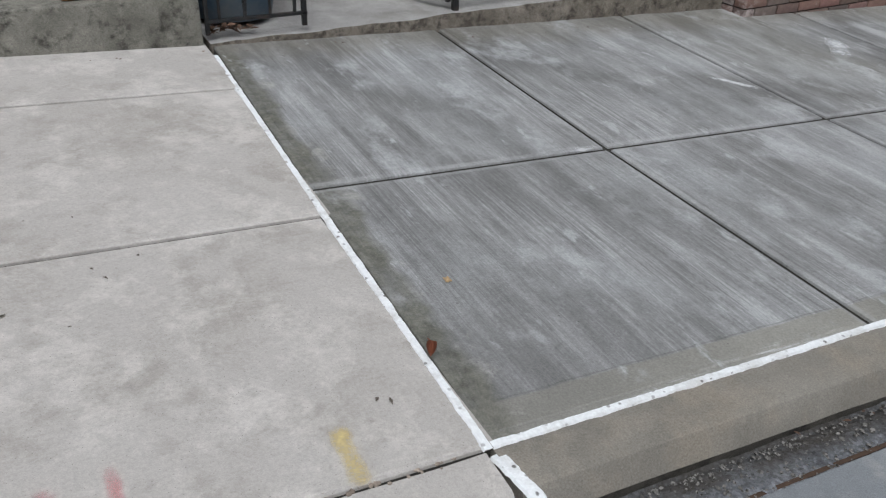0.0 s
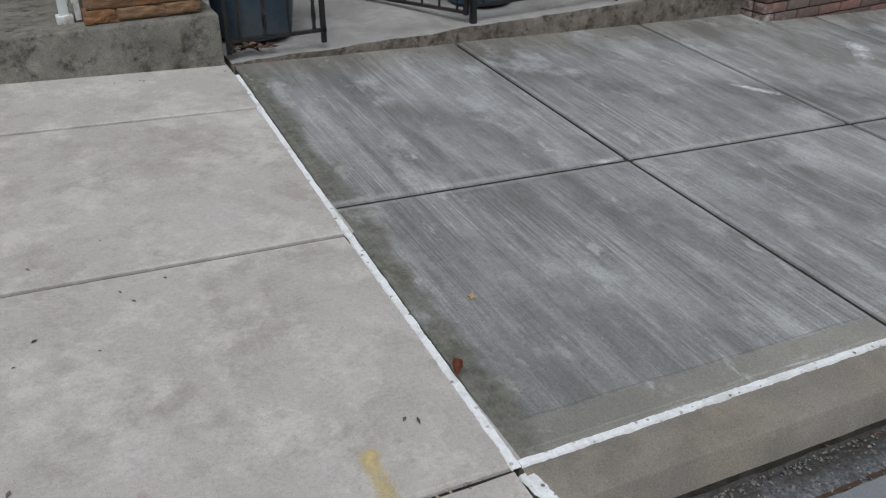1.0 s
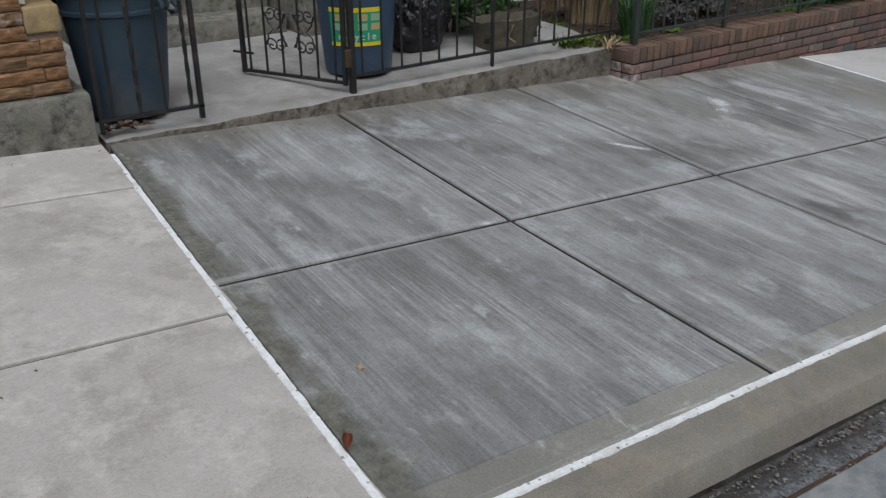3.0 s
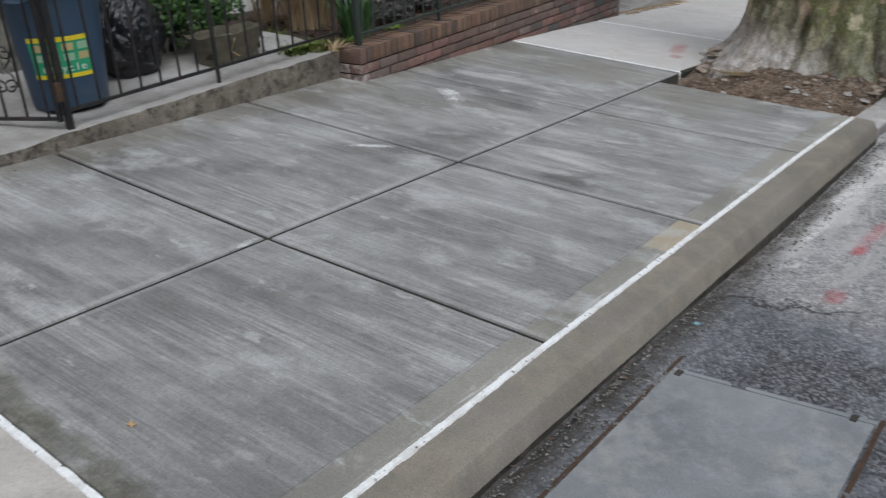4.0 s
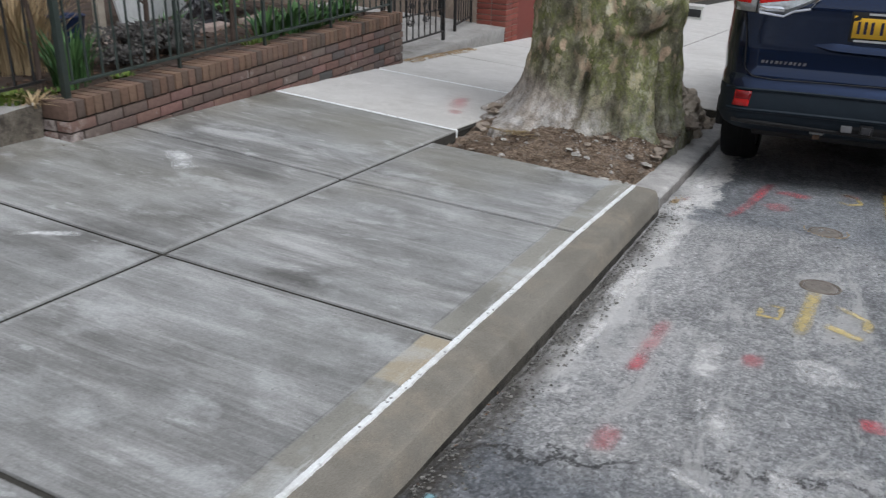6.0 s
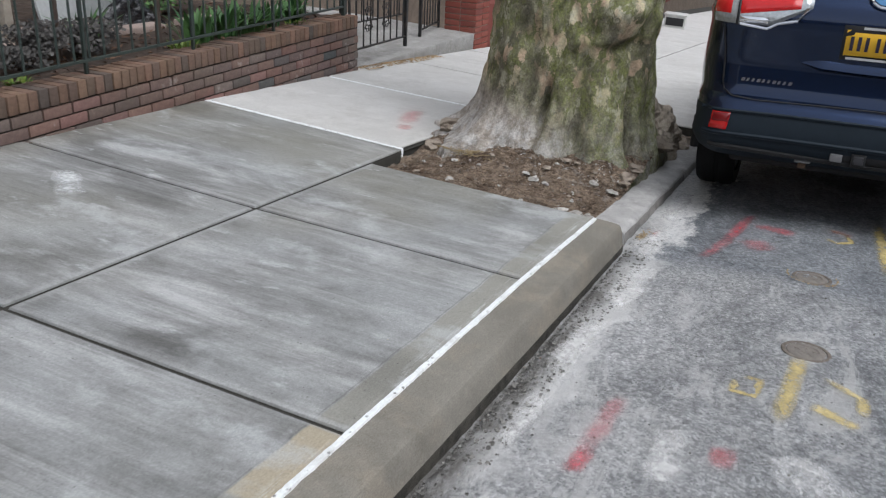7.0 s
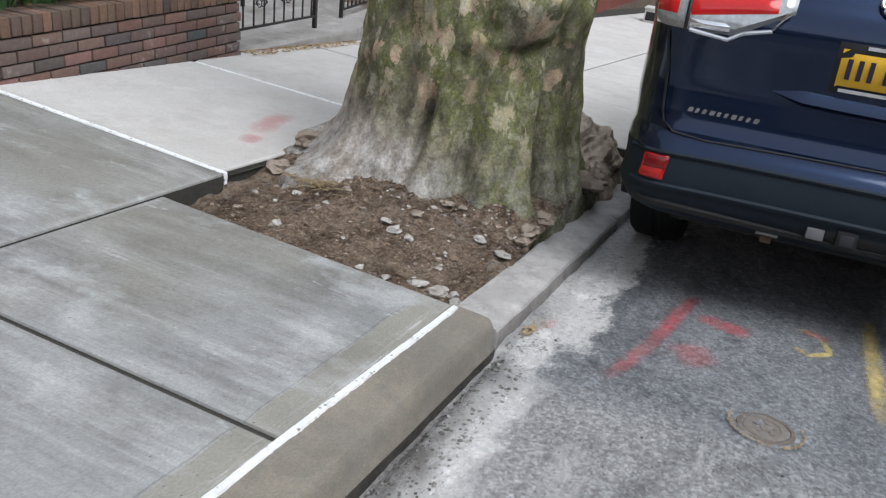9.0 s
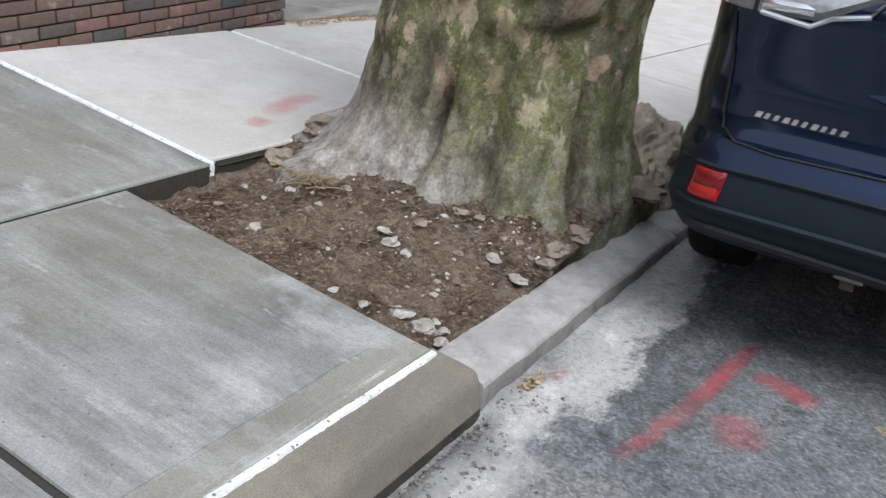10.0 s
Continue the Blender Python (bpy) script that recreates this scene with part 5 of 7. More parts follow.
def bin_thing(x, y, z, mat, r0, r1, h, turn, label):
    t = thing("rubbish_bin", stand(x, y, z, turn), label, "bin", "bins in the areaway")
    prof = [(0.001, 0.012), (r0 * 0.9, 0.012), (r0 * 0.97, 0.0), (r0, 0.02)]
    prof += [(r0 + (r1 - r0) * f, h * f) for f in (0.1, 0.2, 0.35, 0.5, 0.65, 0.78)]
    r = r0 + (r1 - r0) * 0.8
    prof += [(r + 0.004, h * 0.8), (r + 0.013, h * 0.805), (r + 0.014, h * 0.83), (r + 0.006, h * 0.84), (r1, h * 0.96), (r1 + 0.02, h * 0.965), (r1 + 0.024, h * 0.985), (r1 + 0.012, h), (r1 - 0.008, h * 0.99), (r0, 0.06), (0.001, 0.05)]
    part("body", lathe(bmesh.new(), prof, 56), mat, t, sharp=50)
    for s in (0, 180):
        hd = bmesh.new()
        rr = r1 - 0.005
        tube(hd, [(rr, -0.07, h * 0.93), (rr + 0.02, -0.065, h * 0.84), (rr + 0.055, -0.05, h * 0.80), (rr + 0.06, 0, h * 0.795), (rr + 0.055, 0.05, h * 0.80), (rr + 0.02, 0.065, h * 0.84), (rr, 0.07, h * 0.93)], 0.014, 8)
        p = part("handle", hd, mat, t)
        p.matrix_basis = pose(0, 0, 0, 0, 0, s)
    return t


bin_thing(0.315, 3.16, 0.075, BIN_GREY, 0.190, 0.255, 0.615, -40, "slate grey plastic rubbish bin with moulded handles")
bin2 = bin_thing(1.685, 3.27, 0.145, BIN_BLUE, 0.195, 0.25, 0.72, 30, "slate blue plastic recycling bin with a green and yellow sticker")


def curved_label(u0, u1, z0, z1, off, r0=0.195, r1=0.25, h=0.72):
    """A patch that hugs the bin: angles in degrees, heights in metres."""
    bm = bmesh.new()
    n = 10
    rows = []
    for i in range(n + 1):
        a = radians(u0 + (u1 - u0) * i / n)
        rows.append([bm.verts.new(((r0 + (r1 - r0) * z / h + off) * math.cos(a), (r0 + (r1 - r0) * z / h + off) * math.sin(a), z)) for z in (z0, z1)])
    for s, t in zip(rows, rows[1:]):
        bm.faces.new((s[0], s[1], t[1], t[0]))
    return bm


STICKER = [make_plain("sticker_" + n, c, 0.45, 0.0, 0.12, 40) for n, c in (("green", (0.035, 0.34, 0.17)), ("yellow", (0.75, 0.62, 0.03)), ("white", (0.72, 0.75, 0.72)), ("pale", (0.30, 0.50, 0.33)), ("tan", (0.50, 0.42, 0.20)))]
LA0, LA1 = -191, -110
sticker = part("sticker", curved_label(LA0, LA1, 0.175, 0.385, 0.002), STICKER[0], bin2, "green recycling sticker with yellow bands")
part("band", curved_label(LA0, LA1, 0.362, 0.387, 0.004), STICKER[1], sticker)
part("band", curved_label(LA0, LA1, 0.173, 0.195, 0.004), STICKER[1], sticker)
for i in range(4):
    for j in range(2):
        a = LA0 + 5 + i * 19.4
        part("picture", curved_label(a, a + 14, 0.262 + j * 0.052, 0.300 + j * 0.052, 0.004), STICKER[3 + (i + j) % 2], sticker)
for i, ch in enumerate("recycle"):
    a = radians(LA0 + 16 + i * 8.6)
    cu = bpy.data.curves.new("letter", "FONT")
    cu.body, cu.size, cu.align_x, cu.extrude = ch, 0.055, "CENTER", 0.0008
    cu.materials.append(STICKER[2])
    ob = new("letter", cu)
    ob.parent = sticker
    rr = 0.195 + 0.055 * 0.24 / 0.72 + 0.005
    ob.matrix_basis = Matrix.Translation((rr * math.cos(a), rr * math.sin(a), 0.209)) @ Matrix.Rotation(a + math.pi / 2, 4, "Z") @ Matrix.Rotation(math.pi / 2, 4, "X")


def make_bag(x, y, z, w, h, seed):
    bm = bmesh.new()
    bmesh.ops.create_icosphere(bm, subdivisions=6, radius=1.0)
    for v in bm.verts:
        p = v.co.copy()
        r = 1 + 0.10 * noise.noise(p * 1.6 + Vector((seed, 0, 0))) + 0.11 * abs(noise.noise(p * 3.5 + Vector((seed, 3, 0)))) + 0.045 * abs(noise.noise(Vector((p.x * 9, p.y * 9, p.z * 4))))
        zz = p.z * r
        pinch = 1.0 if zz < 0.3 else 1 - 0.55 * ((zz - 0.3) / 0.8) ** 1.3
        v.co = Vector((p.x * r * w * pinch, p.y * r * w * 0.85 * pinch, max(0.0, (zz * 0.5 + 0.42) * h)))
    solid("rubbish_bag", bm, BAG, stand(x, y, z), "full crumpled shiny black plastic rubbish bag", "rubbish bag", sharp=25)


make_bag(2.24, 3.50, 0.16, 0.21, 0.60, 2.0)


# ---- iron fences and gates ----
def bar(parent, a, b, r=0.008, mat=IRON, name="baluster", square=False):
    return part(name, tube(bmesh.new(), [a, b], r, 4 if square else 6), mat, parent)


def twisted(parent, x, y, z0, z1, mat=IRON):
    bm = bmesh.new()
    n = 26
    rows = []
    for i in range(n + 1):
        a = i * 0.55
        rows.append([bm.verts.new((x + 0.011 * math.cos(a + k * math.pi / 2), y + 0.011 * math.sin(a + k * math.pi / 2), z0 + (z1 - z0) * i / n)) for k in range(4)])
    for s, t in zip(rows, rows[1:]):
        for k in range(4):
            bm.faces.new((s[k], s[(k + 1) % 4], t[(k + 1) % 4], t[k]))
    return part("baluster", bm, mat, parent, sharp=20)


def fence(m, length, n, rail_z, label, mat=IRON, height=0.95, foot=0.0, group="iron fences", posts=(), twist=(), scroll=False, lower=None):
    """Balusters between rails, along local x."""
    t = thing("iron_fence", m, label, "fence", group)
    part("bottom_rail", boxbm(0, length, -0.012, 0.012, rail_z - 0.008, rail_z + 0.008, 0.002), mat, t)
    part("top_rail", boxbm(0, length, -0.012, 0.012, height - 0.008, height + 0.008, 0.002), mat, t)
    for i in range(n):
        x = length * (i + 0.5) / n
        if i in twist:
            twisted(t, x, 0, rail_z, height + 0.04, mat)
        else:
            bar(t, (x, 0, rail_z - (0.0 if lower is None else lower)), (x, 0, height + 0.06), 0.0075, mat)
    for x, r in posts:
        part("post", boxbm(x - r, x + r, -r, r, foot, height + 0.1, 0.003), mat, t)
    if scroll:
        for cx in (length * 0.36, length * 0.64):
            for s in (1, -1):
                bm = bmesh.new()
                for cz in (0.16, 0.34):
                    pts = [(cx + s * (0.012 + 0.035 * (1 - f)) * math.cos(f * 8.5) * 0.9 + s * 0.03, 0.0, rail_z + cz + 0.045 * (1 - f) * math.sin(f * 8.5) * (1 if cz < 0.3 else -1)) for f in [i / 24 for i in range(25)]]
                    tube(bm, pts, 0.005, 5)
                tube(bm, [(cx + s * 0.062, 0, rail_z + 0.16), (cx + s * 0.05, 0, rail_z + 0.22), (cx + s * 0.012, 0, rail_z + 0.25), (cx + s * 0.05, 0, rail_z + 0.29), (cx + s * 0.062, 0, rail_z + 0.34)], 0.005, 5)
                part("scroll", bm, mat, t)
    return t


fence(stand(0.10, 2.845, 0.066), 0.49, 4, 0.062, "black iron fence panel with twisted bars beside the bin", posts=((0.475, 0.012), (0.0, 0.010)), twist=(1, 3))
gate = fence(stand(1.415, 2.93, 0.122, 118.5), 0.70, 6, 0.045, "black iron gate leaf standing open with scrollwork", group="iron gates", posts=((0.0, 0.012), (0.69, 0.012)), foot=0.03, scroll=True)
part("latch_rod", boxbm(0.62, 0.76, -0.006, 0.006, 0.14, 0.152), IRON, gate)
front_fence = fence(stand(1.455, 2.922, 0.117, 3.1), 2.11, 16, 0.085, "black iron fence on the concrete ledge", posts=((0.0, 0.016), (1.0, 0.009)), foot=-0.01)
part("latch", boxbm(-0.045, -0.012, -0.02, 0.02, 0.14, 0.235, 0.004), RUST, front_fence, "rusty latch box")
wall_fence = fence(stand(3.545, 2.865, 0.244, 2.6), 3.95, 34, 0.075, "grey-green iron fence on the brick wall", GREENIRON, posts=((0.0, 0.019), (0.95, 0.010), (1.9, 0.010), (2.85, 0.010), (3.93, 0.016)), foot=0.0)
fence(stand(7.60, 3.08, 0.02, 0.5), 1.17, 9, 0.10, "black iron gate beyond the brick wall", group="iron gates", posts=((0.0, 0.012), (1.16, 0.016)), foot=0.0, scroll=True)
fence(stand(8.85, 3.9, 0.10, -4), 1.3, 12, 0.07, "black iron fence at the side of the far areaway", posts=((0.0, 0.014), (1.3, 0.016)), foot=0.0)
fence(stand(9.6, 3.35, 0.08, 10), 0.75, 7, 0.07, "black iron gate beside the red brick pier", group="iron gates", posts=((0.0, 0.016), (0.75, 0.012)), foot=0.0)

# far areaway: floor with a sloping ledge, red brick pier, low walls
solid("ledge", ledge(7.58, 10.35, 3.02, 3.3, lambda x: -0.03 + 0.052 * (x - 7.58), -0.4, 0.008), LANDING_CONCRETE, Matrix(), "grey concrete ledge of the far areaway", "ledge", kind="structure")
solid("floor", sheet(7.58, 10.4, 3.29, 5.6, 0.25, lambda x, y: -0.032 + 0.052 * (x - 7.58)), LANDING_CONCRETE, Matrix(), "grey concrete floor of the far areaway", "floor", kind="structure", sharp=0)
red_pier = solid("brick_pier", boxbm(0.01, 0.39, 0.01, 0.39, -0.4, 1.25), GREYMORTAR, stand(10.35, 3.0, -0.10), "red brick gate pier with pale joints", "pier", kind="structure")
red_bricks = [brick_mesh("brick", 0.19, 0.09, 0.058, REDPIER, 40 + i) for i in range(4)]
for row in range(17):
    z = -0.03 + row * 0.068
    for i in range(2):
        piece("brick", random.choice(red_bricks), red_pier, 0.1 + 0.2 * i, 0.0, z)
        piece("brick", random.choice(red_bricks), red_pier, 0.0, 0.3 - 0.2 * i, z, -math.pi / 2)
solid("garden_wall", boxbm(0, 40.0, 0, 0.22, -0.4, 0.52, 0.008), REDPIER, stand(10.78, 3.02, -0.10), "low brown brick wall further along the street", "wall", kind="structure")
crate = thing("storage_box", Matrix.Translation((19.0, 2.35, -0.27)) @ pose(0, 0, 0, 0, 0, 8), "pale box with a dark open front on the pavement", "box")
part("body", boxbm(-0.3, 0.3, -0.2, 0.2, 0.04, 0.26, 0.01), make_plain("pale_grey_plastic", (0.5, 0.5, 0.48), 0.5), crate)
part("front", boxbm(-0.312, -0.29, -0.17, 0.17, 0.07, 0.22, 0.004), BLACKPLASTIC, crate)
part("lid", boxbm(-0.32, 0.32, -0.22, 0.22, 0.262, 0.29, 0.008), make_plain("pale_grey_plastic", (0.5, 0.5, 0.48), 0.5), crate)
part("base", boxbm(-0.31, 0.31, -0.21, 0.21, 0.0, 0.038, 0.006), make_plain("pale_grey_plastic", (0.5, 0.5, 0.48), 0.5), crate)

# house fronts behind the gardens, and two unseen walls added to shape the light
FACADE = make_concrete("brown_facade", (0.15, 0.115, 0.09), (0.21, 0.165, 0.13), (0.11, 0.09, 0.075), 0.5, 0.2, 0.8, 0.4)
# out of view: cuts low sky light, so upright faces come out darker
solid("wall_south", boxbm(-40, 60, -14.4, -14.0, -4, 10.0), FACADE, Matrix(), "plain brown wall across the street, unseen, added to block sky light", "wall", kind="structure")
# never in view: added to keep the bright horizon out of the car's paint
solid("wall_west", boxbm(-46, -45.6, -14.0, 6.4, -4, 9.0), FACADE, Matrix(), "plain brown wall closing the street behind, unseen, added to darken reflections", "wall", kind="structure")
solid("wall_north", boxbm(-40, 60, 6.4, 6.8, -4, 10.0), FACADE, Matrix(), "plain brown house front behind the gardens", "wall", kind="structure")
for i, (y0, h) in enumerate(((4.42, 0.155), (4.72, 0.32), (5.02, 0.48), (5.32, 0.64))):
    solid("stoop_step", boxbm(0.0, 1.35, 0.0, 2.0, -0.3, h, 0.012, 0.004, 3), ROUGH_CONCRETE, stand(0.42, y0, 0.085 - 0.04 * (y0 - 3.0)), "weathered concrete step at the back of the areaway", "step", kind="structure")
solid("garden_wall", boxbm(0.0, 0.16, 0.0, 2.4, -0.3, 1.3, 0.01), ROUGH_CONCRETE, stand(1.80, 4.2, 0.1), "rough concrete side wall of a stoop", "wall", kind="structure")

# ---- garden ----
def bed_z(x, y):
    return 0.222 + SX * (x - 3.45) - SY * (y - 2.8) + 0.02 * noise.noise((x * 3, y * 3, 0)) + 0.012 * noise.noise((x * 11, y * 11, 0))


GARDEN_SOIL = make_plain("garden_mulch", (0.040, 0.028, 0.021), 0.95, 0.0, 0.7, 22, 0.9, dirt=(0.095, 0.065, 0.05))
solid("soil", sheet(3.43, 7.54, 2.96, 6.4, 0.06, bed_z), GARDEN_SOIL, Matrix(), "dark mulched garden soil behind the wall", "soil", kind="structure", sharp=0)
solid("soil", sheet(2.86, 3.44, 3.24, 6.4, 0.06, lambda x, y: bed_z(3.45, y) - 0.02), GARDEN_SOIL, Matrix(), "dark garden soil at the end of the areaway", "soil", kind="structure", sharp=0)


def leaf_mat(name, a, b, rough=0.55):
    m = Mat(name, rough, spec=0.35)
    r = m.geo.outputs["Random Per Island"]
    m.color(m.mix(0.3, m.ramp(r, (0.0, a), (1.0, b)), m.ramp(m.noise(30), (0.3, 0.6), (0.7, 1.4)), "MULTIPLY"))
    return m.m


STRAP = leaf_mat("strap_leaves", (0.030, 0.085, 0.030), (0.085, 0.175, 0.055))
BUSH = leaf_mat("bush_leaves", (0.012, 0.042, 0.010), (0.070, 0.150, 0.030))
LIME = leaf_mat("lime_leaves", (0.045, 0.105, 0.016), (0.15, 0.20, 0.035))
DRY = leaf_mat("dry_stalks", (0.28, 0.20, 0.11), (0.44, 0.34, 0.20), 0.8)
LITTER = leaf_mat("dead_leaves", (0.055, 0.032, 0.022), (0.17, 0.10, 0.065), 0.8)
GREYLEAF = leaf_mat("grey_leaves", (0.024, 0.022, 0.022), (0.115, 0.108, 0.100), 0.7)
TWIG = make_plain("twigs", (0.07, 0.05, 0.04), 0.9)


def blades(n, spread, h, w, bend, seed):
    rnd = random.Random(seed)
    bm = bmesh.new()
    for _ in range(n):
        a, rr = rnd.uniform(0, math.tau), spread * math.sqrt(rnd.random())
        base = Vector((rr * math.cos(a), rr * math.sin(a), -0.02))
        out = Vector((math.cos(a + rnd.uniform(-0.6, 0.6)), math.sin(a + rnd.uniform(-0.6, 0.6)), 0))
        side = Vector((-out.y, out.x, 0)) * w * rnd.uniform(0.7, 1.2)
        hh, bb = h * rnd.uniform(0.55, 1.1), bend * rnd.uniform(0.2, 1.2)
        prev = None
        for i in range(6):
            f = i / 5
            p = base + out * bb * f ** 2.2 + Vector((0, 0, hh * (f - 0.25 * bb / max(h, 0.01) * f ** 3)))
            k = (0.7 + 0.6 * f) * (1 - f ** 4) + 0.02
            q = [bm.verts.new(p - side * k), bm.verts.new(p + side * k)]
            if prev:
                bm.faces.new((prev[0], prev[1], q[1], q[0]))
            prev = q
    return bm


def clump(x, y, n, spread, h, w, bend, seed, mat, label, name="plant", category="plant", z=None):
    bz = bed_z(max(x, 3.45), y) if z is None else z
    t = thing(name, stand(x, y, bz), label, category, "garden plants")
    part("leaves", blades(n, spread, h, w, bend, seed), mat, t, sharp=0)
    return t


for i, (x, y, n, s, h, w, b) in enumerate(((3.80, 3.12, 60, 0.10, 0.40, 0.009, 0.16), (3.95, 3.22, 40, 0.09, 0.36, 0.009, 0.15), (5.75, 3.18, 46, 0.12, 0.26, 0.016, 0.15), (6.02, 3.16, 46, 0.12, 0.28, 0.017, 0.16),
                                            (6.35, 3.20, 46, 0.12, 0.27, 0.018, 0.17), (6.62, 3.22, 30, 0.1, 0.25, 0.018, 0.16), (7.0, 3.25, 26, 0.09, 0.20, 0.018, 0.18), (5.15, 3.6, 30, 0.1, 0.30, 0.014, 0.16), (7.25, 3.4, 26, 0.1, 0.25, 0.016, 0.15))):
    clump(x, y, n, s, h, w, b, 30 + i, STRAP, "clump of green strap-shaped bulb leaves")
for i, (x, y, n, s, h) in enumerate(((3.24, 3.30, 420, 0.20, 0.08), (3.36, 3.10, 200, 0.11, 0.08), (3.20, 3.12, 120, 0.09, 0.07), (3.34, 3.5, 300, 0.18, 0.1), (3.62, 3.06, 60, 0.09, 0.06), (4.15, 3.05, 50, 0.06, 0.06), (5.5, 3.08, 50, 0.10, 0.09), (6.85, 3.1, 40, 0.1, 0.08), (3.35, 3.75, 140, 0.25, 0.10))):
    clump(x, y, n, s, h, 0.008, 0.05, 60 + i, LIME, "tuft of bright low ground cover")
clump(3.98, 3.75, 420, 0.20, 0.62, 0.005, 0.28, 80, DRY, "sheaf of dry straw-coloured grass")
clump(4.05, 4.3, 140, 0.14, 0.55, 0.004, 0.2, 81, DRY, "sheaf of dry straw-coloured grass")
clump(3.41, 2.965, 60, 0.035, 0.10, 0.005, 0.16, 82, DRY, "dry withered plant hanging at the wall's corner", z=0.215)


def bush(x, y, z, rx, ry, rz, n, size, seed, mat, label):
    rnd = random.Random(seed)
    t = thing("bush", stand(x, y, z), label, "bush", "garden bushes")
    stems = bmesh.new()
    for _ in range(9):
        a = rnd.uniform(0, math.tau)
        tube(stems, [(0.04 * math.cos(a), 0.04 * math.sin(a), 0), (rx * 0.35 * math.cos(a), ry * 0.35 * math.sin(a), rz * 0.8), (rx * 0.8 * math.cos(a), ry * 0.8 * math.sin(a), rz * 1.6)], [0.012, 0.009, 0.003], 5)
    part("stems", stems, TWIG, t)
    bm = bmesh.new()
    lumps = [Vector((rnd.uniform(-0.7, 0.7) * rx, rnd.uniform(-0.7, 0.7) * ry, rz * rnd.uniform(0.5, 1.6))) for _ in range(14)]
    for _ in range(n):
        c = rnd.choice(lumps)
        d = Vector((rnd.gauss(0, 1), rnd.gauss(0, 1), rnd.gauss(0, 1))).normalized() * rnd.uniform(0.6, 1.0) * 0.42
        p = c + Vector((d.x * rx, d.y * ry, d.z * rz))
        if p.z < 0.01:
            continue
        u = Vector((rnd.uniform(-1, 1), rnd.uniform(-1, 1), rnd.uniform(-0.4, 0.8))).normalized() * size * rnd.uniform(0.6, 1.2)
        w = u.orthogonal().normalized() * size * 0.34
        vs = [bm.verts.new(p), bm.verts.new(p + u * 0.5 + w), bm.verts.new(p + u), bm.verts.new(p + u * 0.5 - w)]
        bm.faces.new(vs)
    part("leaves", bm, mat, t, sharp=0)
    return t


bush(2.70, 3.80, 0.18, 0.60, 0.38, 0.48, 8500, 0.036, 5, BUSH, "dense dark green bush behind the planter")
bush(3.16, 3.88, 0.20, 0.42, 0.34, 0.44, 6000, 0.036, 6, BUSH, "dense dark green bush behind the fence")
bush(4.45, 3.35, 0.25, 0.30, 0.20, 0.14, 1500, 0.035, 7, GREYLEAF, "withered grey bush with dark twigs")
bush(4.95, 3.45, 0.28, 0.30, 0.2, 0.12, 1300, 0.035, 8, GREYLEAF, "withered grey bush with dark twigs")
bush(6.5, 4.3, 0.35, 0.6, 0.4, 0.25, 2200, 0.04, 9, BUSH, "green bush at the back of the garden")
for i, (x, y, h, r) in enumerate(((5.42, 3.22, 0.9, 0.022), (4.75, 3.4, 1.0, 0.02), (3.62, 3.15, 0.95, 0.018), (4.2, 4.2, 1.2, 0.03), (7.2, 3.5, 0.9, 0.018))):
    t = thing("shrub_stem", stand(x, y, bed_z(x, y) - 0.02), "bare brown woody shrub stem in the garden", "shrub", "bare stems")
    rnd = random.Random(90 + i)
    bm = tube(bmesh.new(), [(0, 0, 0), (0.02, 0.01, h * 0.4), (-0.02, 0.02, h * 0.75), (0.03, 0, h)], [r, r * 0.85, r * 0.6, r * 0.25], 8)
    part("stem", bm, TWIG, t)
    for j in range(5):
        z = h * rnd.uniform(0.35, 0.8)
        e = Vector((rnd.uniform(-0.22, 0.22), rnd.uniform(-0.2, 0.2), z + rnd.uniform(0.1, 0.3)))
        part("twig", tube(bmesh.new(), [(0, 0, z), e * 0.5 + Vector((0, 0, z * 0.5)), e], [r * 0.4, r * 0.3, 0.002], 5), TWIG, t)
# paving and clutter deeper in the garden
for i, (x, y, w, d, a) in enumerate(((5.0, 4.1, 0.7, 0.45, 8), (5.8, 4.0, 0.6, 0.45, -5), (6.5, 3.75, 0.4, 0.3, 12), (4.3, 4.3, 0.5, 0.4, 20))):
    solid("stepping_stone", boxbm(-w / 2, w / 2, -d / 2, d / 2, -0.05, 0.035, 0.012, 0.006, 3, i), make_concrete("pinkish_flagstone", (0.26, 0.20, 0.175), (0.34, 0.27, 0.235), (0.2, 0.16, 0.14), 0.4), stand(x, y, bed_z(x, y), a), "pinkish flagstone lying in the garden", "flagstone", "garden flagstones")
solid("board", boxbm(-0.5, 0.5, -0.012, 0.012, 0, 0.5, 0.004), make_plain("pale_board", (0.40, 0.41, 0.41), 0.7), stand(6.1, 4.6, bed_z(6.1, 4.6) - 0.01, 10) @ pose(0, 0, 0, -14, 0, 0), "pale grey board leaning at the back of the garden", "board")
solid("board", boxbm(-0.3, 0.3, -0.012, 0.012, 0, 0.55, 0.004), make_plain("pale_board", (0.45, 0.45, 0.43), 0.7), stand(4.3, 4.75, bed_z(4.3, 4.75) - 0.01, -12) @ pose(0, 0, 0, -14, 0, 0), "pale grey board leaning at the back of the garden", "board")
solid("bucket", lathe(bmesh.new(), [(0.001, 0), (0.10, 0), (0.13, 0.24), (0.14, 0.25), (0.125, 0.24), (0.09, 0.02), (0.001, 0.02)], 28), make_plain("dark_blue_plastic", (0.015, 0.03, 0.08), 0.5), stand(4.55, 3.95, bed_z(4.55, 3.95)), "dark blue plastic bucket among the plants", "bucket")

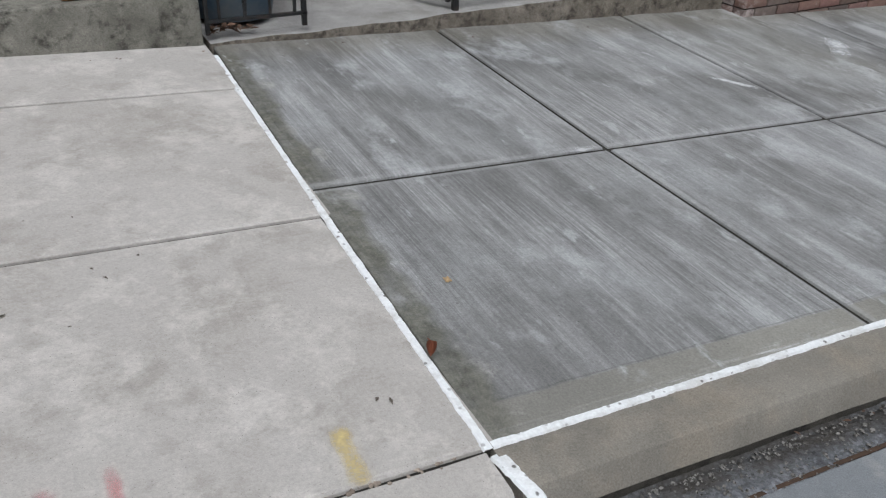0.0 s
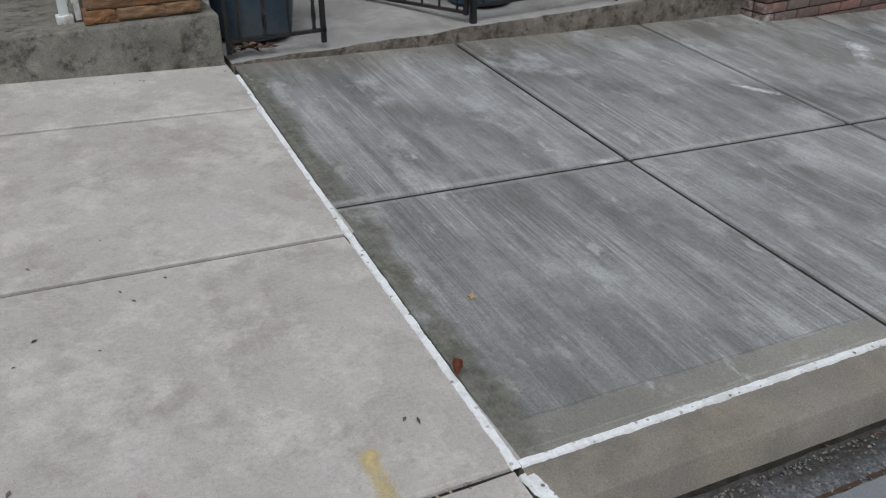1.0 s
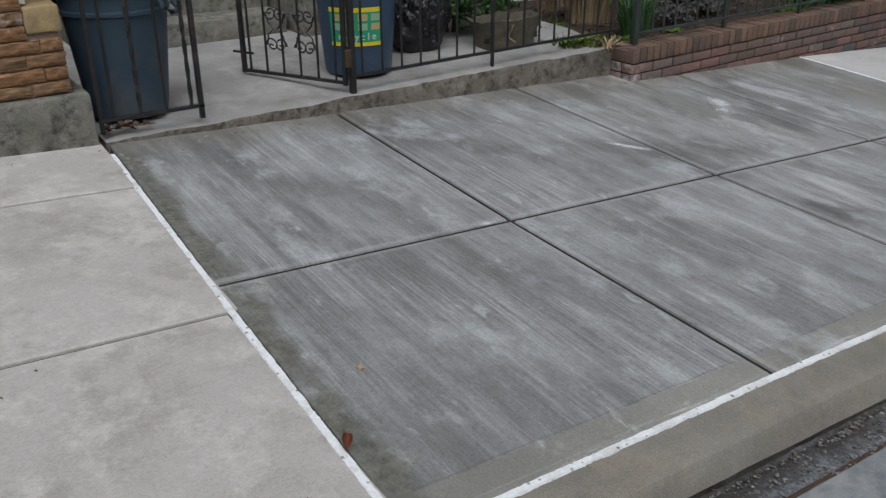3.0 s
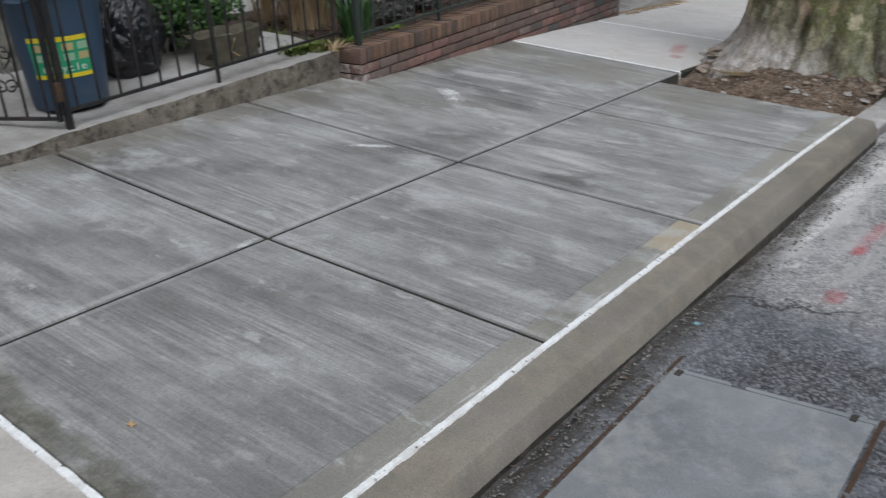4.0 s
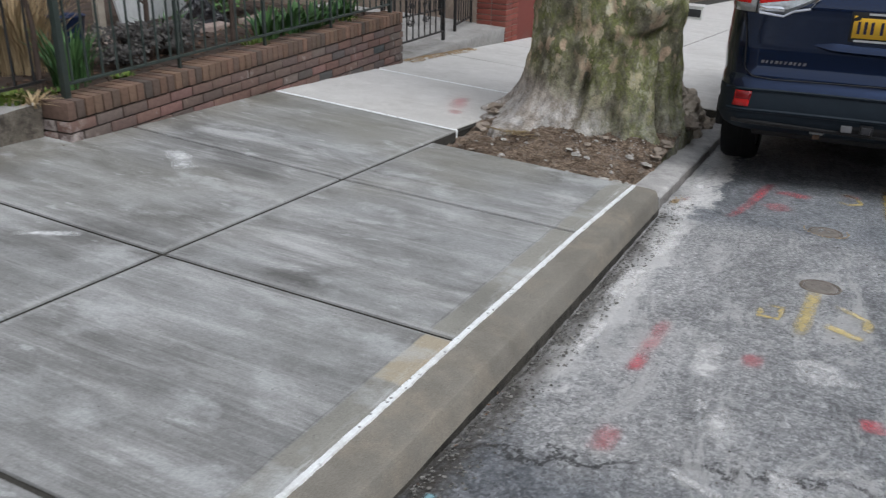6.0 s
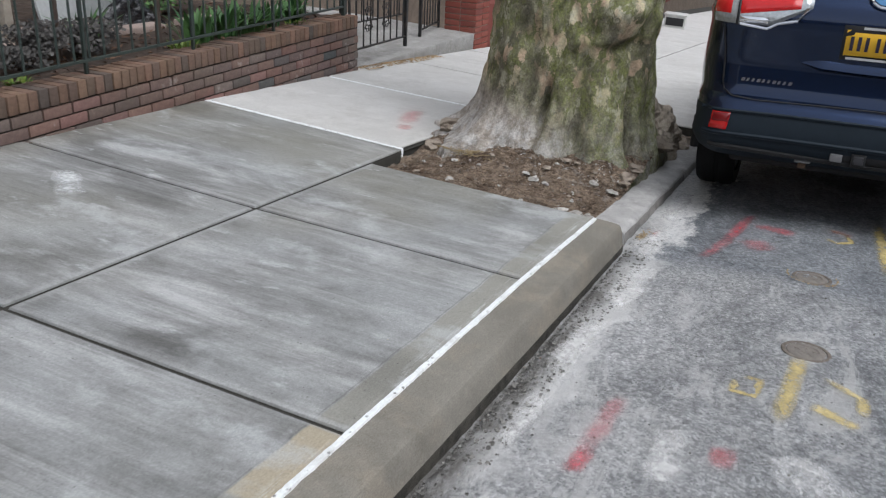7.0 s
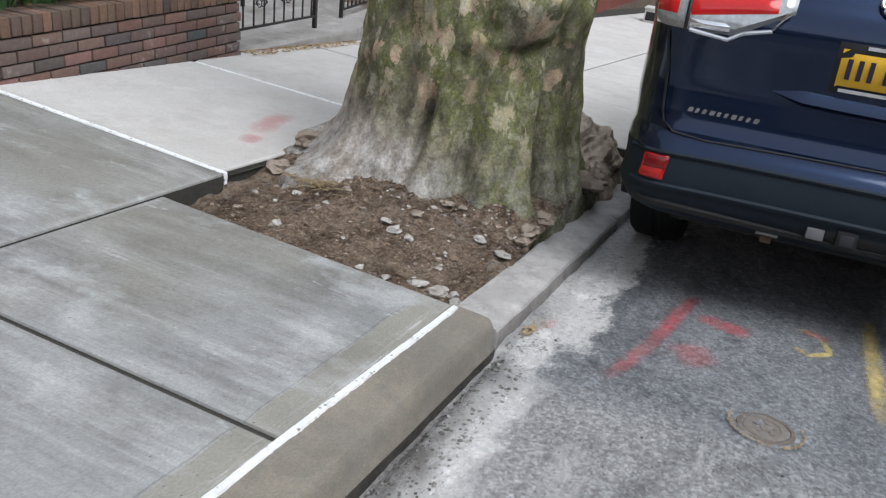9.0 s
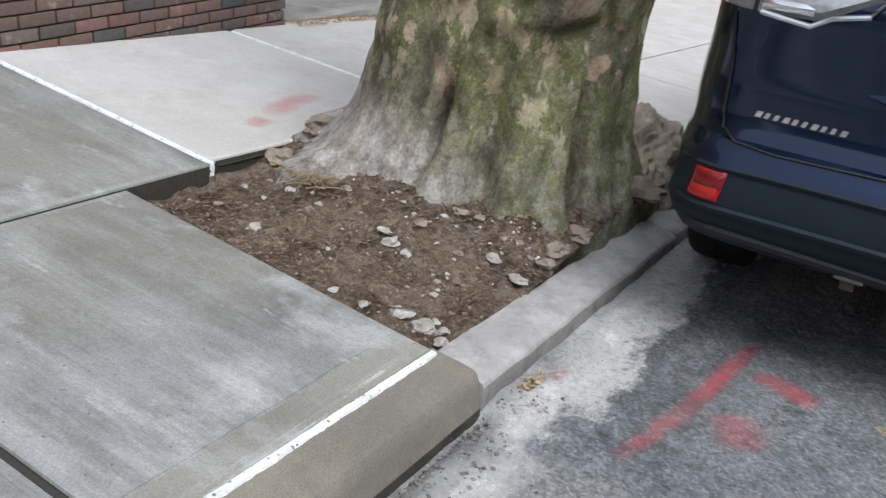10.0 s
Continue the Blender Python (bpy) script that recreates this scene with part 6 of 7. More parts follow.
solid("garden_post", boxbm(-0.03, 0.03, -0.03, 0.03, -0.1, 1.3, 0.006, 0.003, 3), make_plain("weathered_pale_wood", (0.34, 0.30, 0.25), 0.85, 0.0, 0.5, 18, 0.4, dirt=(0.20, 0.17, 0.14)), stand(4.83, 3.92, bed_z(4.83, 3.92)), "weathered pale wooden post in the garden", "post")
bm = bmesh.new()
rows = []
for i in range(15):
    u = i / 14
    rows.append([bm.verts.new((0.62 * (u - 0.5), 0.10 * (v - 0.5) + 0.03 * noise.noise((u * 5, v * 5, 2)), (0.05 + 0.26 * (1 - abs(2 * u - 0.75)) + 0.05 * noise.noise((u * 6, v * 6, 0))) * (1 - abs(2 * v - 1)) ** 0.6)) for v in [j / 10 for j in range(11)]])
for r0, r1 in zip(rows, rows[1:]):
    for k in range(10):
        bm.faces.new((r0[k], r0[k + 1], r1[k + 1], r1[k]))
solid("tarpaulin", bm, BAG, stand(5.98, 3.95, bed_z(5.98, 3.95) - 0.01, -12), "crumpled black plastic sheet heaped in the garden", "tarpaulin", sharp=25)

# broken planter on the areaway floor
planter = thing("planter", stand(2.80, 3.30, 0.185, 4), "chipped weathered stone planter with bare soil", "planter")
PLANTER_STONE = make_concrete("mossy_stone", (0.075, 0.070, 0.048), (0.145, 0.132, 0.095), (0.06, 0.06, 0.045), 0.8, 0.5, 4.0, 0.8)
bm = bmesh.new()
rows = []
for (hx, hy, z) in ((0.20, 0.10, 0.0), (0.205, 0.105, 0.09), (0.215, 0.112, 0.10), (0.225, 0.115, 0.13), (0.26, 0.14, 0.20), (0.245, 0.125, 0.20), (0.21, 0.10, 0.12)):
    ring = []
    for k in range(40):
        a = math.tau * k / 40
        c, s = math.cos(a), math.sin(a)
        q = (abs(c) ** 5 + abs(s) ** 5) ** (-1 / 5)
        chip = 0.03 * noise.noise((c * 2, s * 2, 3)) if z > 0.18 else 0.0
        ring.append(bm.verts.new((hx * c * q + 0.006 * noise.noise((c * 6, s * 6, z * 9)), hy * s * q, z + chip)))
    rows.append(ring)
for s, t in zip(rows, rows[1:]):
    for k in range(40):
        bm.faces.new((s[k], s[(k + 1) % 40], t[(k + 1) % 40], t[k]))
bm.faces.new(rows[0])
part("pot", bm, PLANTER_STONE, planter)
part("soil", boxbm(-0.2, 0.2, -0.09, 0.09, 0.06, 0.135, 0.0, 0.01, 4), GARDEN_SOIL, planter)
bm = tube(bmesh.new(), [(-0.06, -0.10, 0.20), (-0.05, -0.135, 0.17), (-0.09, -0.13, 0.10), (-0.03, -0.135, 0.06)], 0.006, 6)
part("root", bm, DRY, planter, "pale root hanging over the rim")

# heaved root mass between the trunk and the kerb
for i, (x, y, r, h) in enumerate(((7.05, 0.28, 0.42, 0.30), (6.95, 1.05, 0.36, 0.24), (7.45, 0.6, 0.4, 0.26))):
    bm = bmesh.new()
    bmesh.ops.create_icosphere(bm, subdivisions=5, radius=1.0)
    for v in bm.verts:
        d = v.co.normalized()
        k = 1 + 0.22 * noise.noise(d * 2 + Vector((i * 7, 0, 0))) + 0.16 * abs(noise.noise(d * 6 + Vector((0, i * 3, 0)))) + 0.07 * noise.noise(d * 15)
        v.co = Vector((d.x * r * k, d.y * r * 0.62 * k, d.z * h * k))
    solid("root_mound", bm, make_concrete("earthy_roots", (0.25, 0.21, 0.165), (0.44, 0.385, 0.32), (0.11, 0.085, 0.06), 0.7, 0.5, 3.0, 0.9, speck=0.8), Matrix.Translation((x, y, pit_z(x, y) - 0.02)), "gnarled earthy mound of roots and clods beside the trunk", "roots", "root mounds", sharp=0)

# ---- litter, stones and small things ----
def scatter_leaves(name, n, place, size, mat, label, seed, category="leaf litter"):
    """Loose dead leaves or chips, one mesh of stuff."""
    rnd = random.Random(seed)
    bm = bmesh.new()
    for _ in range(n):
        p = Vector(place(rnd))
        a, tilt = rnd.uniform(0, math.tau), rnd.uniform(-0.5, 0.5)
        u = Vector((math.cos(a), math.sin(a), tilt * 0.6)) * size * rnd.uniform(0.5, 1.3)
        w = Vector((-math.sin(a), math.cos(a), rnd.uniform(-0.4, 0.4))) * size * rnd.uniform(0.25, 0.5)
        vs = [bm.verts.new(p - u), bm.verts.new(p + w + Vector((0, 0, 0.3 * size))), bm.verts.new(p + u), bm.verts.new(p - w + Vector((0, 0, 0.15 * size)))]
        bm.faces.new(vs)
    return solid(name, bm, mat, Matrix(), label, category, kind="stuff", sharp=0)


def in_bed(rnd):
    x, y = rnd.uniform(3.5, 7.4), rnd.uniform(3.0, 4.4)
    return x, y, bed_z(x, y) + 0.008


def rock_bm(size, seed, flat=0.6):
    bm = bmesh.new()
    bmesh.ops.create_icosphere(bm, subdivisions=2 if size < 0.03 else 3, radius=size)
    for v in bm.verts:
        d = v.co.normalized()
        v.co = d * size * (1 + 0.8 * noise.noise(d * 1.3 + Vector((seed, 0, 0))) + 0.22 * noise.noise(d * 3.5 + Vector((0, seed, 0))) + 0.09 * noise.noise(d * 9 + Vector((seed, seed, 0))))
        v.co.z *= flat
        if v.co.z < -0.3 * size * flat:
            v.co.z = -0.3 * size * flat
    return bm


scatter_leaves("dead_leaves", 900, in_bed, 0.030, LITTER, "dead brown leaves over the garden soil", 1)
scatter_leaves("dead_leaves", 30, lambda r: (0.12 + 0.22 * r.random() ** 1.5, 2.88 + r.uniform(-0.04, 0.05), 0.070 + r.uniform(0, 0.02)), 0.03, LITTER, "heap of dead brown leaves by the bin", 2)
STONE = make_concrete("pale_broken_stone", (0.30, 0.28, 0.25), (0.45, 0.43, 0.40), (0.2, 0.18, 0.16), 0.4, 0.2, 3.0, 0.5)
EARTHY = make_concrete("earthy_stone", (0.20, 0.165, 0.13), (0.33, 0.28, 0.23), (0.12, 0.09, 0.07), 0.5, 0.2, 3.0, 0.6)
rnd = random.Random(11)
stones = [(5.21, 0.93, 0.026, STONE), (5.12, 0.24, 0.032, STONE), (5.10, 0.14, 0.035, STONE), (5.19, 0.15, 0.02, STONE), (5.43, 0.50, 0.028, STONE), (5.46, 0.56, 0.024, STONE), (5.40, 0.42, 0.02, STONE), (5.06, 0.05, 0.022, STONE),
          (5.62, 0.20, 0.028, STONE), (5.58, 0.08, 0.03, STONE), (5.82, 0.06, 0.04, EARTHY), (5.98, 0.05, 0.045, EARTHY), (5.72, 0.05, 0.03, EARTHY), (5.95, 1.29, 0.06, EARTHY), (5.72, 1.28, 0.05, EARTHY), (6.05, 1.30, 0.08, EARTHY)]
for _ in range(40):
    stones.append((rnd.uniform(6.55, 7.6), rnd.choice((rnd.uniform(0.04, 0.25), rnd.uniform(1.05, 1.32))), rnd.uniform(0.035, 0.10), EARTHY))
for _ in range(34):
    x, y = rnd.uniform(5.02, 6.3), rnd.uniform(0.06, 1.30)
    if math.hypot(x - TREE.x, y - TREE.y) > 0.75 and not (x < 5.47 and y > 1.28):
        stones.append((x, y, rnd.uniform(0.008, 0.02), rnd.choice((STONE, EARTHY))))
for i in range(22):
    a, d = math.radians(rnd.gauss(205, 22)), rnd.uniform(0.62, 0.66 + 0.3 * rnd.random() ** 2)
    x, y = TREE.x + d * math.cos(a), TREE.y + d * math.sin(a)
    if y > 0.06:
        stones.append((x, y, 0.009 + 0.020 * rnd.random() ** 2, STONE if i % 3 == 0 else EARTHY))
for i, (x, y, s, mt) in enumerate(stones):
    solid("stone", rock_bm(s, i * 1.7, rnd.uniform(0.4, 0.65)), mt, Matrix.Translation((x, y, pit_z(x, y) + 0.3 * s)) @ pose(0, 0, 0, rnd.uniform(-12, 12), rnd.uniform(-12, 12), rnd.uniform(0, 360)),
          "pale broken stone on the soil of the tree pit" if mt is STONE else "earthy brown stone at the roots of the tree", "stone", "stones in the tree pit", sharp=35)


def in_pit(rnd):
    x, y = rnd.uniform(5.02, 7.9), rnd.uniform(0.05, 1.31)
    return x, y, pit_z(x, y) + 0.003


scatter_leaves("soil_crumbs", 6500, in_pit, 0.0085, leaf_mat("soil_crumbs", (0.09, 0.065, 0.045), (0.33, 0.26, 0.20), 0.9), "crumbs, chips and bits of bark on the soil", 3, "crumbs")


def twigs(n, place, length, mat, label, seed):
    rnd = random.Random(seed)
    bm = bmesh.new()
    for _ in range(n):
        p = Vector(place(rnd))
        a = rnd.uniform(0, math.tau)
        d = Vector((math.cos(a), math.sin(a), rnd.uniform(-0.08, 0.15))) * length * rnd.uniform(0.4, 1.2)
        tube(bm, [p, p + d * 0.5 + Vector((rnd.uniform(-1, 1), rnd.uniform(-1, 1), 0.5)) * length * 0.12, p + d], 0.0022, 4, False)
    return solid("twigs", bm, mat, Matrix(), label, "twigs", kind="stuff", sharp=0)


twigs(420, in_pit, 0.09, make_plain("dry_twigs", (0.16, 0.11, 0.075), 0.9), "dry twigs and rootlets on the soil", 4)
twigs(70, lambda r: (5.62 + r.gauss(0, 0.06), 1.02 + r.gauss(0, 0.08), pit_z(5.62, 1.02) + 0.015), 0.10, make_plain("straw", (0.30, 0.23, 0.13), 0.9), "tuft of dry straw at the roots", 5)


def gravel(n, place, s0, s1, mat, label, seed):
    rnd = random.Random(seed)
    bm = bmesh.new()
    for _ in range(n):
        p = Vector(place(rnd))
        s = rnd.uniform(s0, s1)
        r = bmesh.ops.create_icosphere(bm, subdivisions=1, radius=s)["verts"]
        k = Vector((rnd.uniform(0.7, 1.3), rnd.uniform(0.7, 1.3), rnd.uniform(0.4, 0.8)))
        for v in r:
            v.co = Vector((v.co.x * k.x, v.co.y * k.y, v.co.z * k.z)) + p + noise.noise_vector(v.co * 90 + p) * s * 0.25
    return solid("gravel", bm, mat, Matrix(), label, "gravel", kind="stuff", sharp=30)


def in_gutter(rnd):
    x, y = rnd.uniform(-0.6, 5.2), -0.175 - 0.14 * rnd.random() ** 1.7
    return x, y, road_z(x, y) + 0.002


CLOD = leaf_mat("soil_clods", (0.085, 0.058, 0.040), (0.27, 0.20, 0.15), 0.95)
MORTAR_CHIP = leaf_mat("mortar_chips", (0.36, 0.335, 0.30), (0.55, 0.53, 0.50), 0.9)
gravel(1800, lambda r: (lambda p: (p[0], p[1], p[2] - 0.004))(in_pit(r)), 0.003, 0.011, CLOD, "crumbled clods of soil in the tree pit", 21)
gravel(90, lambda r: (lambda p: (p[0], p[1], p[2] - 0.006))(in_pit(r)), 0.012, 0.026, CLOD, "larger clods of soil in the tree pit", 23)
gravel(110, lambda r: (lambda a, d: (lambda x, y: (x, y, pit_z(x, y) + 0.001))(TREE.x + d * math.cos(a), min(1.30, max(0.05, TREE.y + d * math.sin(a)))))(math.radians(r.gauss(205, 24)), 0.66 + 0.35 * r.random() ** 1.6), 0.002, 0.009, MORTAR_CHIP, "pale chips of mortar round the foot of the trunk", 22)
GRIT = leaf_mat("grit", (0.030, 0.027, 0.023), (0.26, 0.25, 0.23), 0.9)
gravel(2600, in_gutter, 0.0015, 0.0075, GRIT, "loose grit in the gutter", 6)
gravel(420, lambda r: (lambda x, y: (x, y, road_z(x, y) + 0.001))(r.uniform(0.2, 6.0), r.uniform(-1.7, -0.3)), 0.0015, 0.005, GRIT, "loose grit on the asphalt", 7)
gravel(90, lambda r: (lambda f: (-0.02 - 1.2 * f, 0.008 + r.uniform(-0.014, 0.014), -0.006))(r.random()), 0.003, 0.009, EARTHY, "crumbled stone in the broken kerb joint", 8)
scatter_leaves("dead_leaves", 46, lambda r: (5.18 + r.gauss(0, 0.05), -0.205 + r.gauss(0, 0.012), road_z(5.2, -0.2) + 0.01), 0.012, DRY, "small drift of straw-coloured debris by the kerb", 9)
scatter_leaves("dead_leaves", 40, lambda r: (lambda x: (x, -0.19 + r.gauss(0, 0.012), road_z(x, -0.19) + 0.006))(r.uniform(0.8, 4.8)), 0.010, LITTER, "bits of dead leaf along the gutter", 10)
scatter_leaves("dead_leaves", 460, lambda r: (lambda x: (x, 3.0 - 0.14 * r.random() ** 2, pave_z(x, 2.95) + 0.007))(7.65 + 1.6 * r.random()), 0.018, leaf_mat("tan_leaves", (0.30, 0.20, 0.10), (0.42, 0.30, 0.17), 0.8), "drift of tan leaves along the far ledge", 12)
scatter_leaves("dead_leaves", 26, lambda r: (lambda x, y: (x, y, pave_z(x, y) + 0.004))(r.uniform(-1.2, 5.2), 2.74 - 0.06 * r.random()), 0.010, LITTER, "bits of dead leaf along the foot of the wall", 13)
scatter_leaves("chips", 60, lambda r: (lambda x, y: (x, y, pave_z(x, y) + 0.002))(r.uniform(0.15, 4.8), r.uniform(0.2, 2.7)), 0.0045, leaf_mat("chips", (0.05, 0.045, 0.04), (0.4, 0.36, 0.3), 0.9), "specks and chips on the new concrete", 14, "specks")
scatter_leaves("chips", 30, lambda r: (lambda x, y: (x, y, 0.003))(r.uniform(-1.5, -0.1), r.uniform(0.2, 2.7)), 0.010, leaf_mat("dark_chips", (0.06, 0.05, 0.04), (0.15, 0.12, 0.1), 0.9), "dark specks and leaf bits on the old pavement", 15, "specks")

leaf = thing("dead_leaf", Matrix.Translation((0.018, 0.352, 0.004)) @ pose(0, 0, 0, 0, 0, 60), "curled russet dead leaf on the white line", "leaf")
bm = bmesh.new()
g = []
for i in range(9):
    u = i / 8
    w = 0.017 * math.sin(math.pi * min(1, u * 1.02)) ** 0.7 + 0.001
    g.append([bm.verts.new((0.062 * (u - 0.5), w * 0.75 * s, 0.012 + 0.022 * (s * s) * math.sin(math.pi * u) + 0.02 * abs(u - 0.4))) for s in (-1, -0.5, 0, 0.5, 1)])
for s, t in zip(g, g[1:]):
    for k in range(4):
        bm.faces.new((s[k], s[k + 1], t[k + 1], t[k]))
RUSSET = make_plain("russet_leaf", (0.14, 0.045, 0.022), 0.7, 0.0, 0.4, 60, 0.3)
part("blade", bm, RUSSET, leaf, sharp=0)
part("stalk", tube(bmesh.new(), [(0.035, 0, 0.014), (0.055, 0.004, 0.006), (0.07, 0.012, 0.002)], 0.0015, 5), RUSSET, leaf)
solid("pebble", rock_bm(0.011, 3.0, 0.7), make_plain("tan_pebble", (0.40, 0.28, 0.15), 0.8), Matrix.Translation((0.228, 0.658, 0.004)), "small tan pebble on the new concrete", "pebble")

# ---- covers and paint on the road ----
cover = thing("utility_cover", Matrix.Translation((0, 0, 0)), "grey concrete utility cover slab in a rusty iron frame", "utility cover")


def road_quad(x0, x1, y0, y1, lift, thick, skew=0.0, bevel=0.0):
    bm = bmesh.new()
    box(bm, x0, x1, y0, y1, -thick, 0.0, bevel)
    for v in bm.verts:
        v.co.x += skew * (v.co.y - y0)
        v.co.z += road_z(v.co.x, v.co.y) + lift
    return bm


part("slab", road_quad(0.30, 1.585, -0.895, -0.310, 0.006, 0.05, -0.11, 0.004), PLATE_STEEL, cover)
part("frame", road_quad(0.26, 1.63, -0.305, -0.293, 0.002, 0.05, -0.11), RUST, cover, "rusty frame edge")
part("frame", road_quad(0.26, 1.63, -0.917, -0.903, 0.002, 0.05, -0.11), RUST, cover, "rusty frame edge")
part("frame", road_quad(1.592, 1.612, -0.90, -0.31, 0.004, 0.05, -0.11), PLATE_STEEL, cover)
for x, y in ((1.50, -0.345), (1.565, -0.85)):
    part("lifting_hole", road_quad(x, x + 0.035, y, y + 0.02, 0.009, 0.006), BED, cover)


def valve_cap(x, y, r, label):
    t = thing("valve_cover", Matrix.Translation((x, y, road_z(x, y) - 0.003)) @ pose(0, 0, 0, -1.5, 0, 0), label, "valve cover", "valve covers in the road")
    part("ring", lathe(bmesh.new(), [(r * 1.0, -0.02), (r * 1.25, 0.0), (r * 1.22, 0.003), (r * 1.06, 0.004), (r * 1.02, 0.001)], 40), DIRTY_RING, t, "rusty iron ring")
    lid = part("lid", lathe(bmesh.new(), [(0.001, 0.004), (r * 0.25, 0.004), (r * 0.27, 0.002), (r * 0.62, 0.002), (r * 0.64, 0.005), (r * 0.9, 0.005), (r * 0.98, 0.002), (r * 0.99, -0.02)], 40), CAST, t)
    for k in range(5):
        bm = boxbm(r * 0.32, r * 0.58, -0.006, 0.006, 0.001, 0.0045)
        bmesh.ops.rotate(bm, verts=bm.verts[:], cent=(0, 0, 0), matrix=Matrix.Rotation(k * math.tau / 5, 3, "Z"))
        part("lug", bm, CAST, lid)
    return t


valve_cap(4.10, -1.065, 0.072, "round cast iron valve cover in the asphalt")
valve_cap(4.96, -1.035, 0.070, "round cast iron valve cover ringed with dry straw")
scatter_leaves("dead_leaves", 70, lambda r: (lambda a: (4.96 + 0.11 * math.cos(a), -1.035 + 0.11 * math.sin(a), road_z(4.96, -1.0) + 0.006))(r.uniform(1.5, 5.0) + r.gauss(0, 0.1)), 0.009, DRY, "straw-coloured debris round a valve cover", 16)


def stroke(pts, width, mat, label, on_road=True, lift=0.005, category="paint mark"):
    """A paint stroke that lies on the ground along points."""
    pts = [Vector((x, y, 0)) for x, y in pts]
    dense = []
    for a, b in zip(pts, pts[1:]):
        n = max(2, round((b - a).length / 0.03))
        dense += [a.lerp(b, i / n) for i in range(n)]
    dense.append(pts[-1])
    mid = sum(pts, Vector()) / len(pts)
    d = (pts[-1] - pts[0]).normalized()
    m = Matrix.Translation((mid.x, mid.y, 0)) @ Matrix.Rotation(math.atan2(d.y, d.x), 4, "Z")
    inv = m.inverted()
    bm = bmesh.new()
    rows = []
    uv = bm.loops.layers.uv.new("UVMap")
    for i, p in enumerate(dense):
        t = (dense[min(i + 1, len(dense) - 1)] - dense[max(i - 1, 0)]).normalized()
        s = Vector((-t.y, t.x, 0)) * width / 2
        rows.append([])
        for f in (-1, -0.33, 0.33, 1):
            q = p + s * f
            q.z = (road_z(q.x, q.y) if on_road else pave_z(q.x, q.y)) + lift
            rows[-1].append(bm.verts.new(inv @ q))
    n = len(rows) - 1
    for i, (a, b) in enumerate(zip(rows, rows[1:])):
        for k in range(3):
            f = bm.faces.new((a[k], a[k + 1], b[k + 1], b[k]))
            for lp, co in zip(f.loops, ((i, k), (i, k + 1), (i + 1, k + 1), (i + 1, k))):
                lp[uv].uv = (co[0] / n, (0.0, 0.335, 0.665, 1.0)[co[1]])
    ob = solid("paint_mark", bm, mat, m, label, category, "marks on the ground", sharp=0)
    ob.visible_shadow = False
    return ob


RED, YEL, PALE = "red spray paint stroke on the asphalt", "worn yellow spray paint stroke on the asphalt", "pale cement stain on the asphalt"
stroke([(5.30, -0.60), (5.95, -0.665)], 0.085, PAINT_RED, RED)
stroke([(4.95, -0.53), (5.42, -0.62)], 0.09, PAINT_PINK, "faded " + RED)
stroke([(5.72, -0.70), (5.62, -0.93)], 0.13, PAINT_RED, RED)
stroke([(5.42, -0.70), (5.24, -0.82)], 0.20, PAINT_PINK, "faded " + RED)
stroke([(5.84, -1.08), (5.80, -1.20)], 0.09, PAINT_RED, RED)
stroke([(5.22, -0.24), (5.34, -0.25)], 0.05, PAINT_PINK, "faded " + RED)
stroke([(3.42, -0.545), (3.22, -0.53)], 0.09, PAINT_PINK, RED)
stroke([(3.30, -0.54), (3.02, -0.525)], 0.10, PAINT_PINK, "faded " + RED)
stroke([(3.08, -0.53), (2.90, -0.522)], 0.08, PAINT_RED, RED)
stroke([(3.25, -0.89), (3.11, -0.90)], 0.10, PAINT_PINK, RED)
stroke([(2.52, -0.57), (2.32, -0.57)], 0.11, PAINT_PINK, "faded " + RED)
stroke([(2.95, -1.28), (2.85, -1.30)], 0.1, PAINT_RED, RED)
stroke([(4.02, -1.05), (3.46, -1.02)], 0.085, PAINT_YELLOW, YEL)
stroke([(3.90, -1.12), (3.80, -1.26), (3.66, -1.27)], 0.06, PAINT_YELLOW, YEL)
stroke([(3.66, -1.10), (3.58, -1.26)], 0.08, PAINT_YELLOW, YEL)
stroke([(3.75, -0.86), (3.75, -0.94), (3.62, -0.93), (3.63, -0.86), (3.74, -0.86)], 0.045, PAINT_YELLOW, YEL)
stroke([(3.3, -1.05), (3.1, -1.2)], 0.25, PAINT_CHALK, PALE)
stroke([(6.22, -1.32), (5.20, -1.36)], 0.085, PAINT_YELLOW, YEL)
stroke([(5.86, -1.05), (5.80, -1.16), (5.68, -1.19), (5.60, -1.12), (5.66, -1.06)], 0.045, PAINT_YELLOW, YEL)
stroke([(2.85, -0.80), (2.55, -0.88)], 0.16, PAINT_CHALK, PALE)
stroke([(3.3, -0.72), (2.95, -0.76)], 0.14, PAINT_CHALK, PALE)
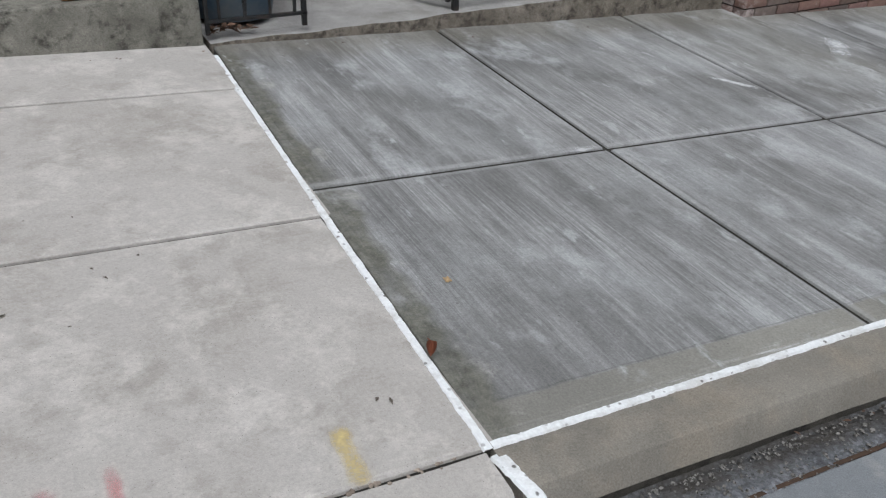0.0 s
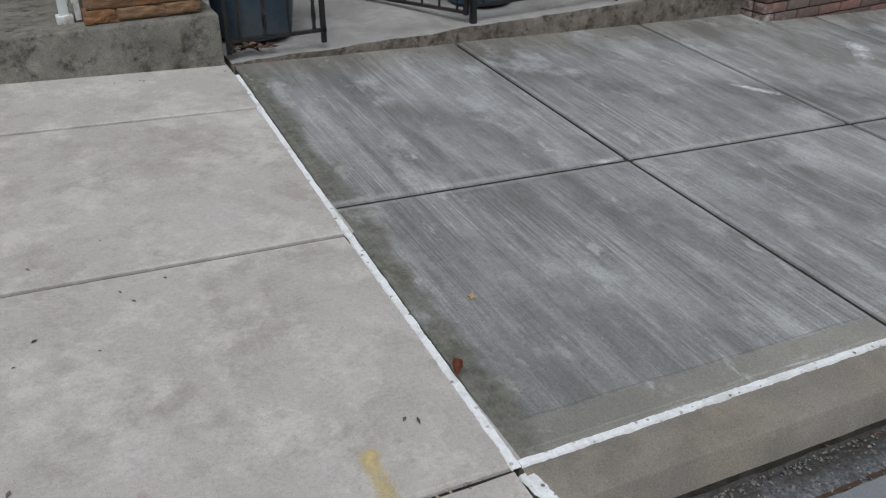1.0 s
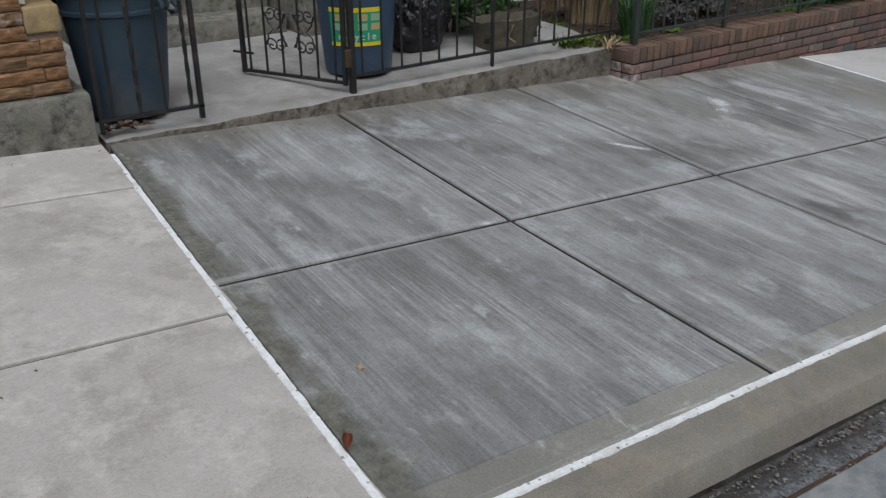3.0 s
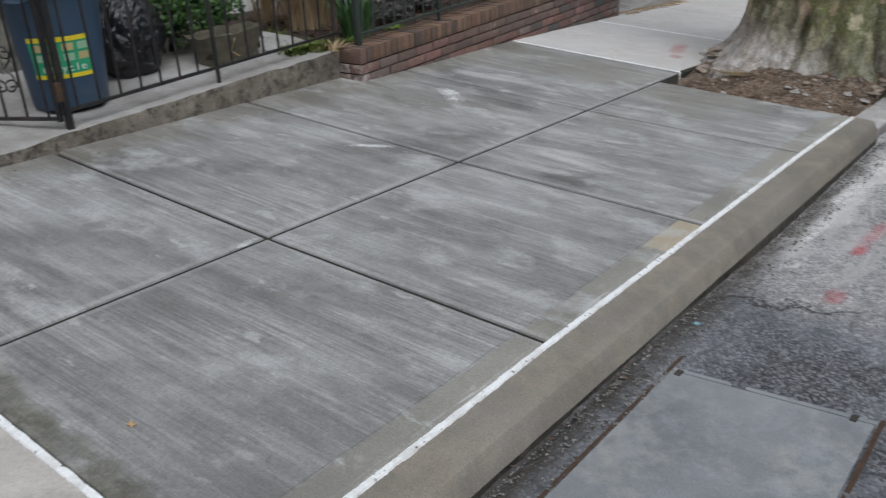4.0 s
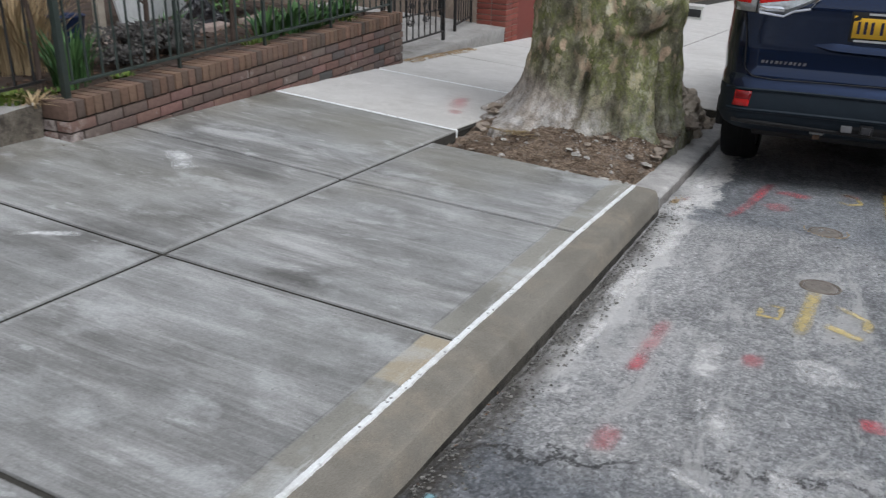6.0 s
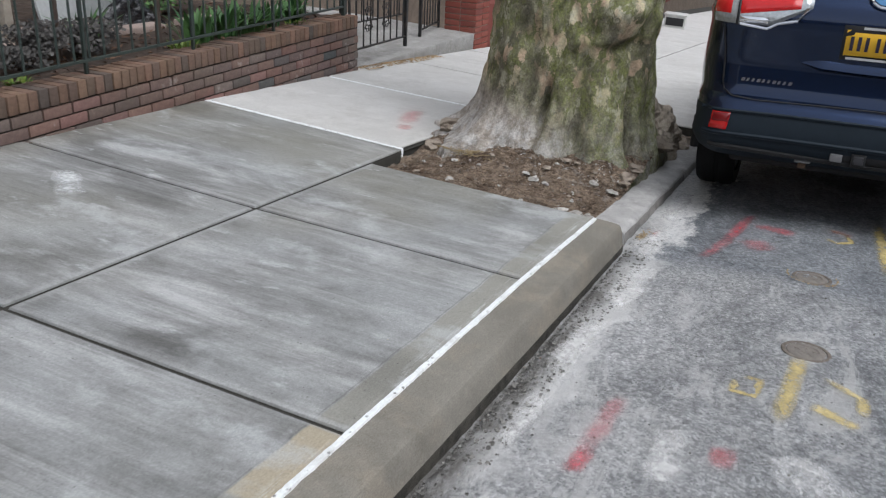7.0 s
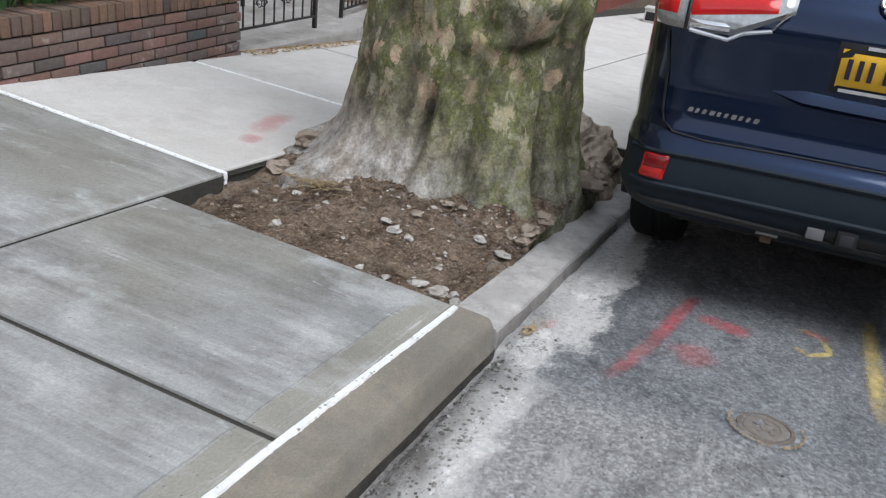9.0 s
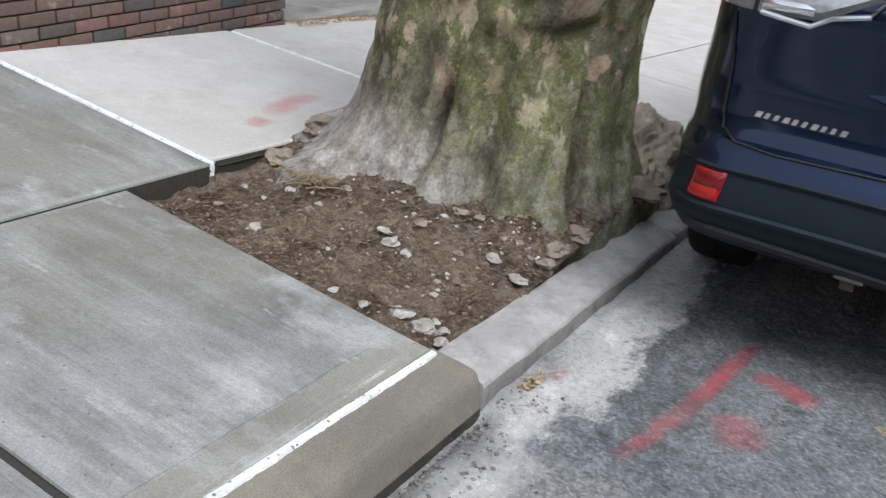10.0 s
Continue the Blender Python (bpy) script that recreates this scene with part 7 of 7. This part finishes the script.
stroke([(2.36, -0.72), (2.16, -1.15)], 0.07, PAINT_CHALK, PALE)
stroke([(2.5, -1.05), (2.3, -1.12)], 0.12, PAINT_CHALK, PALE)
stroke([(4.75, -0.33), (4.10, -0.32)], 0.17, PAINT_CHALK, PALE)
stroke([(4.05, -0.30), (3.45, -0.27)], 0.13, PAINT_CHALK, PALE)
stroke([(5.45, -0.26), (4.80, -0.27)], 0.16, PAINT_CHALK, PALE)
stroke([(6.3, -0.25), (5.5, -0.25)], 0.14, PAINT_CHALK, PALE)
stroke([(3.35, -0.30), (2.95, -0.30)], 0.10, PAINT_CHALK, PALE)
stroke([(1.90, -0.245), (1.86, -0.25)], 0.04, make_paint("blue_spot", (0.25, 0.45, 0.5), 0.6, 0.6), "small pale blue paint spot on the asphalt")
stroke([(-0.30, 0.20), (-0.315, 0.0)], 0.065, PAINT_YELLOW, "yellow paint mark on the old pavement", False, 0.003)
stroke([(-0.775, 0.26), (-0.78, 0.10)], 0.045, PAINT_PINK, "faded red paint mark on the old pavement", False, 0.003)
stroke([(-0.90, 0.24), (-0.93, 0.10)], 0.06, PAINT_PINK, "faded red paint mark on the old pavement", False, 0.003)
stroke([(6.55, 1.80), (6.02, 1.66)], 0.19, PAINT_ROSE, "faded red paint mark on the pale pavement", False, 0.003)
stroke([(6.02, 1.63), (5.84, 1.58)], 0.14, PAINT_ROSE, "faded red paint mark on the pale pavement", False, 0.003)
stroke([(2.38, 1.93), (2.46, 1.84), (2.56, 1.70)], 0.07, PAINT_WHITE, "whitish bloom on the new concrete", False, 0.003)
stroke([(3.75, 2.30), (3.50, 1.98)], 0.16, PAINT_WHITE, "whitish bloom on the new concrete", False, 0.003)
stroke([(1.28, 1.342), (1.12, 1.342)], 0.05, PAINT_WHITE, "whitish bloom at a joint of the new concrete", False, 0.003)

# ---- plumb: turn the whole street from its own surface to the level ----
for ob in list(scene.objects):
    if ob.parent is None and ob.type not in {"CAMERA", "LIGHT"}:
        ob.matrix_world = LEVEL @ ob.matrix_basis
